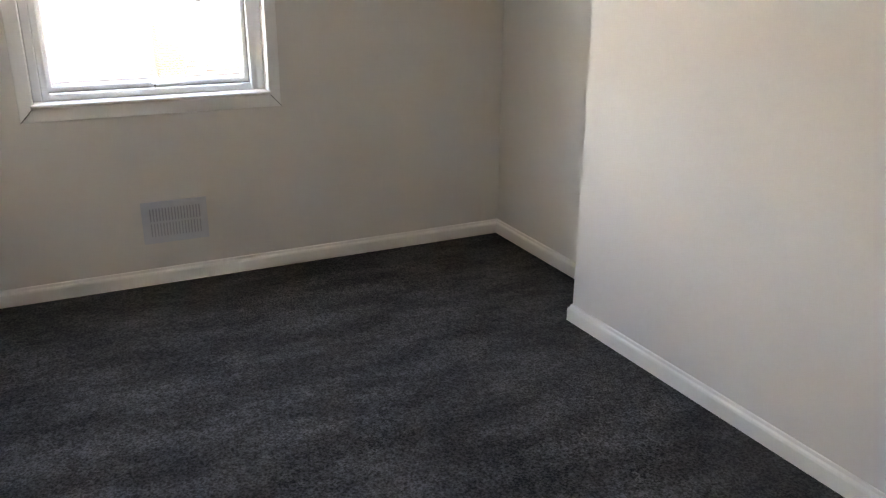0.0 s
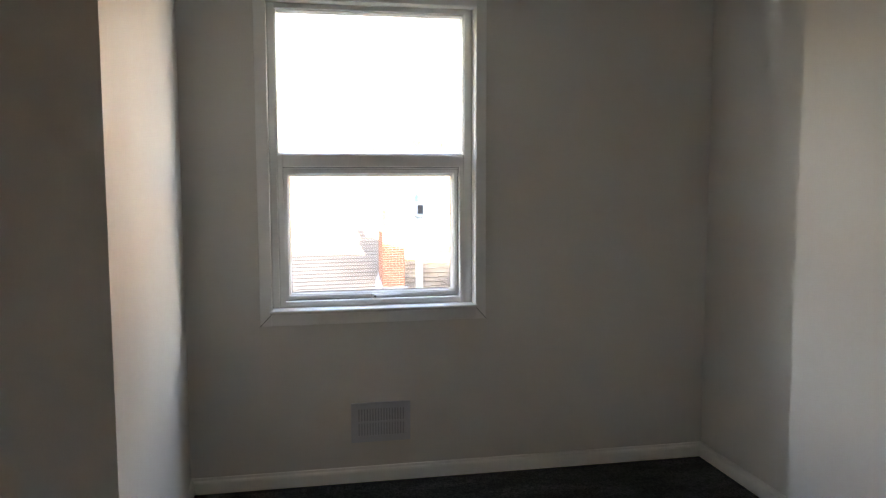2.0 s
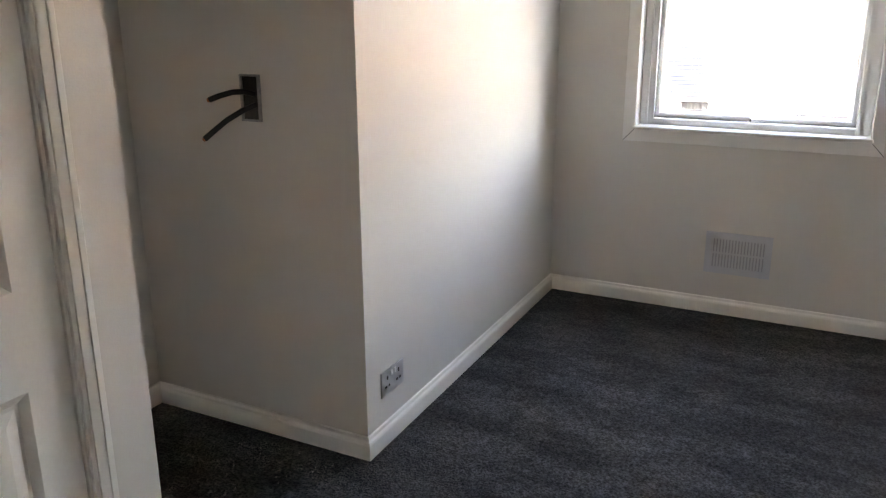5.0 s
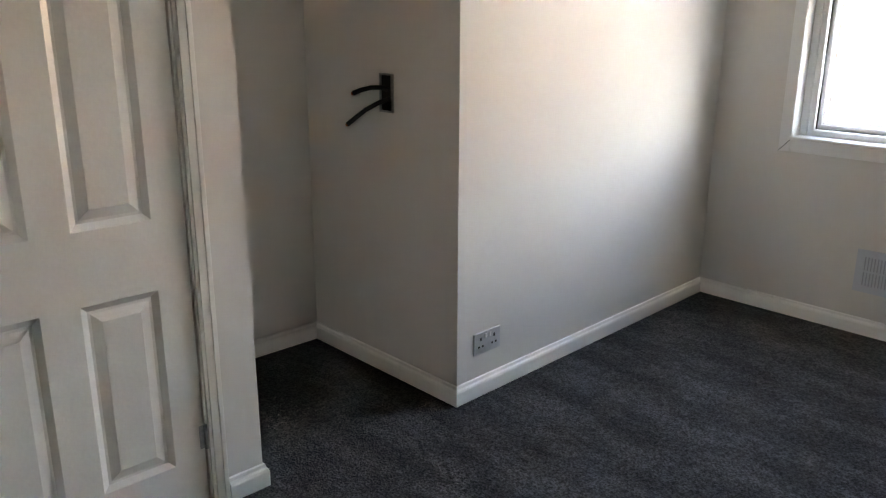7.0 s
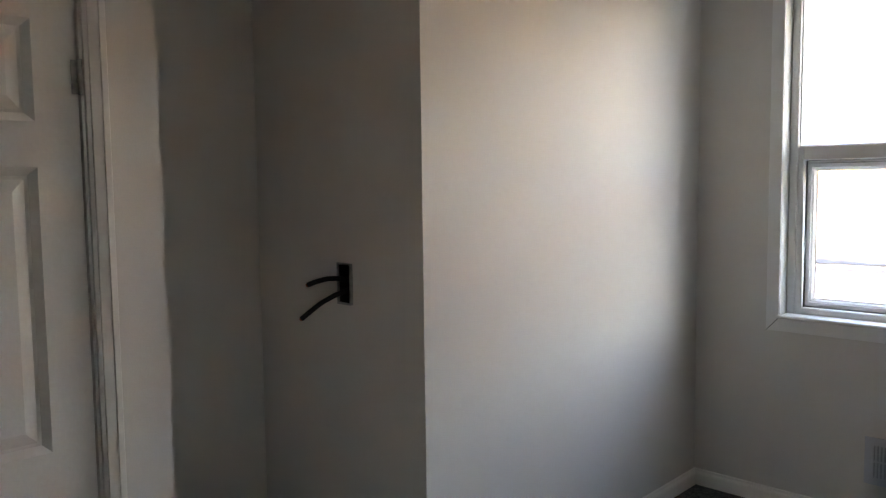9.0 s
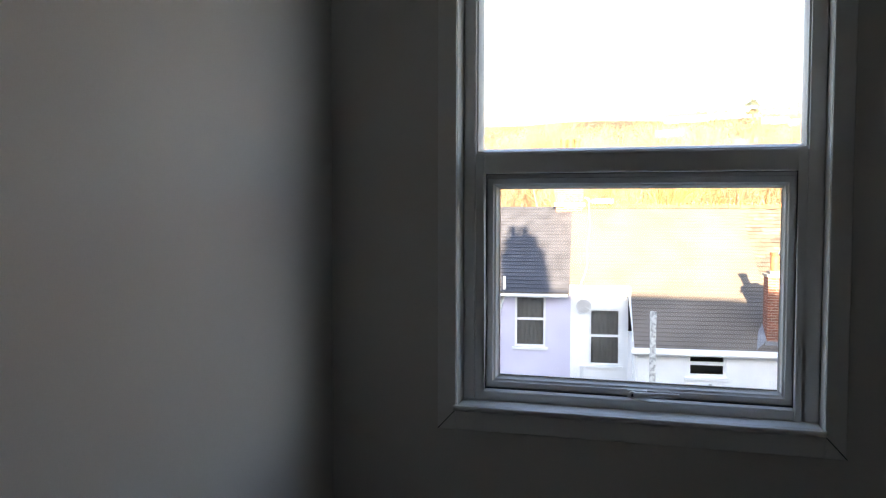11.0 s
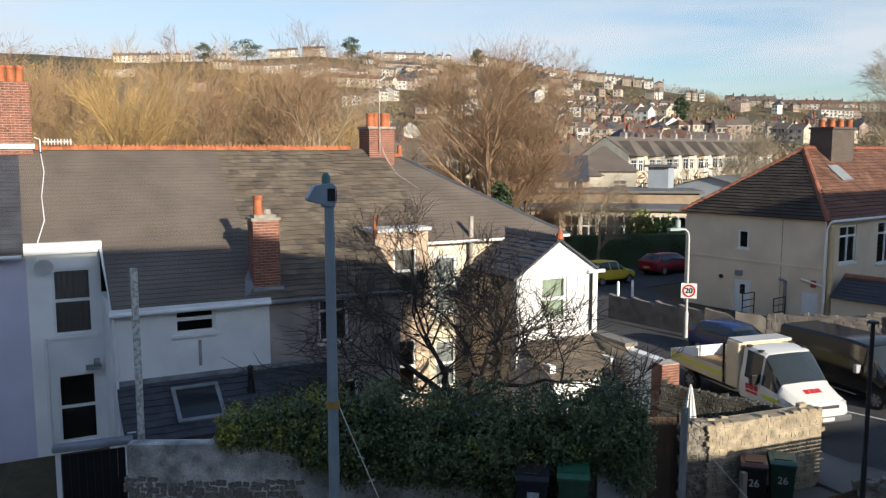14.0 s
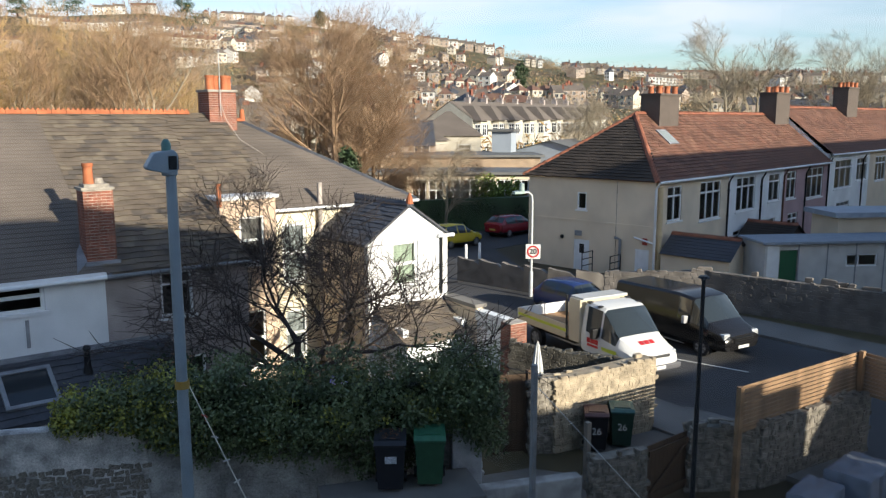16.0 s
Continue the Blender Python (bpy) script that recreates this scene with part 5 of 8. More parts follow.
# ---- the building that holds the room, and unseen blocks that shade yards and row ----
def build_shade_houses():
    b = Build()
    b.holes(-16.0, 13.5, G, 5.6, 0.30, 0.42, [(OPX0 - 0.05, OPX1 + 0.065, OPZ0 - 0.02, OPZ1 + 0.05)])
    b.box(-16.0, 13.5, -9.6, -9.3, G, 5.6)
    b.box(-16.0, -15.7, -9.3, 0.30, G, 5.6)
    b.box(13.2, 13.5, -9.3, 0.30, G, 5.6)
    h = thing("own_house", "tall rendered terraced house that holds the room", "house")
    b.make("wall", RENDERW, h)
    b = Build()
    # roof height and hip are set by the shadow on the terrace opposite
    e, r = 5.5, 8.45
    b.quad([(-16.3, 0.6, e), (-16.3, -4.5, r), (10.2, -4.5, r), (15.6, 0.6, e)])
    b.quad([(-16.3, -9.8, e), (15.6, -9.8, e), (10.2, -4.5, r), (-16.3, -4.5, r)])
    b.quad([(15.6, 0.6, e), (10.2, -4.5, r), (15.6, -9.8, e)])
    b.quad([(-16.3, 0.6, e - 0.1), (15.6, 0.6, e - 0.1), (15.6, -9.8, e - 0.1), (-16.3, -9.8, e - 0.1)])
    b.quad([(-16.3, 0.6, e), (-16.3, -9.8, e), (-16.3, -4.5, r)])
    b.make("roof", SLATED, h)
    b = Build()
    b.box(3.05, 4.35, -5.1, -3.9, 7.6, 10.2)
    b.box(3.25, 4.2, -5.0, -4.0, 10.2, 10.9)
    b.tube([(3.5, -4.5, 10.9), (3.5, -4.5, 11.5)], [0.16, 0.14], 10)
    b.tube([(3.92, -4.5, 10.9), (3.92, -4.5, 11.5)], [0.16, 0.14], 10)
    b.make("chimney_stack", BRICK, h)
    # unseen blocks added to block the sun; the gap lets one shaft through
    for x0, x1, top in ((13.52, 17.4, 2.0), (17.41, 19.4, 1.0), (19.41, 20.9, 0.72), (22.3, 31.0, 0.8), (31.01, 44.0, 2.4)):
        h = thing("neighbour_house", "unseen plain block added to shade the yards and lane", "house", group="neighbouring houses")
        b = Build()
        b.box(x0, x1, -9.6, -5.0, G, top)
        b.make("wall", RENDERC, h)
    # unseen row added to throw shade over the corner row's fronts and eaves
    h = thing("row_house", "unseen plain block row added to shade the corner row", "house", pose(42.0, 9.0, 0, 0, 0, RANG))
    b = Build()
    b.box(-7.0, 60.0, -8.0, 0.0, G, 4.8)
    b.make("wall", RENDERC, h)
    b = Build()
    b.prism([(-8.4, 4.7), (0.4, 4.7), (-4.0, 8.35)], -60.3, 7.3, 0, Matrix(((0, -1, 0, 0), (1, 0, 0, 0), (0, 0, 1, 0), (0, 0, 0, 1))))
    b.make("roof", TILERED, h)


build_shade_houses()


# ---- outside: trees ----
def branch_mesh(name, seed, height, trunk, r0, counts, lengths, spread, mats, droop=0.0, twist=0.35, lean=(0, 0), base_from=0.35, sides=(8, 6, 5, 3, 3), ratio=0.62):
    """A bare tree: tapered trunk, then limbs, branches and twigs, each bending a little on its way."""
    rnd = random.Random(seed)
    b = Build()

    def grow(p, d, length, r, level):
        n = (6, 5, 4, 3, 2)[min(level, 4)]
        pts, rad = [Vector(p)], [r]
        q, dd = Vector(p), Vector(d).normalized()
        for i in range(n):
            dd = (dd + Vector((rnd.uniform(-1, 1), rnd.uniform(-1, 1), rnd.uniform(-0.7, 1) - droop * level)) * twist * (0.35 if level == 0 else 0.6)).normalized()
            q = q + dd * (length / n)
            pts.append(q.copy())
            rad.append(r * (1 - 0.78 * (i + 1) / n) + 0.002)
        b.tube(pts, rad, sides[min(level, 4)], 0 if level < 2 else 1, cap=False)
        if level < len(counts):
            for k in range(counts[level]):
                s = base_from + (1 - base_from) * (k + rnd.random() * 0.8) / counts[level] if level == 0 else rnd.uniform(0.25, 1.0)
                f = min(n - 1, int(s * n))
                t = s * n - f
                at = pts[f].lerp(pts[min(n, f + 1)], min(1, t))
                ax = (pts[min(n, f + 1)] - pts[f]).normalized()
                side = Vector((rnd.uniform(-1, 1), rnd.uniform(-1, 1), rnd.uniform(-0.6, 0.9)))
                side = (side - ax * side.dot(ax)).normalized()
                ang = spread[min(level, len(spread) - 1)] * rnd.uniform(0.7, 1.25)
                nd = ax * math.cos(ang) + side * math.sin(ang)
                grow(at, nd, lengths[level] * rnd.uniform(0.6, 1.15) * (1.15 - 0.5 * s), max(0.005, rad[f] * ratio), level + 1)

    grow((0, 0, 0), (lean[0], lean[1], 1), trunk, r0, 0)
    me = bpy.data.meshes.new(name)
    me.from_pydata(b.v, [], b.f)
    for x in mats:
        me.materials.append(x)
    me.polygons.foreach_set("material_index", b.m)
    return me


def garden_tree():
    me = branch_mesh("garden_tree", 12, 5, 1.7, 0.15, (7, 8, 9, 6), (3.5, 1.8, 1.0, 0.55), (1.2, 0.85, 0.8), [BARK, BARK], droop=0.03, twist=0.65, lean=(0.05, 0), base_from=0.35, ratio=0.56)
    ob = new("garden_tree", me)
    p = TM @ Vector((7.75, -2.3, 0))
    ob.matrix_basis = pose(p.x, p.y, G) @ Matrix.Diagonal((2.15, 1.6, 1.5, 1)) @ Matrix.Rotation(radians(40), 4, 'Z')
    tagged(ob, "old bare spreading fruit tree with tangled dark twigs", "tree")


garden_tree()

TREES = [
    branch_mesh("wood_tree", 1, 12, 8.0, 0.22, (13, 8, 7, 4), (5.2, 2.8, 1.5, 0.8), (0.6, 0.6, 0.6), [TWIGG, TWIG], base_from=0.12, ratio=0.45, twist=0.3, sides=(6, 4, 3, 3, 3)),
    branch_mesh("wood_tree", 2, 12, 7.0, 0.2, (16, 9, 7, 3), (6.5, 2.6, 1.4, 0.8), (0.45, 0.5, 0.5), [TWIGO, TWIGO], base_from=0.03, ratio=0.45, twist=0.22, sides=(6, 4, 3, 3, 3)),
    branch_mesh("wood_tree", 3, 12, 9.0, 0.25, (18, 9, 8, 4), (5.4, 2.8, 1.6, 0.9), (0.7, 0.7, 0.65), [TWIG, TWIG], base_from=0.1, ratio=0.45, twist=0.3, sides=(6, 4, 3, 3, 3)),
    branch_mesh("wood_tree", 4, 12, 8.5, 0.22, (12, 9, 8, 4), (4.6, 2.6, 1.4, 0.7), (0.7, 0.7, 0.7), [TWIGG, TWIGG], base_from=0.25, ratio=0.5, twist=0.35, sides=(6, 4, 3, 3, 3)),
]


def plant(k, x, y, scale, label, z=None, turn=0.0, group="", wide=1.0):
    ob = new("bare_tree", TREES[k])
    ob.matrix_basis = pose(x, y, (ground_z(x, y) if z is None else z) - 0.1, 0, 0, turn) @ Matrix.Diagonal((scale * wide, scale * wide, scale, 1))
    return tagged(ob, label, "tree", group)


def polar(az, d):
    return d * math.sin(radians(az)), d * math.cos(radians(az))


def build_trees():
    rnd = random.Random(44)
    # behind the terrace roof
    for az, d, k, s in ((-9, 48, 0, 1.0), (-6, 55, 1, 1.0), (-3.0, 47, 0, 0.95), (-0.5, 58, 1, 0.95), (2, 50, 0, 0.9), (4.5, 62, 3, 1.0), (6.3, 52, 1, 0.92), (8.2, 48, 0, 0.82), (10.4, 50, 0, 0.92), (12.3, 47, 0, 0.95), (13.6, 54, 1, 0.9), (9.0, 66, 1, 1.1), (1.5, 75, 2, 1.1), (-4, 78, 2, 1.1), (-12, 60, 2, 1.0), (-16, 52, 0, 1.0), (14.6, 60, 3, 0.95), (-1.5, 44, 1, 0.95), (5.5, 46, 0, 0.9), (11.4, 44, 0, 0.95), (7.2, 70, 3, 1.2), (3.2, 66, 0, 1.1), (12.8, 66, 0, 1.1), (-7.5, 66, 0, 1.1)):
        x, y = polar(az, d)
        plant(k, x, y, s * rnd.uniform(1.12, 1.3), "bare winter tree with fine ochre twigs behind the roofs", turn=rnd.uniform(0, 360), group="wood behind the terrace")
    # the tall brown tree and its neighbours
    for az, d, k, s in ((23.8, 62, 2, 1.4), (25.6, 64, 2, 1.32), (22.4, 66, 2, 1.2), (27.2, 62, 2, 0.9), (24.6, 60, 2, 1.3), (32.2, 56, 3, 0.62), (30.8, 60, 2, 0.55), (33.6, 60, 2, 0.5), (41.5, 92, 3, 0.95), (43.0, 96, 3, 0.9), (44.2, 90, 3, 0.9)):
        x, y = polar(az, d)
        plant(k, x, y, s, "bare brown winter tree standing between houses", turn=rnd.uniform(0, 360), group="street trees")
    for az, d, k, s in ((51.6, 108, 3, 1.62), (53.0, 114, 3, 1.45), (57.6, 112, 3, 1.5), (59.0, 116, 3, 1.4), (61.5, 118, 3, 1.2)):
        x, y = polar(az, d)
        plant(k, x, y, s, "bare grey winter tree beyond the row of houses", z=-5, turn=rnd.uniform(0, 360), group="far street trees")


build_trees()


def leaf_cloud(b, rnd, centre, size, n, leaf, mi=0, flat=0.8):
    """A clump of small leaves spread through an uneven ball."""
    c = Vector(centre)
    for _ in range(n):
        d = Vector((rnd.gauss(0, 1), rnd.gauss(0, 1), rnd.gauss(0, 1))).normalized() * (rnd.random() ** 0.4)
        p = c + Vector((d.x * size[0], d.y * size[1], d.z * size[2]))
        a = Vector((rnd.gauss(0, 1), rnd.gauss(0, 1), rnd.gauss(0, 1))).normalized() * leaf * rnd.uniform(0.6, 1.3)
        e = Vector((rnd.gauss(0, 1), rnd.gauss(0, 1), rnd.gauss(0, 1))).normalized()
        e = (e - a.normalized() * e.dot(a.normalized())).normalized() * leaf * flat * rnd.uniform(0.6, 1.2)
        b.quad([p - a, p + e * 0.6, p + a, p - e * 0.6], mi)


def build_far_green():
    rnd = random.Random(9)
    # evergreens on the skyline
    for az, d, h, w in ((14.9, 780, 21, 19), (7.8, 775, 20, 29), (5.0, 740, 17, 18), (23.7, 770, 18, 13), (37.5, 430, 17, 11), (31.8, 170, 7, 6), (25.3, 58, 6.0, 2.6), (27.0, 57, 3.4, 3.4), (30.5, 175, 6, 5)):
        x, y = polar(az, d)
        z = ground_z(x, y)
        b = Build()
        b.tube([(0, 0, -0.5), (0, 0, h * 0.5)], [h * 0.035, h * 0.02], 6, 1)
        for i in range(44):
            t = rnd.uniform(0.0, 1.0)
            rr = w * 0.5 * math.sqrt(max(0.05, 1 - (2 * t - 0.85) ** 2)) * rnd.uniform(0.2, 1.0)
            a = rnd.uniform(0, 6.28)
            leaf_cloud(b, rnd, (rr * math.cos(a), rr * math.sin(a), h * (0.22 + 0.74 * t)), (w * 0.19, w * 0.19, h * 0.1), 40, h * 0.035)
        ob = b.make("evergreen_tree", [LEAFD, BARK], None, pose(x, y, z))
        tagged(ob, "dark evergreen tree standing out on the hillside", "tree", group="evergreens")
    # scrub and woods on the slopes
    b = Build()
    for _ in range(4600):
        az = rnd.uniform(-25, 62)
        d = 85 + 705 * rnd.random() ** 1.3
        if az > 16 and rnd.random() < 0.1:
            continue
        x, y = polar(az, d)
        z = ground_z(x, y)
        s = rnd.uniform(2.2, 5.2) * (0.8 + d / 600)
        leaf_cloud(b, rnd, (x, y, z + s * 0.5), (s * 1.2, s * 1.2, s * 0.8), 34, s * 0.15, rnd.choice((0, 0, 0, 1, 2, 3)), 0.35)
    for _ in range(90):
        x, y = polar(rnd.choice((rnd.gauss(38.6, 1.2), rnd.gauss(21.5, 1.2), rnd.gauss(16, 0.8))), rnd.uniform(755, 795))
        leaf_cloud(b, rnd, (x, y, ground_z(x, y) + 3), (7, 7, 4.5), 150, 0.8, rnd.choice((0, 0, 2, 3)), 0.35)
    ob = b.make("hillside_scrub", [TWIG, TWIGO, TWIGG, LEAFD])
    tagged(ob, "brown winter scrub and bare woods over the hillside", "scrub", kind="stuff")
    # bright shrub by the side street, hedge behind the cars
    b = Build()
    for _ in range(30):
        leaf_cloud(b, rnd, (rnd.uniform(-1.8, 1.8), rnd.uniform(-1, 1), rnd.uniform(0.4, 3.6)), (0.7, 0.7, 0.7), 90, 0.15)
    x, y = polar(35.7, 62)
    tagged(b.make("evergreen_shrub", LEAFB, None, pose(x, y, G)), "bright yellow-green leafy shrub beside the street", "shrub")
    b = Build()
    b.box(-13.5, 13.5, -0.45, 0.45, 0, 2.4, 1)
    for i in range(240):
        leaf_cloud(b, rnd, (rnd.uniform(-13.5, 13.5), rnd.uniform(-0.7, 0.3), rnd.uniform(0.1, 2.5)), (0.6, 0.3, 0.45), 24, 0.12)
    x, y = polar(31.3, 58)
    tagged(b.make("clipped_hedge", [LEAFD, LEAFD], None, pose(x, y, G, 0, 0, -12)), "tall dark green hedge beside the street", "hedge")


build_far_green()


# ---- outside: the town on the hill ----
TOWN_MATS = [mat("town_white", (0.60, 0.59, 0.56), 0.85, var=0.1, scale=0.3), mat("town_cream", (0.50, 0.45, 0.37), 0.85, var=0.1, scale=0.3), mat("town_buff", (0.36, 0.29, 0.24), 0.85, var=0.1, scale=0.3), SLATEA, mat("town_red_tile", (0.16, 0.09, 0.065), 0.85, var=0.2, scale=0.5), mat("far_window", (0.05, 0.055, 0.065), 0.15, var=0.1, bump=0), BRICK, SLATED]


def town_house(b, x, y, z, turn, w, d, h, rnd, wallm, roofm, hip=False):
    m = pose(x, y, z, 0, 0, turn)
    b.box(-w / 2, w / 2, 0, d, -4, h, wallm, m)
    r = h + d * 0.5 * 0.62
    o = 0.3
    if hip:
        k = min(w * 0.45, d * 0.45)
        q = [(-w / 2 - o, -o, h), (w / 2 + o, -o, h), (w / 2 + o, d + o, h), (-w / 2 - o, d + o, h), (-w / 2 + k, d / 2, r), (w / 2 - k, d / 2, r)]
        q = [m @ Vector(p) for p in q]
        for f in ((0, 1, 5, 4), (1, 2, 5), (2, 3, 4, 5), (3, 0, 4)):
            b.quad([q[i] for i in f], roofm)
    else:
        q = [(-w / 2, -o, h - 0.1), (w / 2, -o, h - 0.1), (w / 2, d / 2, r), (-w / 2, d / 2, r), (-w / 2, d + o, h - 0.1), (w / 2, d + o, h - 0.1)]
        q = [m @ Vector(p) for p in q]
        b.quad([q[0], q[1], q[2], q[3]], roofm)
        b.quad([q[3], q[2], q[5], q[4]], roofm)
        b.quad([m @ Vector(p) for p in ((-w / 2, 0, h), (-w / 2, d / 2, r - 0.05), (-w / 2, d, h))], wallm)
        b.quad([m @ Vector(p) for p in ((w / 2, 0, h), (w / 2, d, h), (w / 2, d / 2, r - 0.05))], wallm)
    if rnd.random() < 0.8:
        cx = w / 2 - 0.5
        b.box(cx - 0.45, cx + 0.45, d / 2 - 0.6, d / 2 + 0.6, r - 0.8, r + 1.1, rnd.choice((3, 6, 7)), m)
        for k in (-0.25, 0.25):
            b.box(cx + k - 0.13, cx + k + 0.13, d / 2 - 0.3, d / 2 - 0.04, r + 1.1, r + 1.55, 6, m)
    for fz in (0.9, 3.5):
        if fz + 1.3 > h:
            continue
        for s in (-0.25, 0.25):
            ww = rnd.uniform(0.5, 0.75)
            b.box(w * s - ww - 0.08, w * s + ww + 0.08, -0.05, -0.001, fz - 0.08, fz + 1.38, 0, m)
            b.box(w * s - ww, w * s - 0.04, -0.06, -0.05, fz, fz + 1.3, 5, m)
            b.box(w * s + 0.04, w * s + ww, -0.06, -0.05, fz, fz + 1.3, 5, m)


def build_town():
    rnd = random.Random(21)
    b = Build()

    def row(az, d, n, turn, w=5.5, roofs=(3, 3, 4), walls=(0, 0, 1, 1, 2, 2), h=5.4, hip=False):
        x, y = polar(az, d)
        dx, dy = math.cos(radians(turn)), math.sin(radians(turn))
        rm, hh = rnd.choice(roofs), h * rnd.uniform(0.92, 1.05)
        for i in range(n):
            px, py = x + dx * w * (i - n / 2), y + dy * w * (i - n / 2)
            gz = ground_z(px, py)
            town_house(b, px, py, gz + 0.6, turn + rnd.uniform(-0.5, 0.5), w - (0.0 if not hip else 1.6), rnd.uniform(7.5, 9), hh, rnd, rnd.choice(walls), rm if rnd.random() < 0.8 else rnd.choice(roofs), hip)

    # skyline rows
    for az, d, n, t in ((1.0, 770, 5, 3), (3.0, 775, 5, 0), (6, 776, 3, -4), (10.6, 788, 3, -8), (12.6, 790, 3, -10), (17.0, 795, 3, -14), (19.0, 797, 4, -18), (21, 795, 4, -20), (25, 792, 5, -24), (28, 795, 6, -30), (30.5, 795, 8, -30), (33.5, 795, 8, -30), (35.4, 790, 4, -34), (42.6, 780, 4, -38), (45, 760, 8, -42), (48, 755, 9, -44), (51, 755, 9, -50), (54, 750, 9, -54), (58, 750, 9, -54)):
        row(az, d, n, t, w=rnd.uniform(7, 10), roofs=(4, 3, 3), hip=rnd.random() < 0.6)
    # hillside streets
    for _ in range(230):
        az = rnd.uniform(11, 61)
        d = 190 + 580 * rnd.random() ** 0.8
        if az < 17 and d < 520:
            continue
        if az > 40 and d < 300:
            continue
        t = -az * 0.9 + rnd.choice((-50, -30, -18, 0, 0, 10, 35, 60)) + rnd.uniform(-6, 6)
        row(az, d, rnd.choice((1, 1, 1, 2, 2, 3, 5)), t, w=rnd.uniform(5.5, 8.5), roofs=(3, 3, 3, 4, 7), hip=rnd.random() < 0.5)
    for az, d, n, t in ((7.0, 700, 4, 0), (9.0, 680, 5, -10), (11.0, 665, 6, -8), (13.5, 640, 5, -14), (5, 560, 2, 8), (0, 660, 3, 8), (15, 560, 6, -20), (16.5, 500, 6, 20)):
        row(az, d, n, t, w=7, roofs=(4, 3))
    # houses between the big tree and the side street
    for az, d, n, t in ((17.4, 118, 2, -20), (18.6, 150, 4, 10), (19.8, 104, 2, -30), (21.5, 160, 6, -14), (28.5, 105, 2, -34), (29.6, 82, 2, -28), (27.4, 140, 4, -20), (31.5, 150, 5, -26), (24, 180, 6, -20)):
        row(az, d, n, t, w=5.6, roofs=(3, 3, 7), h=5.2)
    ob = b.make("hill_town", TOWN_MATS)
    tagged(ob, "distant rows of pale houses with slate roofs on the hill", "town", kind="stuff")


build_town()


RENDERCG = mat("old_cream_render", (0.50, 0.46, 0.38), 0.85, var=0.12, scale=0.9, fine=45, bump=0.25)


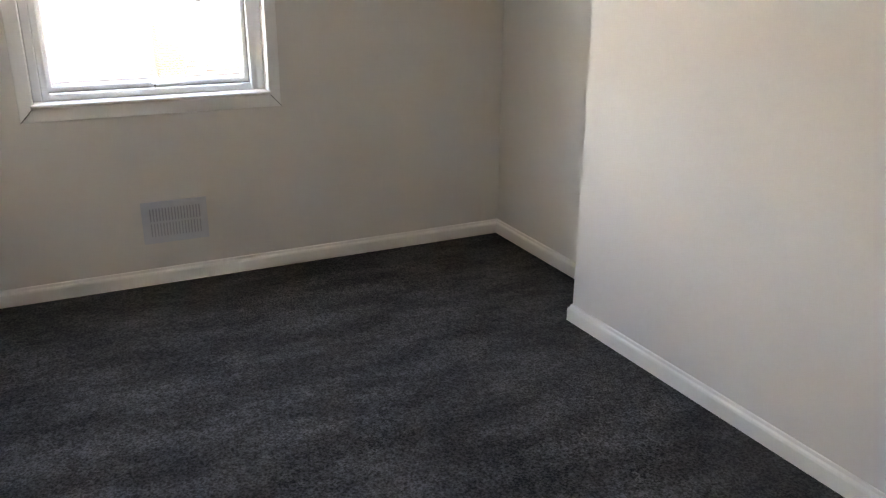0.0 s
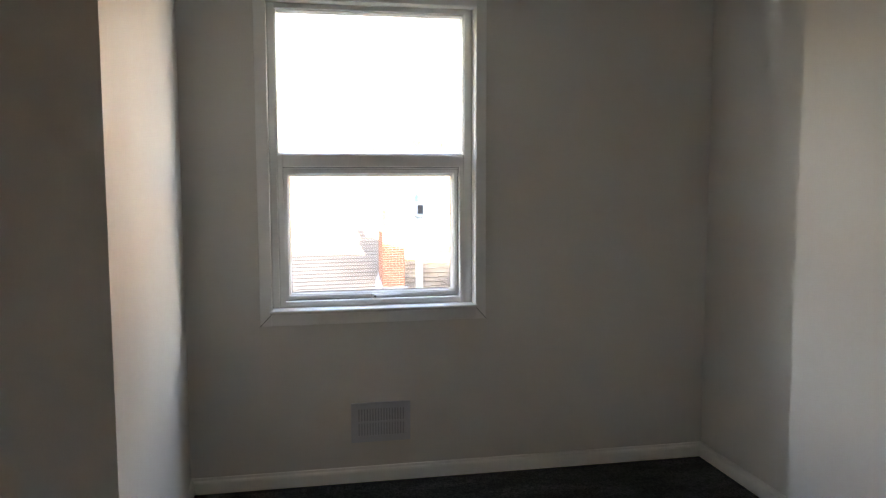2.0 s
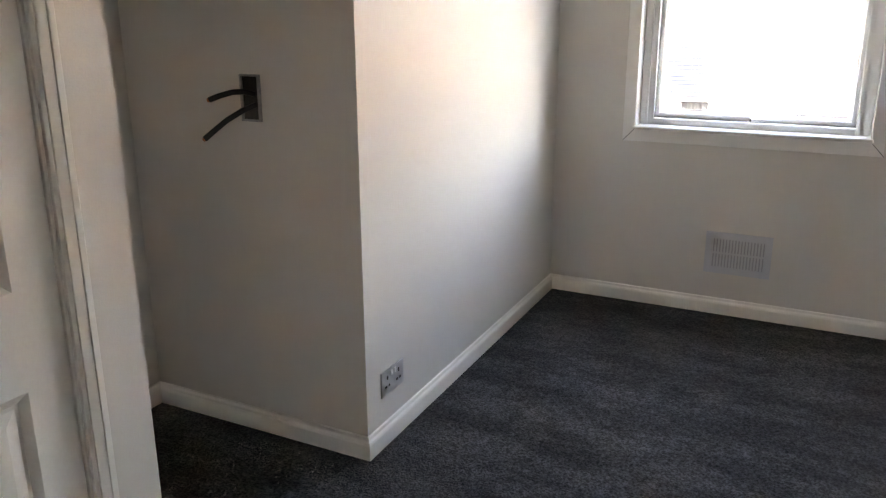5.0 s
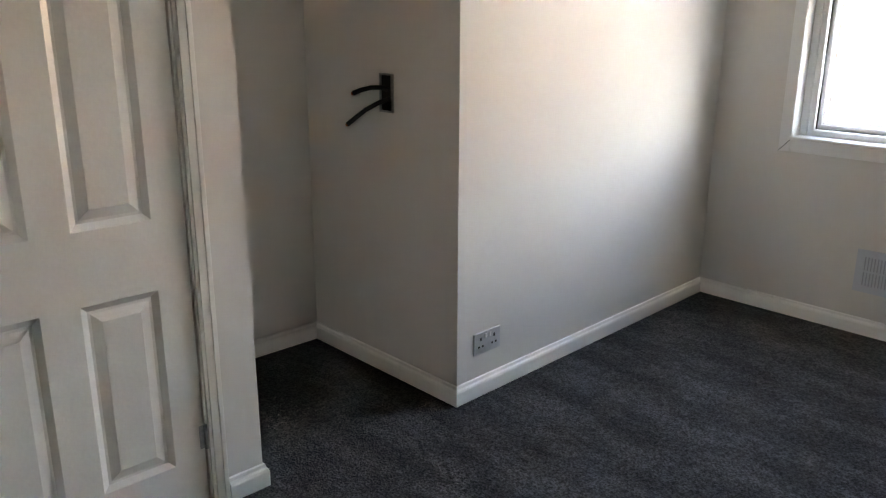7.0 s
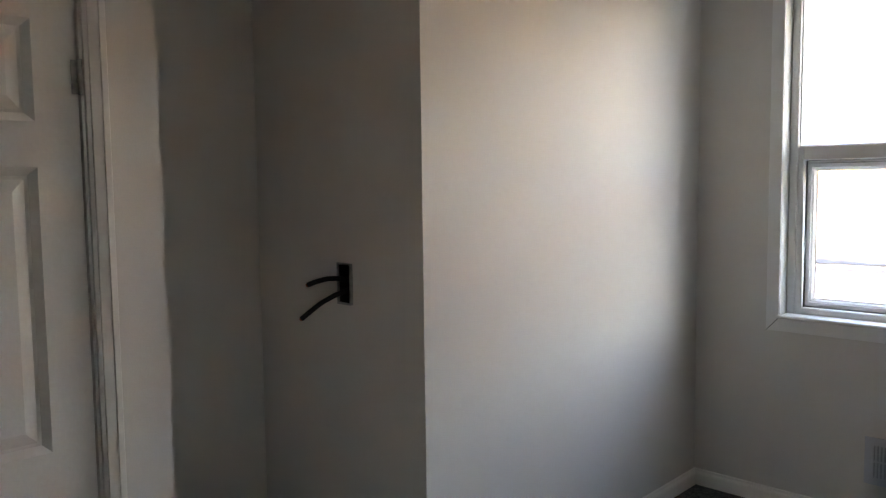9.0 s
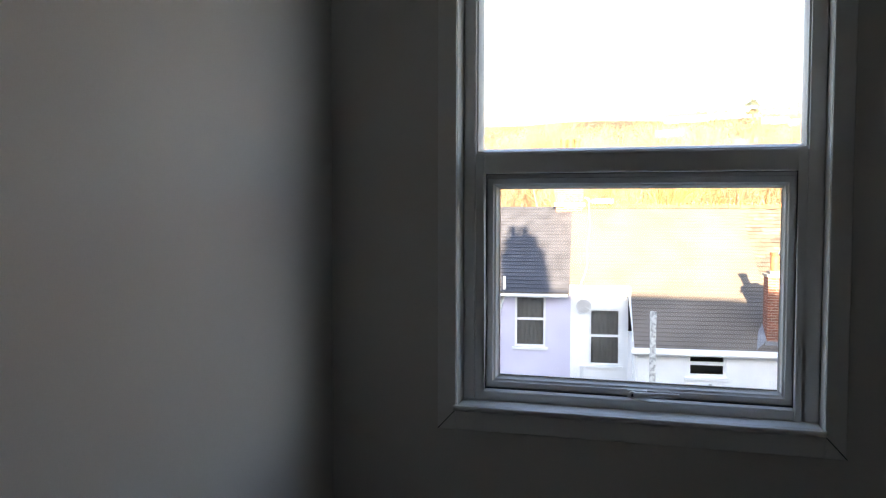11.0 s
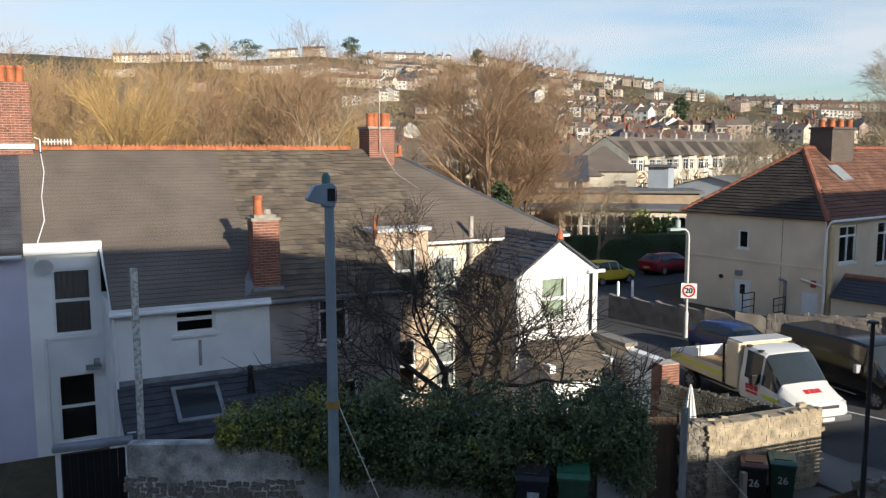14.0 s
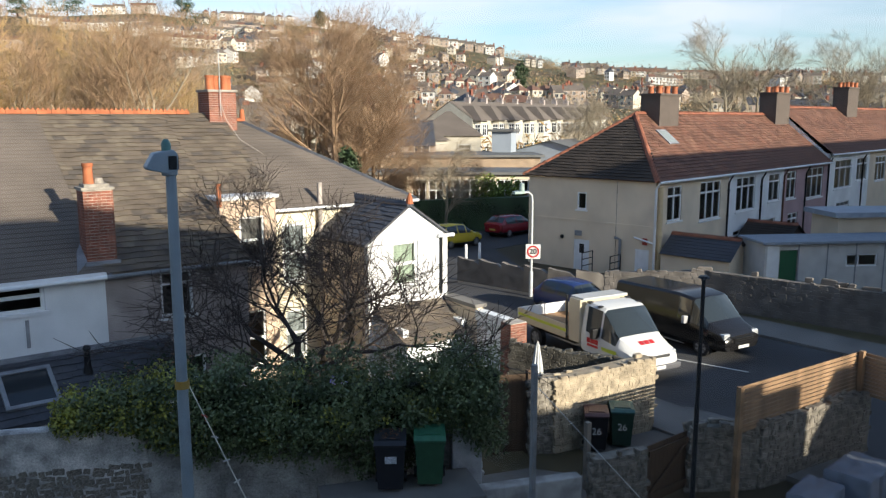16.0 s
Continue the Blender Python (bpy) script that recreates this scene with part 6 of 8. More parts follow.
def build_bay_terrace():
    """The long terrace with two-storey bays in the valley."""
    root = None
    p0, p1 = Vector((*polar(34.2, 118), 0)), Vector((147.0, 137.0, 0))
    d = (p1 - p0).normalized()
    turn = math.degrees(math.atan2(d.y, d.x))
    # the fronts look towards the near side
    n, w = 10, 5.4
    proto = []
    for k, wm in enumerate((RENDERCG, mat("pale_cream_render", (0.56, 0.52, 0.45), 0.85, var=0.1, scale=0.9), mat("buff_render", (0.44, 0.37, 0.29), 0.85, var=0.12, scale=0.9))):
        h = thing("bay_house", "small terraced house with a two-storey bay and slate roof", "house", pose(0, -400 - 30 * k, -50), group="bay terrace")
        b = Build()
        b.box(-w / 2, w / 2, 0, 8, -3, 6.2)
        b.prism([(0, 6.2), (8, 6.2), (4, 8.7)], -w / 2, w / 2, 0, Matrix(((0, 1, 0, 0), (1, 0, 0, 0), (0, 0, 1, 0), (0, 0, 0, 1))))
        b.make("wall", wm, h)
        b = Build()
        b.quad([(-w / 2, -0.3, 6.1), (w / 2, -0.3, 6.1), (w / 2, 4, 8.85), (-w / 2, 4, 8.85)])
        b.quad([(-w / 2, 4, 8.85), (w / 2, 4, 8.85), (w / 2, 8.3, 6.1), (-w / 2, 8.3, 6.1)])
        b.quad([(-2.7, -1.5, 6.0), (0.9, -1.5, 6.0), (-0.9, 1.0, 8.2)])
        b.quad([(-2.7, -1.5, 6.0), (-0.9, 1.0, 8.2), (-0.9, 3.4, 8.2), (-2.7, 0.6, 6.0)])
        b.quad([(0.9, -1.5, 6.0), (0.9, 0.6, 6.0), (-0.9, 3.4, 8.2), (-0.9, 1.0, 8.2)])
        b.make("roof", SLATEA, h)
        bay = [(-2.3, 0), (-1.9, -1.0), (-0.2, -1.0), (0.2, 0)]
        b, g = Build(), Build()
        for (xa, ya), (xb, yb) in zip(bay, bay[1:]):
            a, c = Vector((xa, ya, 0)), Vector((xb, yb, 0))
            e = (c - a)
            nrm = Vector((e.y, -e.x, 0)).normalized()
            b.quad([a + Vector((0, 0, -3)), c + Vector((0, 0, -3)), c + Vector((0, 0, 6.05)), a + Vector((0, 0, 6.05))])
            for z in (0.8, 3.9):
                for s0, s1 in ((0.18, 0.47), (0.53, 0.82)):
                    for z0, z1 in ((z, z + 1.0), (z + 1.1, z + 1.5)):
                        g.quad([a + e * s0 + nrm * 0.02 + Vector((0, 0, z0)), a + e * s1 + nrm * 0.02 + Vector((0, 0, z0)), a + e * s1 + nrm * 0.02 + Vector((0, 0, z1)), a + e * s0 + nrm * 0.02 + Vector((0, 0, z1))])
        b.make("bay", wm, h)
        f = Build()
        for (xa, ya), (xb, yb) in zip(bay, bay[1:]):
            a, c = Vector((xa, ya, 0)), Vector((xb, yb, 0))
            e = (c - a)
            nrm = Vector((e.y, -e.x, 0)).normalized() * 0.012
            for z in (0.7, 3.8):
                f.quad([a + e * 0.08 + nrm + Vector((0, 0, z)), a + e * 0.92 + nrm + Vector((0, 0, z)), a + e * 0.92 + nrm + Vector((0, 0, z + 1.7)), a + e * 0.08 + nrm + Vector((0, 0, z + 1.7))])
        f.make("window_frame", FRAMEW, h)
        for x0, x1, z0, z1 in ((0.9, 1.9, 3.9, 5.4), (0.9, 1.9, 0.0, 2.1)):
            g.box(x0, x1, -0.03, -0.001, z0, z1)
        g.make("pane", TOWN_MATS[5], h)
        b = Build()
        b.box(w / 2 - 0.3, w / 2 + 0.3, 3.6, 4.5, 8.0, 9.5)
        b.box(w / 2 - 0.25, w / 2 - 0.05, 3.8, 4.0, 9.6, 10.0)
        b.box(w / 2 + 0.0, w / 2 + 0.2, 4.1, 4.3, 9.6, 10.0)
        b.make("chimney", RENDERG, h)
        proto.append(h)
    rnd = random.Random(5)
    order = [0, 0, 1, 0, 1, 1, 2, 2, 0, 1, 2, 0, 1, 0, 0, 1, 2, 1, 0, 1, 0, 2, 1, 0]
    for i in range(n):
        p = p0 + d * (w * (i + 0.5))
        z = ground_z(p.x, p.y) + 0.4 + 0.8 * (1 - i / n)
        m = pose(p.x, p.y, z, 0, 0, turn)
        k = order[i % 24]
        if proto[k].get("used"):
            copy_thing(proto[k], m)
        else:
            proto[k]["used"] = 1
            proto[k].matrix_basis = m
    for h in proto:
        if "used" in h:
            del h["used"]


build_bay_terrace()


def build_low_buildings():
    # flat-roofed school-like blocks and a grey hall this side of the bay terrace
    def block(az, d, turn, w, dep, h, wall, roof, label, z=None, over=0.35, glazed=False, pitch=0.0, hip=0.0, wins=()):
        x, y = polar(az, d)
        r = thing("low_building", label, "building", pose(x, y, G if z is None else z, 0, 0, turn))
        ops = list(wins)
        if glazed:
            n = int(w / 1.5)
            ops = [(-w / 2 + 0.3 + i * (w - 0.6) / n + 0.1, -w / 2 + 0.3 + (i + 1) * (w - 0.6) / n - 0.1, 0.9, h - 0.4) for i in range(n)]
        b = Build()
        b.holes(-w / 2, w / 2, -1, h, 0, 0.25, ops)
        b.box(-w / 2, w / 2, dep - 0.25, dep, -1, h)
        b.box(-w / 2, -w / 2 + 0.25, 0.25, dep - 0.25, -1, h)
        b.box(w / 2 - 0.25, w / 2, 0.25, dep - 0.25, -1, h)
        if pitch and not hip:
            b.prism([(-w / 2, h), (w / 2, h), (0, h + pitch - 0.05)], 0.0, 0.25)
        b.make("wall", wall, r)
        for o in ops:
            window_unit(r, *o, 0.0, bars_u=(0.5,), bars_z=(0.6,), sill=False, fw=0.09)
        b = Build()
        if hip:
            e = [(-w / 2 - over, -over, h - 0.1), (w / 2 + over, -over, h - 0.1), (w / 2 + over, dep + over, h - 0.1), (-w / 2 - over, dep + over, h - 0.1)]
            r0, r1 = (-w / 2 + hip, dep / 2, h + pitch), (w / 2 - hip, dep / 2, h + pitch)
            for q in ([e[0], e[1], r1, r0], [e[1], e[2], r1], [e[2], e[3], r0, r1], [e[3], e[0], r0]):
                b.quad(q)
        elif pitch:
            for s in (-1, 1):
                b.quad([(s * (w / 2 + over), -over, h - 0.1), (0, -over, h + pitch), (0, dep + over, h + pitch), (s * (w / 2 + over), dep + over, h - 0.1)])
        else:
            b.box(-w / 2 - over, w / 2 + over, -over, dep + over, h, h + 0.22)
        b.make("roof", roof, r)

    GREYR = mat("grey_sheet_roof", (0.14, 0.14, 0.135), 0.7, var=0.15, scale=0.6)
    BLUEG = mat("blue_grey_cladding", (0.33, 0.37, 0.42), 0.7, var=0.08, scale=0.8)
    BUFF = mat("buff_brick", (0.36, 0.27, 0.19), 0.9, var=0.15, scale=2)
    block(39.6, 83, -58, 11, 18, 4.5, BLUEG, GREYR, "blue-grey clad hall with a shallow pitched roof", pitch=1.5)
    block(36.2, 82, -50, 2.0, 2.4, 6.9, BLUEG, GREYR, "tall blue-grey tower block beside the hall")
    block(34.6, 67, -34, 12, 6, 3.6, RENDERC, GREYR, "low flat-roofed building with tall white windows", glazed=True)
    block(33.0, 76, -30, 16, 8, 4.6, BUFF, GREYR, "low buff brick flat-roofed building")
    block(30.2, 70, -28, 9, 6, 3.4, BUFF, GREYR, "low buff brick flat-roofed building")
    block(28.4, 92, -22, 13, 8, 5.8, RENDERCG, SLATEA, "cream two-storey house with a hipped grey roof", pitch=2.6, hip=3.6, wins=[(-5.0, -3.6, 3.4, 4.7), (-0.8, 0.6, 3.4, 4.7), (3.6, 5.0, 3.4, 4.7)])
    block(32.4, 98, -34, 8, 8, 6.2, RENDERCG, SLATEA, "cream two-storey house with a hipped grey roof", pitch=2.9, hip=3.7, wins=[(-2.9, -1.3, 3.7, 5.1), (1.3, 2.9, 3.7, 5.1)])
    block(28.0, 62, -26, 2.4, 2.4, 2.4, mat("rust_red_boards", (0.30, 0.09, 0.045), 0.85, var=0.2), GREYR, "small rust-red boarded shed")
    block(17.6, 78, -12, 9, 7, 6.4, RENDERW, GREYR, "white flat-roofed house beyond the terrace")
    block(21.0, 72, -20, 8, 7, 5.0, RENDERC, SLATEA, "cream house with a slate roof beyond the terrace", pitch=2.6)


build_low_buildings()


# ---- outside: yards between the houses ----
def yard(x, y, z):
    """The near yard's own scale, set out from the window."""
    return (-0.165 + 0.84 * (x + 0.165), -0.03 + 0.84 * (y + 0.03), 1.39 + 0.84 * (z - 1.39))


def build_hedge():
    rnd = random.Random(17)
    line = [(1.7, 19.1, -5.55), (2.8, 18.75, -5.3), (4.2, 18.15, -5.0), (6.4, 17.1, -4.95), (8.2, 16.5, -5.0), (9.6, 16.05, -4.95), (10.6, 15.65, -4.8), (11.1, 15.35, -4.85)]
    line = [yard(*q) for q in line]
    b = Build()
    for i in range(len(line) - 1):
        a, c = Vector(line[i]), Vector(line[i + 1])
        L = (c - a).length
        n = int(L * 165)
        side = Vector((c.y - a.y, a.x - c.x, 0)).normalized()
        if side.y > 0:
            side = -side
        for _ in range(n):
            t = rnd.random()
            top = a.lerp(c, t)
            s = rnd.random() * 1.15 - 0.15
            ends = min(1.0, 0.14 + (top.x - 1.4) * 0.24)
            drop = max(0.0, s) * (1.75 + 0.3 * math.sin(top.x * 2.1)) * ends
            bulge = 0.2 + 0.75 * math.sin(min(1.0, max(0.0, s) * 1.2) * math.pi * 0.8) * ends
            if s < 0:
                p = top + side * rnd.uniform(-0.9, 0.45)
            else:
                p = top + side * bulge * rnd.uniform(0.7, 1.1)
            p.z += 0.40 + 0.09 * math.sin(top.x * 3.3) * ends - drop + rnd.uniform(-0.12, 0.14)
            if s > 0.8 and rnd.random() < 0.4:
                continue
            y = 1 if (top.x < 1.9 and rnd.random() < 0.6) or (top.x < 3.5 and rnd.random() < 0.22) or rnd.random() < 0.02 else 0
            leaf_cloud(b, rnd, p, (0.24, 0.24, 0.2), 38, 0.046, y, 0.9)
    # dark boxes under the leaves stand in for the shade inside
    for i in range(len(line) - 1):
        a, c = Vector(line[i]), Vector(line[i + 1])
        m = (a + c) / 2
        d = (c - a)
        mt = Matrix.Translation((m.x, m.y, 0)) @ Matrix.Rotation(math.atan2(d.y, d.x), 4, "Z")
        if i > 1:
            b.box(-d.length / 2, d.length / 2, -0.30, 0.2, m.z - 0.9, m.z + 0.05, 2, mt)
    ob = b.make("ivy_hedge", [LEAF, LEAFY, mat("ivy_inner_shade", (0.02, 0.028, 0.014), 0.95, var=0.3)])
    tagged(ob, "thick dark green ivy spilling over the garden wall", "hedge")
    b = Build()
    for _ in range(46):
        leaf_cloud(b, rnd, (rnd.uniform(-1.1, 1.1), rnd.uniform(-0.5, 0.5), rnd.uniform(0.2, 2.0)), (0.4, 0.35, 0.35), 34, 0.06, rnd.choice((0, 0, 1)))
    p = TM @ Vector((4.3, -1.4, 0))
    tagged(b.make("garden_shrub", [LEAFD, TWIG], None, pose(p.x, p.y, G + 0.3)), "dark twiggy shrub growing against the slate lean-to", "shrub")


build_hedge()


def rock_meshes():
    out = []
    for k in range(6):
        rnd = random.Random(100 + k)
        bm = bmesh.new()
        bmesh.ops.create_cube(bm, size=1.0)
        for v in bm.verts:
            v.co += Vector((rnd.uniform(-0.10, 0.06) * (1 if v.co.x > 0 else -1), rnd.uniform(-0.15, 0.03), rnd.uniform(-0.12, 0.06) * (1 if v.co.z > 0 else -1)))
        bmesh.ops.bevel(bm, geom=list(bm.edges), offset=0.09, segments=1, affect="EDGES")
        me = bpy.data.meshes.new("stone")
        bm.to_mesh(me)
        bm.free()
        me.materials.append(STONE)
        out.append(me)
    return out


ROCKS = rock_meshes()


def stone_wall(name, label, p0, p1, top0, top1, thick=0.42, seed=1, base=G, size=0.16, coping=None, joined=False, mt=None):
    """A rubble wall: a mortar core with single stones bedded in both faces."""
    rnd = random.Random(seed)
    a, c = Vector((*p0, 0)), Vector((*p1, 0))
    d = c - a
    L = d.length
    m = Matrix.Translation((a.x, a.y, 0)) @ Matrix.Rotation(math.atan2(d.y, d.x), 4, "Z")
    root = thing(name, label, "wall", m)
    b = Build()
    h = thick / 2 - 0.05
    k = [(0, -h, base), (L, -h, base), (L, h, base), (0, h, base), (0, -h, top0 - 0.04), (L, -h, top1 - 0.04), (L, h, top1 - 0.04), (0, h, top0 - 0.04)]
    for f in ((0, 1, 5, 4), (1, 2, 6, 5), (2, 3, 7, 6), (3, 0, 4, 7), (4, 5, 6, 7)):
        b.quad([k[i] for i in f])
    b.make("core", STONEJ if mt is None else mt, root)
    place = []
    for side in (-1, 1):
        z = base
        size = size if side < 0 else size * 1.6
        while z < max(top0, top1) - 0.06:
            ch = size * rnd.uniform(0.5, 0.8)
            x = -rnd.random() * 0.1
            while x < L:
                w = size * rnd.uniform(0.45, 1.9)
                cx = x + w / 2
                lim = top0 + (top1 - top0) * min(1, max(0, cx / L)) + rnd.uniform(-0.03, 0.06)
                if z + ch * 0.7 < lim and cx < L:
                    place.append((cx, side * (thick / 2 - rnd.uniform(*((0.110, 0.128) if mt is None else (0.119, 0.131)))), z + ch / 2 + rnd.uniform(-0.25, 0.25) * ch, w * rnd.uniform(0.8, 1.05), 0.15, ch * rnd.uniform(0.7, 1.35), rnd.uniform(-14, 14), rnd.randrange(6), 0 if side < 0 else 180))
                x += w
            z += ch
    if coping:
        x = 0
        while x < L:
            w = rnd.uniform(0.35, 0.55)
            place.append((x + w / 2, 0, top0 + (top1 - top0) * x / L + 0.03, w * 0.95, thick * 1.05, 0.13, rnd.uniform(-3, 3), rnd.randrange(6), 0))
            x += w
    if joined:
        b = Build()
        for x, y, z, sx, sy, sz, r, i, q in place:
            mm = pose(x, y, z, 0, r, q) @ Matrix.Diagonal((sx, sy, sz, 1))
            o = len(b.v)
            b.v += [tuple(mm @ v.co) for v in ROCKS[i].vertices]
            b.f += [tuple(o + j for j in f.vertices) for f in ROCKS[i].polygons]
            b.m += [0] * len(ROCKS[i].polygons)
        ob = b.make("stones", STONE if mt is None else mt, root)
        ob["kind"] = "stuff"
    else:
        for x, y, z, sx, sy, sz, r, i, q in place[:300]:
            ob = new("stone", ROCKS[i])
            ob.parent = root
            ob.matrix_basis = pose(x, y, z, 0, r, q) @ Matrix.Diagonal((sx, sy, sz, 1))
    return root


# dark tone replaces the shade that the sun leaves off the road wall
STONESHADE = mat("shaded_dark_stone", (0.075, 0.070, 0.058), 0.95, var=0.5, scale=3, fine=30, bump=0.6)
stone_wall("stone_wall", "old grey rubble garden wall with pale coping stones", yard(-0.45, 19.75, 0)[:2], yard(3.4, 18.35, 0)[:2], -4.33, -4.33, seed=2, coping=True, mt=STONEP)
stone_wall("stone_wall", "old rubble wall half hidden by ivy", yard(3.4, 18.35, 0)[:2], yard(10.6, 15.45, 0)[:2], -4.4, -4.25, thick=0.34, seed=3, joined=True, mt=STONEQ)
stone_wall("stone_wall", "rubble stone wall between yard and lane", (11.75, 14.95), (12.35, 14.75), -4.95, -4.9, seed=4, joined=True)
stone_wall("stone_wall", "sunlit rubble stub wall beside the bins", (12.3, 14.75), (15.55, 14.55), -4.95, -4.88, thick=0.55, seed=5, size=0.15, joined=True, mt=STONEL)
stone_wall("stone_wall", "rubble wall along the road with a rough top, shade in its dark colour", (13.6, 18.1), (15.7, 14.9), -5.05, -5.2, seed=6, size=0.13, joined=True, mt=STONESHADE)
stone_wall("stone_wall", "dark rubble pier beside the brown gate", (10.9, 11.75), (12.05, 11.35), -5.6, -5.5, seed=7, joined=True)
stone_wall("stone_wall", "dark rubble wall under the slatted fence", (13.55, 11.45), (14.95, 10.75), -5.35, -5.3, seed=8, joined=True)
stone_wall("stone_wall", "rubble wall below the slatted fence", (14.95, 10.72), (19.0, 10.62), -5.3, -5.3, seed=9, joined=True)
stone_wall("stone_wall", "tall weathered block wall along the far pavement", (28.3, 23.2), (31.6, 12.0), -5.25, -5.2, thick=0.5, seed=10, size=0.26, joined=True, mt=BLOCK)
stone_wall("stone_wall", "tall weathered block wall along the far pavement", (25.4, 26.6), (28.3, 23.2), -5.55, -5.25, thick=0.4, seed=11, size=0.26, joined=True, mt=BLOCK)


def stepped_wall():
    root = thing("garden_wall", "grey rendered garden wall with a stepped wavy top", "wall")
    pts = [(22.2, 34.0), (22.6, 32.6), (22.95, 31.2), (23.3, 29.9), (23.7, 28.6), (24.3, 27.4), (25.4, 26.6)]
    for i, (p, q) in enumerate(zip(pts, pts[1:])):
        d = Vector((q[0] - p[0], q[1] - p[1], 0))
        m = Matrix.Translation((p[0], p[1], 0)) @ Matrix.Rotation(math.atan2(d.y, d.x), 4, "Z")
        b = Build()
        h = -5.75 + 0.03 * i
        b.prism([(0, G), (d.length, G), (d.length, h - 0.18), (d.length * 0.75, h - 0.02), (d.length * 0.5, h), (d.length * 0.25, h + 0.02), (0, h + 0.1)], -0.12, 0.12, 0, m)
        b.make("panel", BLOCK, root)


stepped_wall()


def low_walls():
    r = thing("low_yard_wall", "low pale rendered yard wall", "wall")
    b = Build()
    m = Matrix.Translation((8.15, 12.54, 0)) @ Matrix.Rotation(math.atan2(-1.15, 4.0), 4, "Z")
    b.box(0, 2.6, -0.15, 0.15, G, -5.95, 0, m)
    b.make("wall", mat("pale_old_render", (0.34, 0.33, 0.31), 0.9, var=0.3, scale=3), r, bevel=0.03)
    b = Build()
    b.box(0, 0.62, -0.15, 0.15, G, -4.62, 0, Matrix.Translation((8.22, 13.0, 0)) @ Matrix.Rotation(-0.38, 4, "Z"))
    r2 = thing("low_yard_wall", "pale rendered foot of the ivy wall", "wall")
    b.make("wall", mat("whitewashed_render", (0.42, 0.42, 0.42), 0.9, var=0.25, scale=3), r2, bevel=0.02)
    b = Build()
    b.box(0, 3.0, -0.85, 0.42, G, -5.55, 0, Matrix.Translation((5.35, 13.05, 0)) @ Matrix.Rotation(math.atan2(-1.15, 4.0), 4, "Z"))
    tagged(b.make("yard_step", PAVING, bevel=0.03), "raised concrete step along the ivy wall", "paving", kind="structure")
    # yard floor slabs
    strip("yard_paving", "worn grey concrete yard floor", PAVING, [(3.5, 9.0), (8.0, 14.9), (11.2, 14.2)], [(9.5, 7.5), (11.6, 11.4), (13.4, 11.6)], G + 0.02, 0.1, "paving")
    strip("lane_paving", "sunlit concrete lane beside the stub wall", PAVING, [(13.0, 14.4), (15.6, 14.2), (17.6, 15.0)], [(13.6, 11.6), (15.2, 11.1), (18.6, 10.9)], G + 0.06, 0.15, "paving")


low_walls()


def planks(root, p0, p1, z0, z1, n, mt, axis="v", thick=0.02, gap=0.01, name="board"):
    """Boards of one mesh side by side along a line, upright or lying."""
    a, c = Vector((*p0, 0)), Vector((*p1, 0))
    d = c - a
    L = d.length
    ang = math.degrees(math.atan2(d.y, d.x))
    b = Build()
    if axis == "v":
        w = L / n - gap
        b.box(-w / 2, w / 2, -thick / 2, thick / 2, 0, z1 - z0)
    else:
        w = (z1 - z0) / n - gap
        b.box(0, L, -thick / 2, thick / 2, 0, w)
    first = None
    for i in range(n):
        if axis == "v":
            p = a + d * ((i + 0.5) / n)
            m = pose(p.x, p.y, z0, 0, 0, ang)
        else:
            m = pose(a.x, a.y, z0 + (z1 - z0) * i / n, 0, 0, ang)
        if first is None:
            first = b.make(name, mt, root, m, bevel=0.003)
        else:
            ob = new(name, first.data)
            ob.parent = root
            ob.matrix_basis = m
    return first


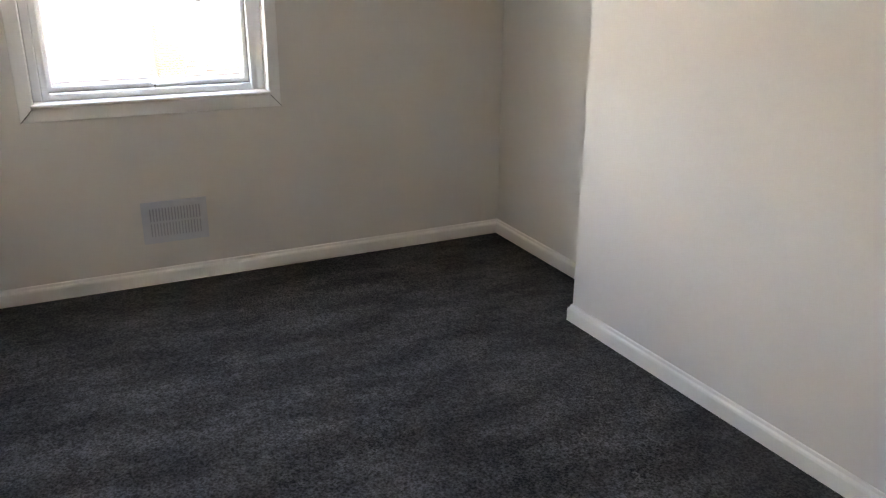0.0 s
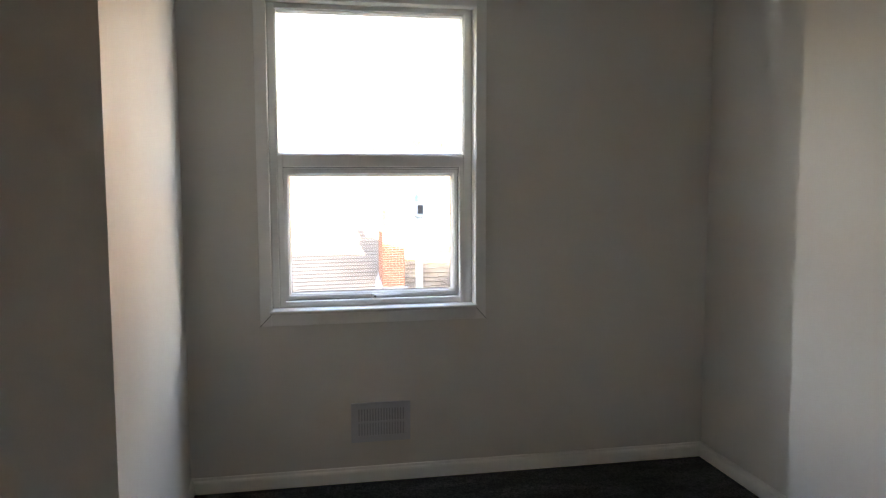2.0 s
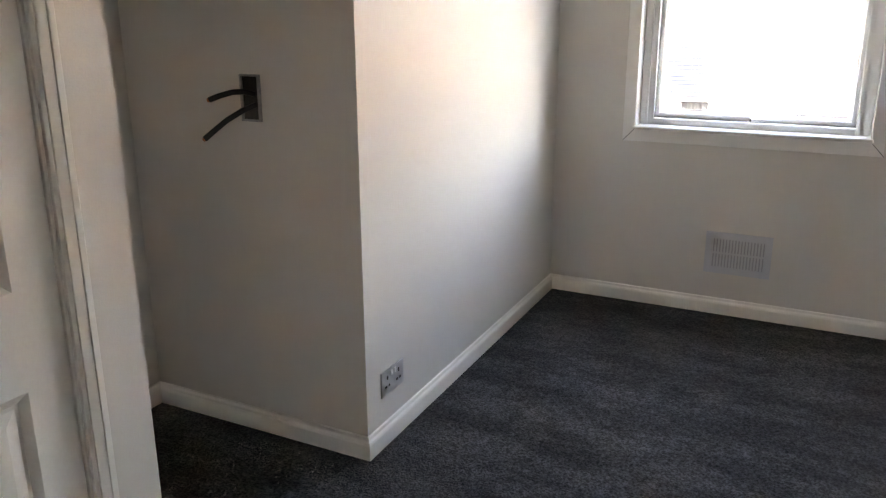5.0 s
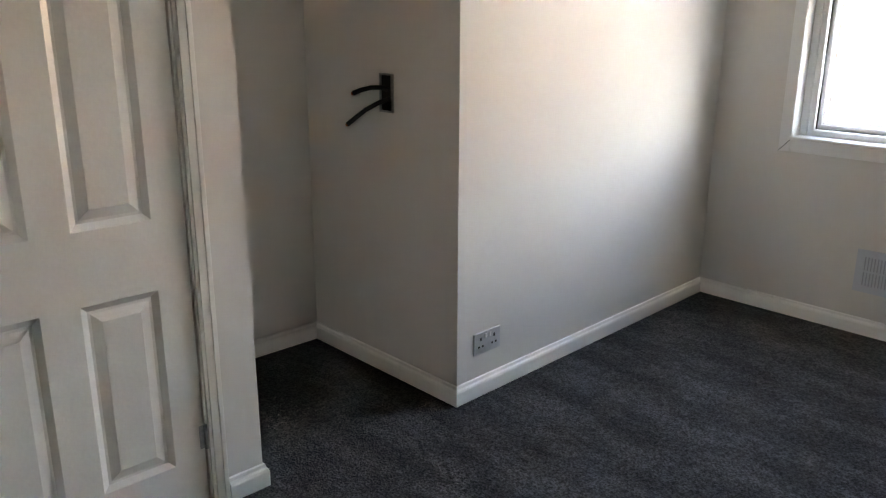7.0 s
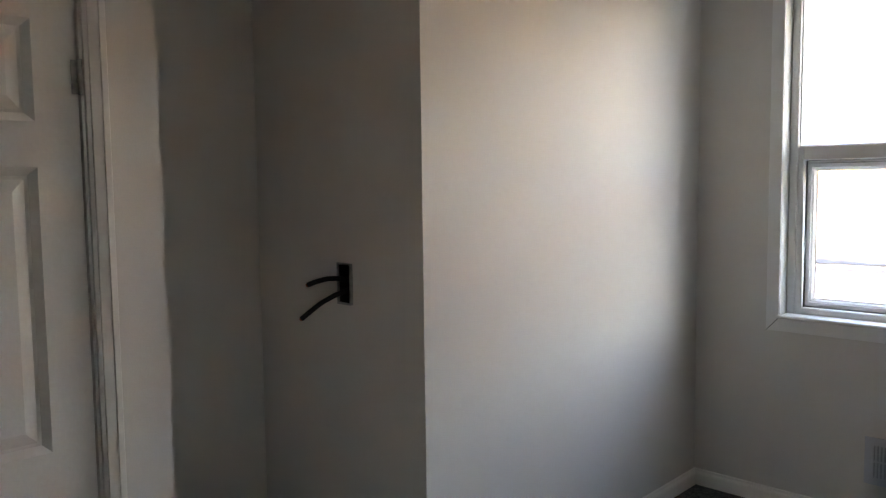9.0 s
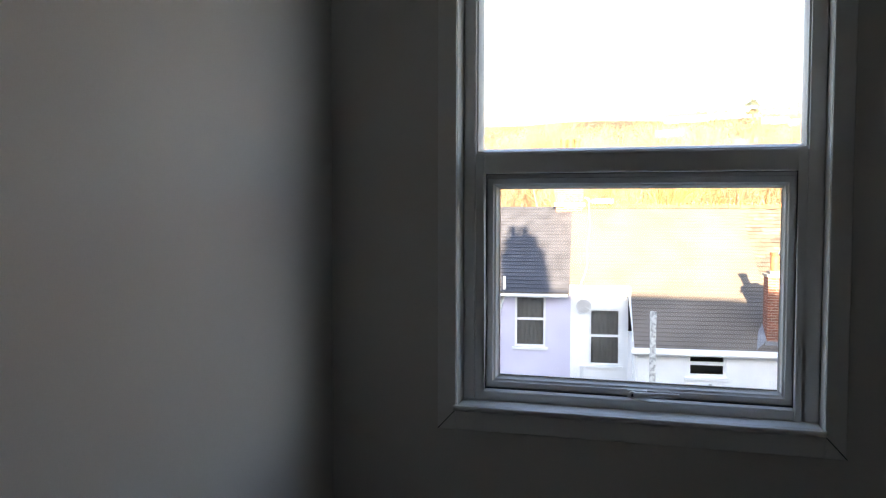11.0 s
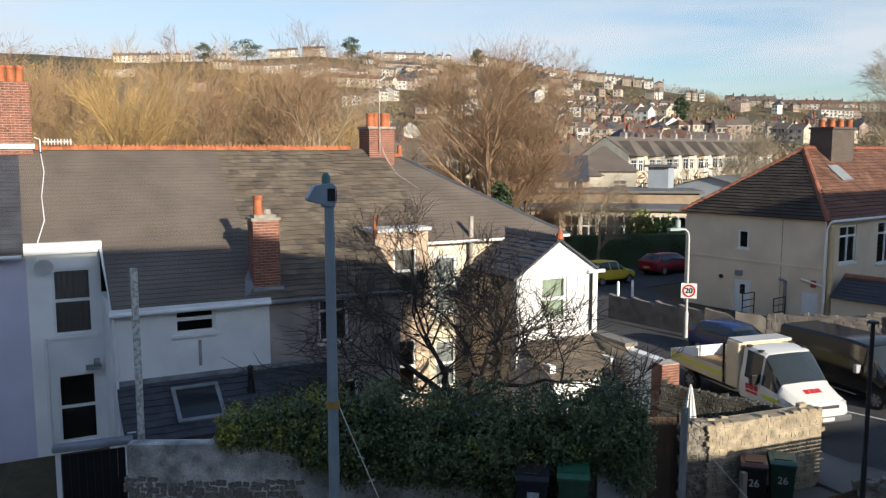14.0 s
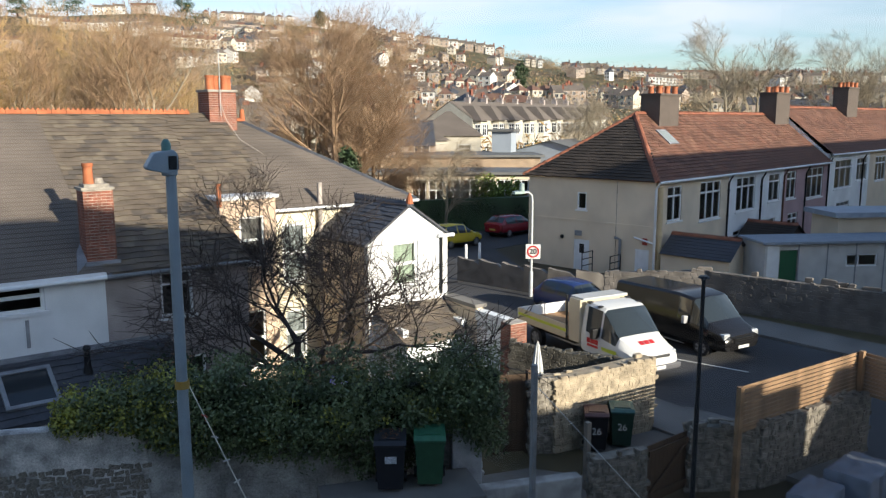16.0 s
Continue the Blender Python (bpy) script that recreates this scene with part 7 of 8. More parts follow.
def build_fences():
    # weathered timber, greyed further for the shade over most of the fence
    TIMBERW = mat("weathered_shaded_timber", (0.27, 0.17, 0.095), 0.85, var=0.35, scale=2.5, fine=40, bump=0.3)
    f = thing("slatted_fence", "weathered brown horizontal slatted timber fence on posts, shade in its colour", "fence")
    planks(f, (14.05, 10.62), (18.85, 10.78), -5.42, -4.33, 11, TIMBERW, "h", 0.022, 0.022, "slat")
    planks(f, (18.92, 10.76), (18.7, 6.6), -5.42, -4.33, 11, TIMBERW, "h", 0.022, 0.022, "slat")
    for x, y, z in ((14.0, 10.55, -4.30), (16.45, 10.66, -5.36), (18.82, 10.70, -4.30), (18.72, 8.6, -4.30)):
        b = Build()
        b.box(x - 0.06, x + 0.06, y - 0.09, y + 0.03, G, z)
        b.make("post", TIMBERW, f, bevel=0.006)
    g = thing("yard_gate", "dark brown boarded timber gate with a diagonal brace", "gate")
    planks(g, (12.1, 11.33), (13.5, 11.48), G + 0.06, -5.5, 10, TIMBERD, "v", 0.03, 0.006)
    b = Build()
    m = Matrix.Translation((12.1, 11.29, 0)) @ Matrix.Rotation(math.atan2(0.15, 1.4), 4, "Z")
    b.box(0, 1.4, -0.05, -0.01, -5.72, -5.60, 0, m)
    b.box(0, 1.4, -0.05, -0.01, -6.7, -6.58, 0, m)
    b.prism([(0.0, -6.58), (0.12, -6.58), (1.4, -5.72), (1.28, -5.72)], -0.05, -0.012, 0, m)
    b.make("brace", TIMBERD, g)
    g = thing("yard_gate", "brown boarded timber gate between ivy and wall", "gate")
    planks(g, (11.05, 15.28), (11.72, 15.0), G + 0.05, -4.85, 6, TIMBERD, "v", 0.03, 0.005)
    for x, y in ((11.0, 15.3), (11.76, 14.98)):
        b = Build()
        b.box(x - 0.05, x + 0.05, y - 0.05, y + 0.05, G, -4.75)
        b.make("post", TIMBERD, g)
    g = thing("yard_gate", "black boarded gate with pale frame and lead cap", "gate")
    planks(g, (-1.78, 18.15), (-0.52, 18.15), G, -5.0, 8, BLACKM, "v", 0.03, 0.004)
    b = Build()
    b.box(-1.9, -1.8, 18.08, 18.2, G, -4.9)
    b.box(-0.5, -0.4, 18.08, 18.2, G, -4.9)
    b.make("frame", FRAMEW, g)
    b = Build()
    b.box(-1.95, -0.35, 17.98, 18.3, -4.9, -4.78)
    b.make("cap", LEAD, g, bevel=0.03)
    p = thing("pole", "weathered white timber pole against the lean-to", "pole", TM)
    b = Build()
    b.box(-0.46, -0.30, -2.0, -1.9, G, -1.25)
    b.make("shaft", mat("flaking_white_timber", (0.48, 0.48, 0.46), 0.9, var=0.3, scale=9, fine=40, ramp=(0.42, 0.55)), p, bevel=0.01)
    w = thing("wooden_post", "short grey timber fence post", "post", pose(11.62, 12.65, G))
    b = Build()
    b.box(-0.06, 0.06, -0.06, 0.06, 0, 1.6)
    b.make("shaft", mat("grey_post_timber", (0.24, 0.21, 0.17), 0.9, var=0.2), w, bevel=0.008)


build_fences()


def build_poles():
    r = thing("street_lamp", "tall grey steel lamp post with a small boxy lantern", "lamp post", pose(1.742, 7.94, G))
    b = Build()
    b.tube([(0, 0, 0), (0, 0, 3.6), (0, 0, 3.62), (0, 0, 7.78)], [0.082, 0.082, 0.062, 0.05], 16)
    b.make("shaft", POLEG, r, smooth=40)
    b = Build()
    b.tube([(-0.01, 0, 7.74), (-0.01, 0, 7.97)], [0.075, 0.075], 14)
    b.prism([(-0.24, 7.83), (-0.16, 7.96), (0.02, 7.99), (0.06, 7.95), (0.06, 7.79), (-0.04, 7.76), (-0.22, 7.80)], -0.075, 0.075)
    b.make("lantern", POLEG, r, bevel=0.01, smooth=40)
    b = Build()
    b.tube([(-0.03, 0, 7.98), (-0.03, 0, 8.05), (-0.03, 0, 8.09)], [0.045, 0.045, 0.02], 12)
    b.make("photocell", mat("green_photocell", (0.10, 0.22, 0.20), 0.4, var=0.1), r, smooth=40)
    b = Build()
    b.box(0.062, 0.07, -0.05, 0.05, 7.80, 7.93)
    b.box(-0.035, 0.045, -0.082, -0.076, 7.80, 7.93)
    b.make("end_plate", BLACKM, r)
    b = Build()
    b.tube([(0, 0, 5.60), (0, 0, 5.68)], [0.072, 0.072], 14)
    b.make("tie", mat("yellow_tape", (0.42, 0.26, 0.06), 0.7, var=0.2), r)

    r = thing("washing_line", "thin washing line with wooden pegs sagging between poles", "washing line")
    b = Build()
    pts = [(1.80, 7.92, -1.27), (1.95, 7.6, -1.75), (2.1, 7.2, -2.25), (2.35, 6.7, -2.75), (2.7, 6.1, -3.2), (3.3, 5.2, -3.6)]
    b.tube(pts, [0.006] * 6, 5)
    b.make("line", mat("pale_cord", (0.55, 0.52, 0.45), 0.8, var=0.1), r)
    for t in (0.6, 1.0, 1.4, 1.75, 2.1, 2.3, 2.6):
        i = int(t)
        p = Vector(pts[i]).lerp(Vector(pts[i + 1]), t - i)
        b = Build()
        b.box(-0.035, 0.035, -0.006, 0.006, -0.006, 0.006, 0, Matrix.Translation(p) @ Matrix.Rotation(random.uniform(-0.8, 0.8), 4, "Y"))
        b.box(-0.004, 0.004, -0.006, 0.006, -0.05, 0.01, 0, Matrix.Translation(p + Vector((0.012, 0, 0))))
        b.make("peg", mat("peg", (0.5, 0.47, 0.44), 0.7, var=0.1) if t != 0.6 else mat("red_peg", (0.4, 0.07, 0.05), 0.6, var=0.1), r)
    p = thing("line_post", "slim grey concrete washing line post", "post", pose(8.34, 10.5, G))
    b = Build()
    b.box(-0.045, 0.045, -0.045, 0.045, 0, 4.05)
    b.make("shaft", mat("grey_concrete_post", (0.22, 0.22, 0.22), 0.9, var=0.2), p, bevel=0.01)
    b = Build()
    b.tube([(8.42, 10.48, -3.28), (9.0, 10.2, -4.0), (9.7, 9.8, -4.9), (10.5, 9.4, -5.9)], [0.007] * 4, 5)
    r = thing("washing_line", "pale washing line running down from its post", "washing line")
    b.make("line", mat("white_cord", (0.6, 0.6, 0.58), 0.8, var=0.1), r)
    p = thing("black_pole", "thin black steel pole with a small cap", "pole", pose(8.364, 7.0, G))
    b = Build()
    b.tube([(0, 0, 0), (0, 0, 4.4), (0, 0, 4.42), (0, 0, 6.18)], [0.034, 0.034, 0.028, 0.026], 10)
    b.tube([(0, 0, 6.18), (0, 0, 6.21)], [0.08, 0.06], 12)
    b.make("shaft", BLACKM, p, smooth=40)

    # street light and speed sign by the corner house
    r = thing("street_lamp", "grey-white street light with a short curved arm", "lamp post", pose(22.85, 28.86, G))
    b = Build()
    b.tube([(0, 0, 0), (0, 0, 1.2), (0, 0, 1.22), (0, 0, 4.5), (-0.05, 0, 4.78), (-0.22, 0, 4.92), (-0.75, 0, 4.95)], [0.09, 0.09, 0.06, 0.05, 0.05, 0.045, 0.045], 12)
    b.make("shaft", mat("pale_grey_post", (0.5, 0.52, 0.52), 0.5, var=0.1), r, smooth=40)
    b = Build()
    b.box(-1.1, -0.5, -0.12, 0.12, 4.88, 5.0)
    b.tube([(-0.62, 0, 5.0), (-0.62, 0, 5.35)], [0.13, 0.11], 10)
    b.make("lantern", mat("green_grey_lantern", (0.28, 0.36, 0.34), 0.5, var=0.1), r, bevel=0.02)
    s = thing("speed_sign", "square white speed limit sign with red ring", "road sign", look((22.83, 28.72, -4.72), (0, 0, -4.72)))
    b = Build()
    b.box(-0.34, 0.34, -0.34, 0.34, -0.01, 0.0)
    b.make("plate", mat("white_sign", (0.75, 0.75, 0.73), 0.4, var=0.03, bump=0), s, m=Matrix.Rotation(math.pi, 4, "Y"), bevel=0.004)
    b = Build()
    n = 40
    for i in range(n):
        a0, a1 = 2 * math.pi * i / n, 2 * math.pi * (i + 1) / n
        b.quad([(math.cos(q) * rr, math.sin(q) * rr, 0.0) for q, rr in ((a0, 0.21), (a0, 0.28), (a1, 0.28), (a1, 0.21))])
    b.make("ring", mat("sign_red", (0.5, 0.03, 0.03), 0.4, var=0.05, bump=0), s, m=pose(0, 0, -0.014, 180))
    fc = bpy.data.curves.new("digits", "FONT")
    fc.body, fc.align_x, fc.align_y, fc.size = "20", "CENTER", "CENTER", 0.33
    fc.extrude, fc.offset = 0.001, 0.008
    fc.materials.append(BLACKM)
    t = new("digits", fc)
    t.parent = s
    t.matrix_basis = pose(0, 0, -0.016, 0, 180, 0)
    for x, y in ((25.63, 38.46), (26.64, 38.53)):
        k = thing("bollard", "short white road bollard", "bollard", pose(x, y, G), group="bollards")
        b = Build()
        b.tube([(0, 0, 0), (0, 0, 0.95), (0, 0, 1.0)], [0.09, 0.08, 0.04], 12)
        b.make("post", FRAMEW, k, smooth=40)


build_poles()


def number_text(parent, body, size, m, mt):
    fc = bpy.data.curves.new("digits", "FONT")
    fc.body, fc.align_x, fc.align_y, fc.size = body, "CENTER", "CENTER", size
    fc.extrude = 0.001
    fc.materials.append(mt)
    t = new("digits", fc)
    t.parent = parent
    t.matrix_basis = m
    return t


def wheelie_bin(x, y, turn, body, lid, number=None, leaves=False, sticker=False, base=G + 0.06):
    r = thing("wheelie_bin", "%s plastic wheelie bin with a closed lid" % ("dark green" if body[1] > body[0] * 1.4 else "black"), "bin", pose(x, y, base, 0, 0, turn), group="wheelie bins")
    MB, ML = mat("bin_plastic", body, 0.5, var=0.12, scale=6), mat("bin_lid", lid, 0.45, var=0.15, scale=6)
    b = Build()
    q = [(-0.23, -0.24, 0.08), (0.23, -0.24, 0.08), (0.23, 0.26, 0.08), (-0.23, 0.26, 0.08), (-0.28, -0.34, 0.95), (0.28, -0.34, 0.95), (0.28, 0.34, 0.95), (-0.28, 0.34, 0.95)]
    for f in ((0, 1, 5, 4), (1, 2, 6, 5), (2, 3, 7, 6), (3, 0, 4, 7), (3, 2, 1, 0)):
        b.quad([q[i] for i in f])
    b.box(-0.295, 0.295, -0.355, 0.355, 0.90, 0.96)
    b.make("body", MB, r, bevel=0.015)
    b = Build()
    b.prism([(-0.38, 0.965), (0.36, 0.965), (0.38, 1.0), (0.30, 1.07), (-0.28, 1.05), (-0.38, 1.0)], -0.30, 0.30, 0, Matrix(((0, 1, 0, 0), (1, 0, 0, 0), (0, 0, 1, 0), (0, 0, 0, 1))))
    b.box(-0.2, 0.2, -0.22, 0.24, 1.05, 1.075)
    b.tube([(-0.24, 0.39, 0.99), (0.24, 0.39, 0.99)], [0.018, 0.018], 8)
    b.make("lid", ML, r, bevel=0.012)
    for s in (-0.27, 0.27):
        b = Build()
        b.tube([(s - 0.03, 0.28, 0.10), (s + 0.03, 0.28, 0.10)], [0.10, 0.10], 16)
        b.make("wheel", BLACKPL, r, smooth=40)
    if number:
        number_text(r, number, 0.24, pose(0.0, -0.318, 0.58, 83.5, 0, 0), mat("painted_number", (0.6, 0.6, 0.58), 0.7, var=0.1, bump=0))
    if sticker:
        b = Build()
        b.box(-0.1, 0.12, -0.318, -0.305, 0.62, 0.76, 0, Matrix.Rotation(0.0, 4, "X"))
        b.make("label", mat("bin_label", (0.45, 0.47, 0.5), 0.6, var=0.3, scale=30), r)
    if leaves:
        rnd = random.Random(3)
        b = Build()
        for _ in range(45):
            leaf_cloud(b, rnd, (rnd.uniform(-0.2, 0.2), rnd.uniform(-0.25, 0.25), 1.085), (0.03, 0.03, 0.008), 1, 0.028)
        b.make("fallen_leaves", mat("dead_leaf", (0.18, 0.09, 0.05), 0.8, var=0.3), r)


wheelie_bin(6.62, 12.62, -30, (0.016, 0.017, 0.022), (0.02, 0.02, 0.024), None, True, True, base=-5.55)
wheelie_bin(7.36, 12.42, -30, (0.03, 0.085, 0.045), (0.035, 0.13, 0.07), base=-5.55)
wheelie_bin(13.25, 14.12, -38, (0.02, 0.018, 0.02), (0.10, 0.055, 0.055), "26")
wheelie_bin(13.98, 13.98, -38, (0.028, 0.06, 0.04), (0.05, 0.12, 0.11), "26")


def yard_clutter():
    r = thing("parasol", "closed white garden parasol on a pole", "parasol", pose(12.75, 15.85, G))
    b = Build()
    b.tube([(0, 0, 0), (0, 0, 2.5)], [0.02, 0.02], 8)
    b.make("pole", TIMBER, r)
    b = Build()
    n = 10
    prof = [(1.15, 0.20), (1.5, 0.17), (2.0, 0.11), (2.4, 0.05), (2.52, 0.01)]
    for (z0, r0), (z1, r1) in zip(prof, prof[1:]):
        for i in range(2 * n):
            a0, a1 = math.pi * i / n, math.pi * (i + 1) / n
            k0, k1 = (1.15 if i % 2 else 0.8), (1.15 if (i + 1) % 2 else 0.8)
            b.quad([(math.cos(a0) * r0 * k0, math.sin(a0) * r0 * k0, z0), (math.cos(a1) * r0 * k1, math.sin(a1) * r0 * k1, z0), (math.cos(a1) * r1 * k1, math.sin(a1) * r1 * k1, z1), (math.cos(a0) * r1 * k0, math.sin(a0) * r1 * k0, z1)])
    b.make("canopy", mat("white_canvas", (0.62, 0.63, 0.62), 0.85, var=0.08), r, smooth=50)
    TARP = mat("grey_tarpaulin", (0.16, 0.18, 0.22), 0.55, var=0.2, scale=3)
    for x, y, w, d, h, t in ((14.9, 9.2, 1.4, 0.9, 0.6, 15), (16.5, 9.2, 1.7, 1.1, 0.72, 10)):
        b = Build()
        nx, ny = 24, 20
        rnd = random.Random(int(x * 10))
        pts = {}
        for i in range(nx + 1):
            for j in range(ny + 1):
                u, v = i / nx * 2 - 1, j / ny * 2 - 1
                e = max(abs(u), abs(v))
                z = h * (1 if e < 0.84 else max(0.0, 1 - ((e - 0.84) / 0.16) ** 3)) + 0.035 * noise.noise(Vector((u * 2.3 + x, v * 2.3, 0)))
                k = 0.96 if e > 0.9 else 1.0
                pts[i, j] = (u * w / 2 * k, v * d / 2 * k, max(0.0, z))
        for i in range(nx):
            for j in range(ny):
                b.quad([pts[i, j], pts[i + 1, j], pts[i + 1, j + 1], pts[i, j + 1]])
        tagged(b.make("covered_furniture", TARP, None, pose(x, y, G, 0, 0, t), smooth=60, fix=True), "garden furniture under a grey tarpaulin cover", "garden furniture")
    p = TM @ Vector((8.6, -2.7, 0))
    b = Build()
    n = 12
    pts = {}
    for i in range(n + 1):
        for j in range(n + 1):
            u, v = i / n * 2 - 1, j / n * 2 - 1
            rr = min(1.0, math.hypot(u, v))
            pts[i, j] = (u * 0.62, v * 0.5, max(0.0, 1.22 * (1 - rr ** 2.4) + 0.16 * noise.noise(Vector((u * 2.4, v * 2.4, 5)))))
    for i in range(n):
        for j in range(n):
            b.quad([pts[i, j], pts[i + 1, j], pts[i + 1, j + 1], pts[i, j + 1]])
    tagged(b.make("garden_tarpaulin", mat("violet_blue_sheet", (0.16, 0.17, 0.5), 0.6, var=0.25, scale=5), None, pose(p.x, p.y, G), smooth=60, fix=True), "violet-blue plastic sheet draped over a heap", "tarpaulin")


yard_clutter()


def build_lane_buildings():
    # roller-shutter garage front, its cream wall and the brick pillar
    r = thing("garage", "white roller-shutter garage with a brick end pillar", "garage")
    p = Vector((14.05, 20.6, 0))
    d = Vector((0.05, -1.0, 0)).normalized()
    m = Matrix.Translation(p) @ Matrix.Rotation(math.atan2(d.y, d.x), 4, "Z")
    b = Build()
    b.box(-2.6, 0.0, 0.0, 0.3, G, -4.62, 0, m)
    b.make("wall", RENDERC, r)
    b = Build()
    b.box(-2.7, 0.05, -0.08, 0.4, -4.62, -4.5, 0, m)
    b.make("coping", PAVING, r)
    b = Build()
    b.box(0.0, 1.55, -0.02, 0.3, -5.0, -4.68, 0, m)
    b.box(1.4, 1.55, 0.0, 0.3, G, -5.0, 0, m)
    b.make("shutter_box", FRAMEW, r)
    planks(r, tuple((m @ Vector((0.0, 0.06, 0)))[:2]), tuple((m @ Vector((1.4, 0.06, 0)))[:2]), G + 0.05, -5.0, 22, FRAMEW, "h", 0.025, 0.012, "slat")
    k = thing("brick_pillar", "orange-red brick gate pillar", "pillar")
    brick_stack(k, 13.75, 14.35, 18.35, 18.85, G, -4.62, seed=14)
    # outhouse against the corner house
    h = thing("outhouse", "cream outhouse with a dark slate roof", "outhouse", RM)
    X0, X1, Y0, Y1, E, R = 0.05, 2.25, -4.0, -0.4, -5.35, -4.5
    b = Build()
    b.box(X0, X0 + 0.2, Y0, Y1, G, E)
    b.box(X1 - 0.2, X1, Y0, Y1, G, E)
    b.prism([(X0 + 0.2, G), (X1 - 0.2, G), (X1 - 0.2, E), ((X0 + X1) / 2, R - 0.05), (X0 + 0.2, E)], Y0, Y0 + 0.2)
    b.make("wall", RENDERC, h)
    b = Build()
    mid = (X0 + X1) / 2
    for x in (X0 - 0.2, X1 + 0.2):
        b.quad([(x, Y0 - 0.15, E - 0.08), (mid, Y0 - 0.15, R), (mid, Y1, R), (x, Y1, E - 0.08)])
    b.make("roof", SLATED, h)
    slate_sheet(h, "slates", SLATED, (X0 - 0.2, Y0 - 0.15, E - 0.08), (0, 1, 0), (mid - X0 + 0.2, 0, R - E + 0.08), Y1 - Y0 + 0.15, math.hypot(mid - X0 + 0.2, R - E + 0.08), 0.3, 0.22, seed=81)
    ridge_tiles(h, (mid, Y0 - 0.1, R + 0.04), (mid, Y1, R + 0.04), 11, mt=RIDGEB)
    # dark lean-to shed behind the white house
    h = thing("outhouse", "dark timber shed with a mossy red-brown roof", "outhouse", RM)
    X0, X1, Y0, Y1, E, R = 9.6, 12.2, -3.2, -0.3, -5.5, -4.75
    mid = (X0 + X1) / 2
    b = Build()
    b.box(X0, X0 + 0.1, Y0, Y1, G, E)
    b.box(X1 - 0.1, X1, Y0, Y1, G, E)
    b.prism([(X0 + 0.1, G), (X1 - 0.1, G), (X1 - 0.1, E), (mid, R - 0.05), (X0 + 0.1, E)], Y0, Y0 + 0.1)
    b.make("wall", mat("dark_shed_boards", (0.07, 0.05, 0.04), 0.9, var=0.25, scale=2), h)
    b = Build()
    for x in (X0 - 0.15, X1 + 0.15):
        b.quad([(x, Y0 - 0.15, E - 0.05), (mid, Y0 - 0.15, R), (mid, Y1, R), (x, Y1, E - 0.05)])
    b.make("roof", TILEDK, h)
    slate_sheet(h, "roof_tiles", [TILEDK], (X0 - 0.15, Y0 - 0.15, E - 0.05), (0, 1, 0), (mid - X0 + 0.15, 0, R - E + 0.05), Y1 - Y0 + 0.15, math.hypot(mid - X0 + 0.15, R - E + 0.05), 0.3, 0.24, seed=83)
    ridge_tiles(h, (mid, Y0 - 0.1, R + 0.04), (mid, Y1, R + 0.04), 9, mt=RIDGEB)
    # panel garage with a green door
    h = thing("panel_garage", "pale concrete panel garage with a dark green door", "garage", pose(32.3, 23.3, 0, 0, 0, -25.5))
    b = Build()
    b.holes(0, 8.5, G, -4.45, 0, 0.15, [(0.75, 1.65, G, -4.75), (4.1, 5.7, -5.6, -5.0)])
    b.box(0, 8.5, 2.0, 2.15, G, -4.45)
    b.box(0, 0.15, 0.15, 2.0, G, -4.45)
    b.make("wall", mat("grey_white_panels", (0.52, 0.51, 0.49), 0.85, var=0.12, scale=1.5), h)
    b = Build()
    for i in range(1, 6):
        b.box(i * 1.45 + 0.2, i * 1.45 + 0.26, -0.015, -0.001, G, -4.5)
    b.make("panel_joint", LEAD, h)
    b = Build()
    b.box(0.78, 1.62, 0.04, 0.09, G, -4.78)
    b.make("door", mat("green_door", (0.02, 0.10, 0.045), 0.5, var=0.1), h)
    b = Build()
    b.box(0.12, 0.7, -0.02, -0.001, G, -4.55)
    b.make("corner_board", FRAMEW, h)
    window_unit(h, 4.1, 5.7, -5.6, -5.0, 0.0, bars_u=(0.4,), bars_z=(), sill=False)
    b = Build()
    b.box(-0.2, 8.7, -0.25, 2.3, -4.45, -4.33)
    b.make("roof", mat("blue_grey_felt", (0.24, 0.27, 0.31), 0.7, var=0.15), h)
    h = thing("flat_extension", "cream flat-roofed rear extension", "extension", pose(38.9, 23.85, 0, 0, 0, -25.5))
    b = Build()
    b.holes(0, 9, G, -3.65, 0, 0.2, [(3.0, 5.5, -5.2, -4.3)])
    b.box(0, 0.2, 0.2, 2.4, G, -3.65)
    b.make("wall", RENDERC, h)
    window_unit(h, 3.0, 5.5, -5.2, -4.3, 0.0, bars_u=(0.5,), bars_z=(), sill=False)
    b = Build()
    b.box(-0.4, 9.3, -0.4, 2.6, -3.65, -3.4)
    b.make("roof", mat("pale_blue_felt", (0.30, 0.34, 0.39), 0.6, var=0.15), h)


build_lane_buildings()


# ---- outside: vehicles ----
CARGLASS = mat("tinted_car_glass", (0.03, 0.038, 0.042), 0.06, var=0.05, bump=0, spec=0.7)
TYRE = mat("tyre_rubber", (0.018, 0.018, 0.019), 0.8, var=0.15)
ALLOY = mat("alloy_wheel", (0.45, 0.45, 0.46), 0.35, 0.8, var=0.1)
HEADL = mat("headlamp_lens", (0.55, 0.57, 0.58), 0.15, 0.3, var=0.15, scale=12, bump=0)
PLATE = mat("number_plate", (0.68, 0.68, 0.64), 0.5, var=0.05, bump=0)
REDL = mat("tail_lamp", (0.35, 0.02, 0.02), 0.25, var=0.1, bump=0)


def paint(name, col):
    return mat(name, col, 0.16, var=0.04, scale=2, fine=30, bump=0.0, spec=0.6)


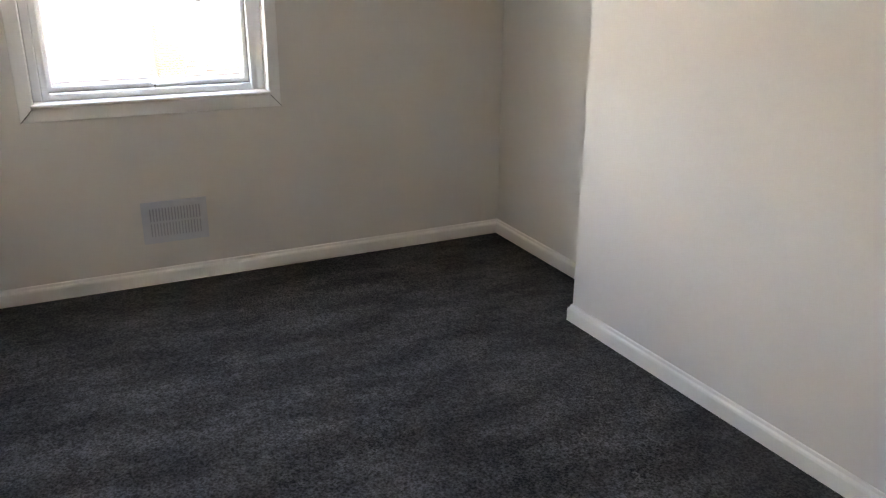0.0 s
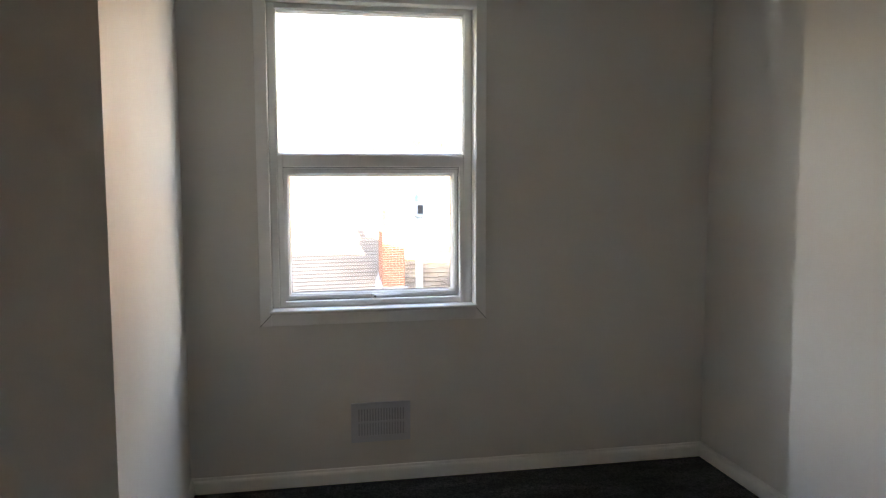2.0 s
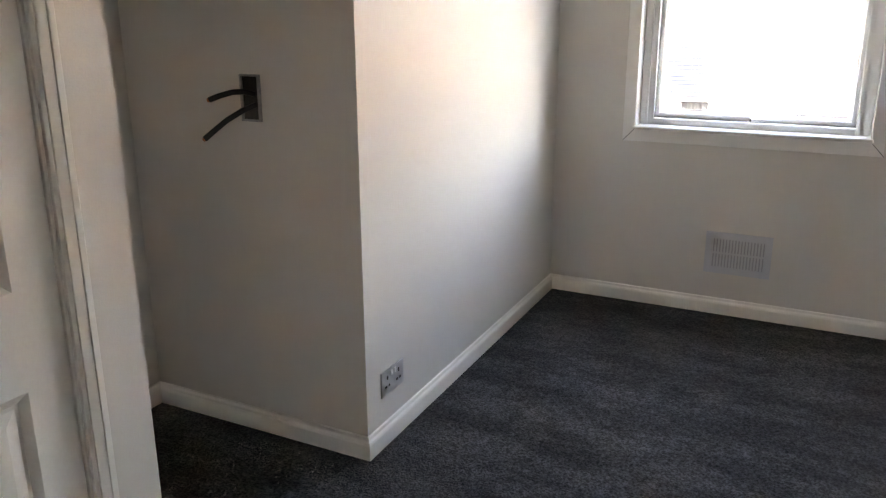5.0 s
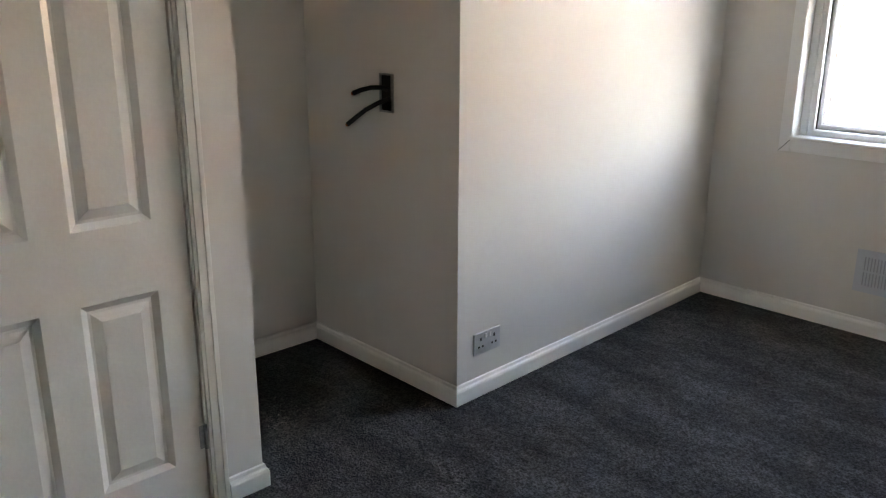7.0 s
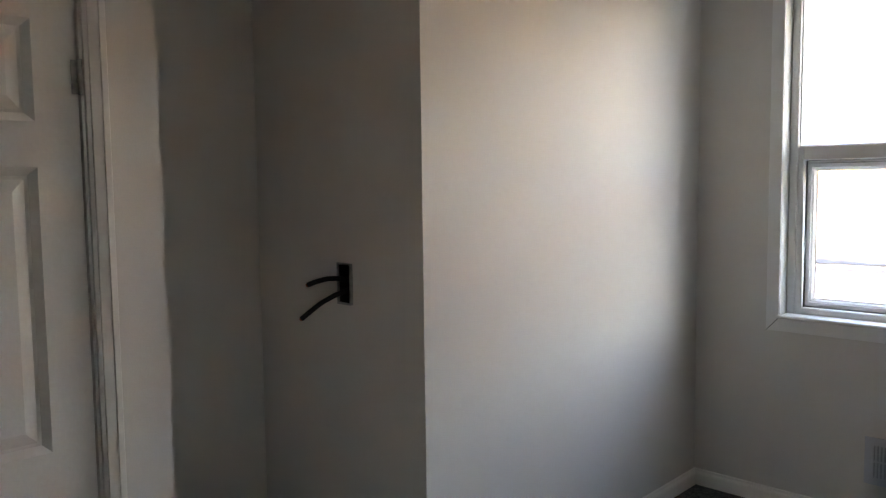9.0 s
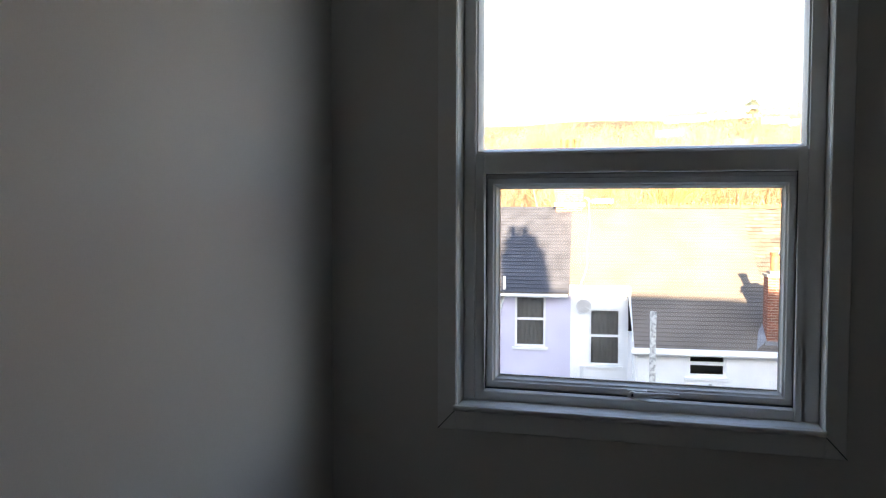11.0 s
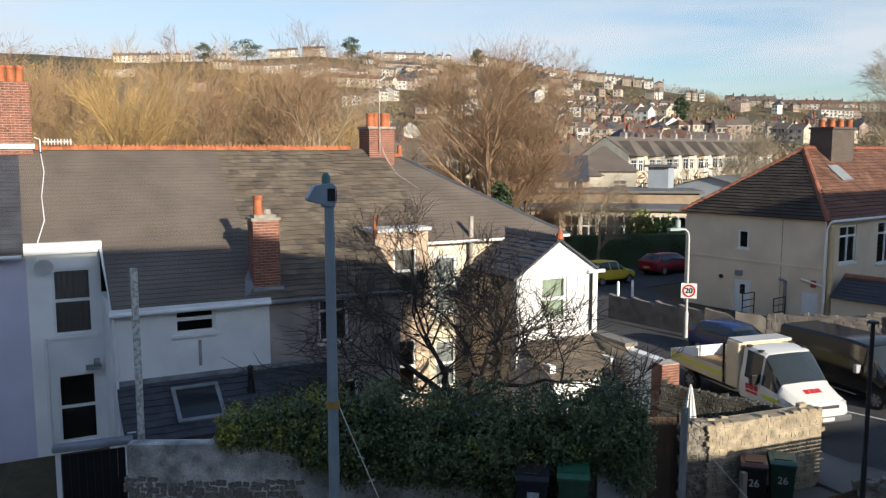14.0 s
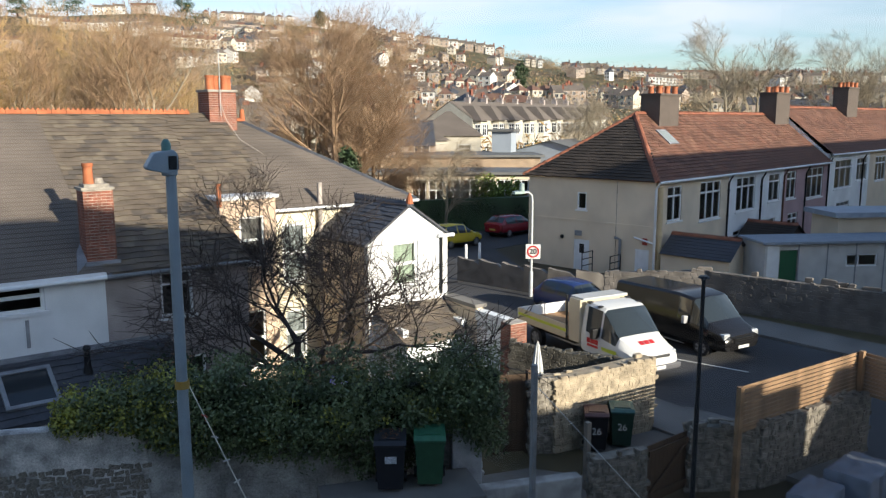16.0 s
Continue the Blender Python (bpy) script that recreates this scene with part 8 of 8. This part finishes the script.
def loft(stations, kinds):
    """A car body from cross sections (x, half width, sill z, shoulder z, roof z, half roof width); kinds tells which panels are glass."""
    b = Build()
    rings = []
    for x, w, zb, zs, zr, wr in stations:
        half = [(0.0, zb), (w * 0.88, zb), (w, zb + 0.16), (w * 1.01, (zb + zs) * 0.52), (w * 0.985, zs), (wr + (w * 0.985 - wr) * 0.08, zs + (zr - zs) * 0.9), (wr * 0.9, zr), (0.0, zr + 0.015)]
        ring = [Vector((x, y, z)) for y, z in half] + [Vector((x, -y, z)) for y, z in half[-2:0:-1]]
        rings.append(ring)
    n = len(rings[0])
    h = 7
    for i in range(len(rings) - 1):
        for j in range(n):
            k = (j + 1) % n
            seg = j if j < h else 2 * h - 1 - j
            mi = 0
            if (i, seg) in kinds:
                mi = 1
            elif seg in (0, 1):
                mi = 2
            b.quad([rings[i][j], rings[i + 1][j], rings[i + 1][k], rings[i][k]], mi)
    b.quad(rings[0][::-1], 0)
    b.quad(rings[-1], 0)
    return b, rings


DULLRIM = mat("dull_wheel_steel", (0.15, 0.15, 0.16), 0.45, 0.5, var=0.2)


def wheel(root, x, y, r, w=0.2):
    s = 1 if y > 0 else -1
    b = Build()
    b.tube([(x, y - s * w, r), (x, y - s * 0.02, r), (x, y, r)], [r, r, r * 0.93], 24)
    wh = b.make("wheel", TYRE, root, smooth=40)
    b = Build()
    b.tube([(x, y + s * 0.003, r), (x, y + s * 0.006, r)], [r * 0.66, r * 0.64], 24)
    b.make("hub", DULLRIM, wh)
    b = Build()
    for k in range(7):
        a = 2 * math.pi * k / 7
        m = Matrix.Translation((x, y + s * 0.012, r)) @ Matrix.Rotation(a, 4, "Y")
        b.box(0.0, r * 0.66, -0.01, 0.01, -r * 0.07, r * 0.07, 0, m)
    b.make("rim", ALLOY, wh)


def hatchback(label, col, x, y, turn, L=4.1, H=1.47):
    r = thing("parked_car", label, "car", pose(x, y, G + 0.03, 0, 0, turn), group="parked cars")
    f, g = L / 4.15, H / 1.47
    st = [(-2.08, 0.70, 0.38, 0.80, 0.92, 0.62), (-1.98, 0.82, 0.27, 0.90, 1.02, 0.70), (-1.88, 0.84, 0.24, 0.93, 1.06, 0.70), (-1.52, 0.86, 0.22, 0.95, 1.40, 0.60), (-1.38, 0.86, 0.22, 0.95, 1.44, 0.60), (-0.55, 0.87, 0.2, 0.94, 1.48, 0.61), (-0.48, 0.87, 0.2, 0.94, 1.48, 0.61), (0.28, 0.87, 0.2, 0.92, 1.43, 0.60), (0.36, 0.87, 0.2, 0.92, 1.40, 0.60), (1.02, 0.86, 0.21, 0.89, 0.97, 0.72), (1.12, 0.86, 0.22, 0.88, 0.94, 0.70), (1.75, 0.82, 0.24, 0.74, 0.84, 0.66), (2.02, 0.72, 0.28, 0.60, 0.68, 0.55), (2.10, 0.58, 0.34, 0.52, 0.58, 0.45)]
    st = [(a * f, w, zb, zs * g, zr * g, wr) for a, w, zb, zs, zr, wr in st]
    kinds = {(2, 5), (2, 6), (3, 4), (4, 4), (6, 4), (8, 5), (8, 6), (8, 4)}
    b, _ = loft(st, kinds)
    b.make("body", [paint("car_paint", col), CARGLASS, BLACKPL], r, smooth=32, fix=True)
    for wx in (-1.28 * f, 1.30 * f):
        for s in (-1, 1):
            wheel(r, wx, s * 0.865, 0.31)
    for s in (-1, 1):
        b = Build()
        b.box(1.78 * f, 2.0 * f, min(s * 0.48, s * 0.74), max(s * 0.48, s * 0.74), 0.60 * g, 0.73 * g)
        b.make("headlamp", HEADL, r, bevel=0.02)
        b = Build()
        b.box(-2.04 * f, -1.93 * f, min(s * 0.62, s * 0.80), max(s * 0.62, s * 0.80), 0.74 * g, 0.95 * g)
        b.make("tail_lamp", REDL, r, bevel=0.02)
        b = Build()
        b.box(0.62 * f, 0.78 * f, min(s * 0.88, s * 1.02), max(s * 0.88, s * 1.02), 0.93 * g, 1.05 * g)
        b.make("mirror", paint("mirror_paint", col), r, bevel=0.03)
    b = Build()
    b.box(-2.10 * f, -2.07 * f, -0.26, 0.26, 0.5, 0.61)
    b.make("number_plate", mat("rear_plate", (0.55, 0.42, 0.08), 0.5, var=0.05, bump=0), r)


hatchback("dark blue hatchback parked at the kerb", (0.018, 0.035, 0.13), 22.3, 25.0, -84, 3.8, 1.44)
hatchback("yellow small hatchback parked on the side street", (0.55, 0.42, 0.04), 28.0, 43.3, 8, 3.5, 1.5)
hatchback("red hatchback parked on the side street", (0.24, 0.012, 0.02), 34.4, 45.6, 14, 4.4, 1.45)


def cab_front(root, col, st, kinds, label_mats):
    b, _ = loft(st, kinds)
    return b.make("body", label_mats, root, smooth=32, fix=True)


def build_van():
    r = thing("panel_van", "black panel van parked beside the pavement", "van", pose(23.0, 19.95, G + 0.03, 0, 0, -91) @ Matrix.Diagonal((1.04, 1.04, 0.92, 1)), group="parked vehicles")
    st = [(-2.55, 0.90, 0.45, 1.2, 2.0, 0.80), (-2.48, 0.96, 0.36, 1.25, 2.12, 0.84), (-0.2, 0.98, 0.34, 1.27, 2.2, 0.86), (0.55, 0.98, 0.34, 1.27, 2.2, 0.86), (0.62, 0.98, 0.34, 1.26, 2.19, 0.86), (1.15, 0.98, 0.34, 1.22, 2.12, 0.82), (1.22, 0.98, 0.34, 1.21, 2.08, 0.82), (1.86, 0.97, 0.34, 1.10, 1.32, 0.80), (1.96, 0.96, 0.34, 1.08, 1.25, 0.78), (2.42, 0.90, 0.34, 0.95, 1.06, 0.70), (2.58, 0.82, 0.36, 0.80, 0.90, 0.62), (2.64, 0.70, 0.40, 0.68, 0.76, 0.5)]
    kinds = {(4, 4), (6, 5), (6, 6), (6, 4)}
    b, _ = loft(st, kinds)
    b.make("body", [paint("black_van_paint", (0.012, 0.0115, 0.012)), CARGLASS, BLACKPL], r, smooth=32, fix=True)
    for wx in (-1.55, 1.72):
        for s in (-1, 1):
            wheel(r, wx, s * 0.99, 0.34)
    for s in (-1, 1):
        b = Build()
        b.box(2.2, 2.56, min(s * 0.55, s * 0.85), max(s * 0.55, s * 0.85), 0.78, 1.02)
        b.make("headlamp", HEADL, r, bevel=0.04)
        b = Build()
        b.box(1.0, 1.14, min(s * 1.0, s * 1.2), max(s * 1.0, s * 1.2), 1.15, 1.45)
        b.make("mirror", mat("grey_mirror", (0.4, 0.4, 0.4), 0.4, var=0.1), r, bevel=0.03)
    b = Build()
    for z in (0.66, 0.74, 0.82):
        b.box(2.56, 2.67, -0.45, 0.45, z, z + 0.03)
    b.make("grille", BLACKM, r)
    b = Build()
    b.box(2.655, 2.675, -0.26, 0.26, 0.44, 0.55)
    b.make("number_plate", PLATE, r)
    b = Build()
    b.box(-2.2, 1.0, -1.005, -0.995, 0.30, 0.345)
    b.make("side_bar", ALLOY, r)


build_van()


def build_truck():
    r = thing("tipper_truck", "white cab tipper truck with a cream dropside bed", "truck", pose(18.75, 20.1, G + 0.03, 0, 0, -93) @ Matrix.Diagonal((1.03, 1.05, 0.98, 1)), group="parked vehicles")
    WH = paint("white_truck_paint", (0.62, 0.62, 0.60))
    CREAM = mat("cream_bodywork", (0.58, 0.50, 0.36), 0.5, var=0.06, scale=2)
    st = [(0.45, 0.95, 0.55, 1.25, 2.12, 0.80), (0.52, 0.97, 0.45, 1.27, 2.2, 0.84), (0.62, 0.98, 0.42, 1.27, 2.22, 0.85), (0.70, 0.98, 0.42, 1.26, 2.22, 0.85), (1.38, 0.98, 0.40, 1.20, 2.17, 0.82), (1.46, 0.98, 0.40, 1.19, 2.12, 0.82), (2.12, 0.97, 0.38, 1.08, 1.36, 0.80), (2.22, 0.96, 0.38, 1.06, 1.28, 0.78), (2.72, 0.90, 0.36, 0.92, 1.05, 0.70), (2.92, 0.82, 0.36, 0.78, 0.88, 0.62), (3.0, 0.66, 0.40, 0.62, 0.70, 0.5)]
    kinds = {(3, 4), (5, 5), (5, 6), (5, 4)}
    b, _ = loft(st, kinds)
    b.make("body", [WH, CARGLASS, BLACKPL], r, smooth=32, fix=True)
    b = Build()
    b.box(-0.15, 0.42, -1.0, 1.0, 0.75, 2.28)
    b.make("bulkhead", CREAM, r, bevel=0.04)
    b = Build()
    b.box(-0.2, 0.5, -0.92, 0.92, 2.285, 2.33)
    b.make("roof_deflector", WH, r, bevel=0.02)
    b = Build()
    b.box(-3.0, -0.2, -1.05, 1.05, 0.78, 0.88)
    b.make("bed_floor", TIMBER, r)
    for s in (-1, 1):
        b = Build()
        b.box(-3.0, -0.2, min(s * 1.02, s * 1.06), max(s * 1.02, s * 1.06), 0.8, 1.28)
        b.make("dropside", CREAM, r)
        b = Build()
        b.box(-3.0, -0.2, min(s * 1.061, s * 1.066), max(s * 1.061, s * 1.066), 1.02, 1.12)
        b.make("reflective_stripe", mat("lime_stripe", (0.55, 0.60, 0.05), 0.5, var=0.08), r)
    b = Build()
    b.box(-3.04, -3.0, -1.06, 1.06, 0.8, 1.28)
    b.make("tailgate", FRAMEW, r)
    b = Build()
    b.box(-3.0, -0.4, -0.5, 0.5, 0.45, 0.75)
    b.make("chassis", BLACKM, r)
    b = Build()
    for s in (-1, 1):
        b.tube([(-0.22, s * 1.03, 0.8), (-0.22, s * 1.03, 2.35)], [0.035, 0.035], 8)
    b.make("stanchion", BLACKM, r)
    for wx in (-2.0, 1.95):
        for s in (-1, 1):
            wheel(r, wx, s * 0.99, 0.35)
    RED = mat("red_lettering", (0.5, 0.02, 0.025), 0.5, var=0.05, bump=0)
    # company lettering as plain bars: on the bonnet and both doors
    bm = Matrix.Translation((2.46, 0, 1.185)) @ Matrix.Rotation(math.atan2(0.23, 0.5), 4, "Y")
    b = Build()
    for i in range(3):
        b.box(-0.09, 0.09, -0.30 + i * 0.2, -0.13 + i * 0.2, 0.0, 0.006, 0, bm)
    b.make("lettering", RED, r)
    for s in (-1, 1):
        b = Build()
        for i in range(3):
            b.box(0.80 + i * 0.19, 0.96 + i * 0.19, min(s * 0.985, s * 0.998), max(s * 0.985, s * 0.998), 0.92, 1.08)
        b.box(0.82, 1.34, min(s * 0.985, s * 0.998), max(s * 0.985, s * 0.998), 0.80, 0.88)
        b.make("lettering", RED, r)
        b = Build()
        b.box(1.5, 2.2, min(s * 0.975, s * 0.988), max(s * 0.975, s * 0.988), 0.80, 0.92)
        b.make("reflective_stripe", mat("lime_stripe", (0.55, 0.60, 0.05), 0.5, var=0.08), r)
        b = Build()
        b.box(2.45, 2.88, min(s * 0.52, s * 0.84), max(s * 0.52, s * 0.84), 0.76, 0.94)
        b.make("headlamp", HEADL, r, bevel=0.04)
        b = Build()
        b.box(1.2, 1.36, min(s * 1.0, s * 1.22), max(s * 1.0, s * 1.22), 1.15, 1.5)
        b.make("mirror", BLACKPL, r, bevel=0.03)
        b = Build()
        b.box(0.58, 0.72, min(s * 0.7, s * 0.84), max(s * 0.7, s * 0.84), 2.2, 2.26)
        b.box(1.1, 1.24, min(s * 0.7, s * 0.84), max(s * 0.7, s * 0.84), 2.15, 2.21)
        b.make("marker_lamp", BLACKPL, r)
    b = Build()
    b.box(2.72, 2.97, -0.5, 0.5, 0.74, 0.86)
    b.make("grille", mat("dark_grille", (0.05, 0.05, 0.05), 0.5, var=0.2, scale=60), r, bevel=0.02)
    b = Build()
    b.box(2.6, 3.04, -0.92, 0.92, 0.34, 0.56)
    b.make("bumper", mat("grey_bumper", (0.10, 0.10, 0.11), 0.6, var=0.1), r, bevel=0.06)
    b = Build()
    b.box(3.04, 3.055, -0.26, 0.26, 0.42, 0.53)
    b.make("number_plate", PLATE, r)
    b = Build()
    b.box(1.0, 1.1, -0.55, 0.55, 1.1, 1.75)
    b.make("seat_back", mat("hi_vis_cover", (0.5, 0.6, 0.05), 0.8, var=0.1), r)


build_truck()
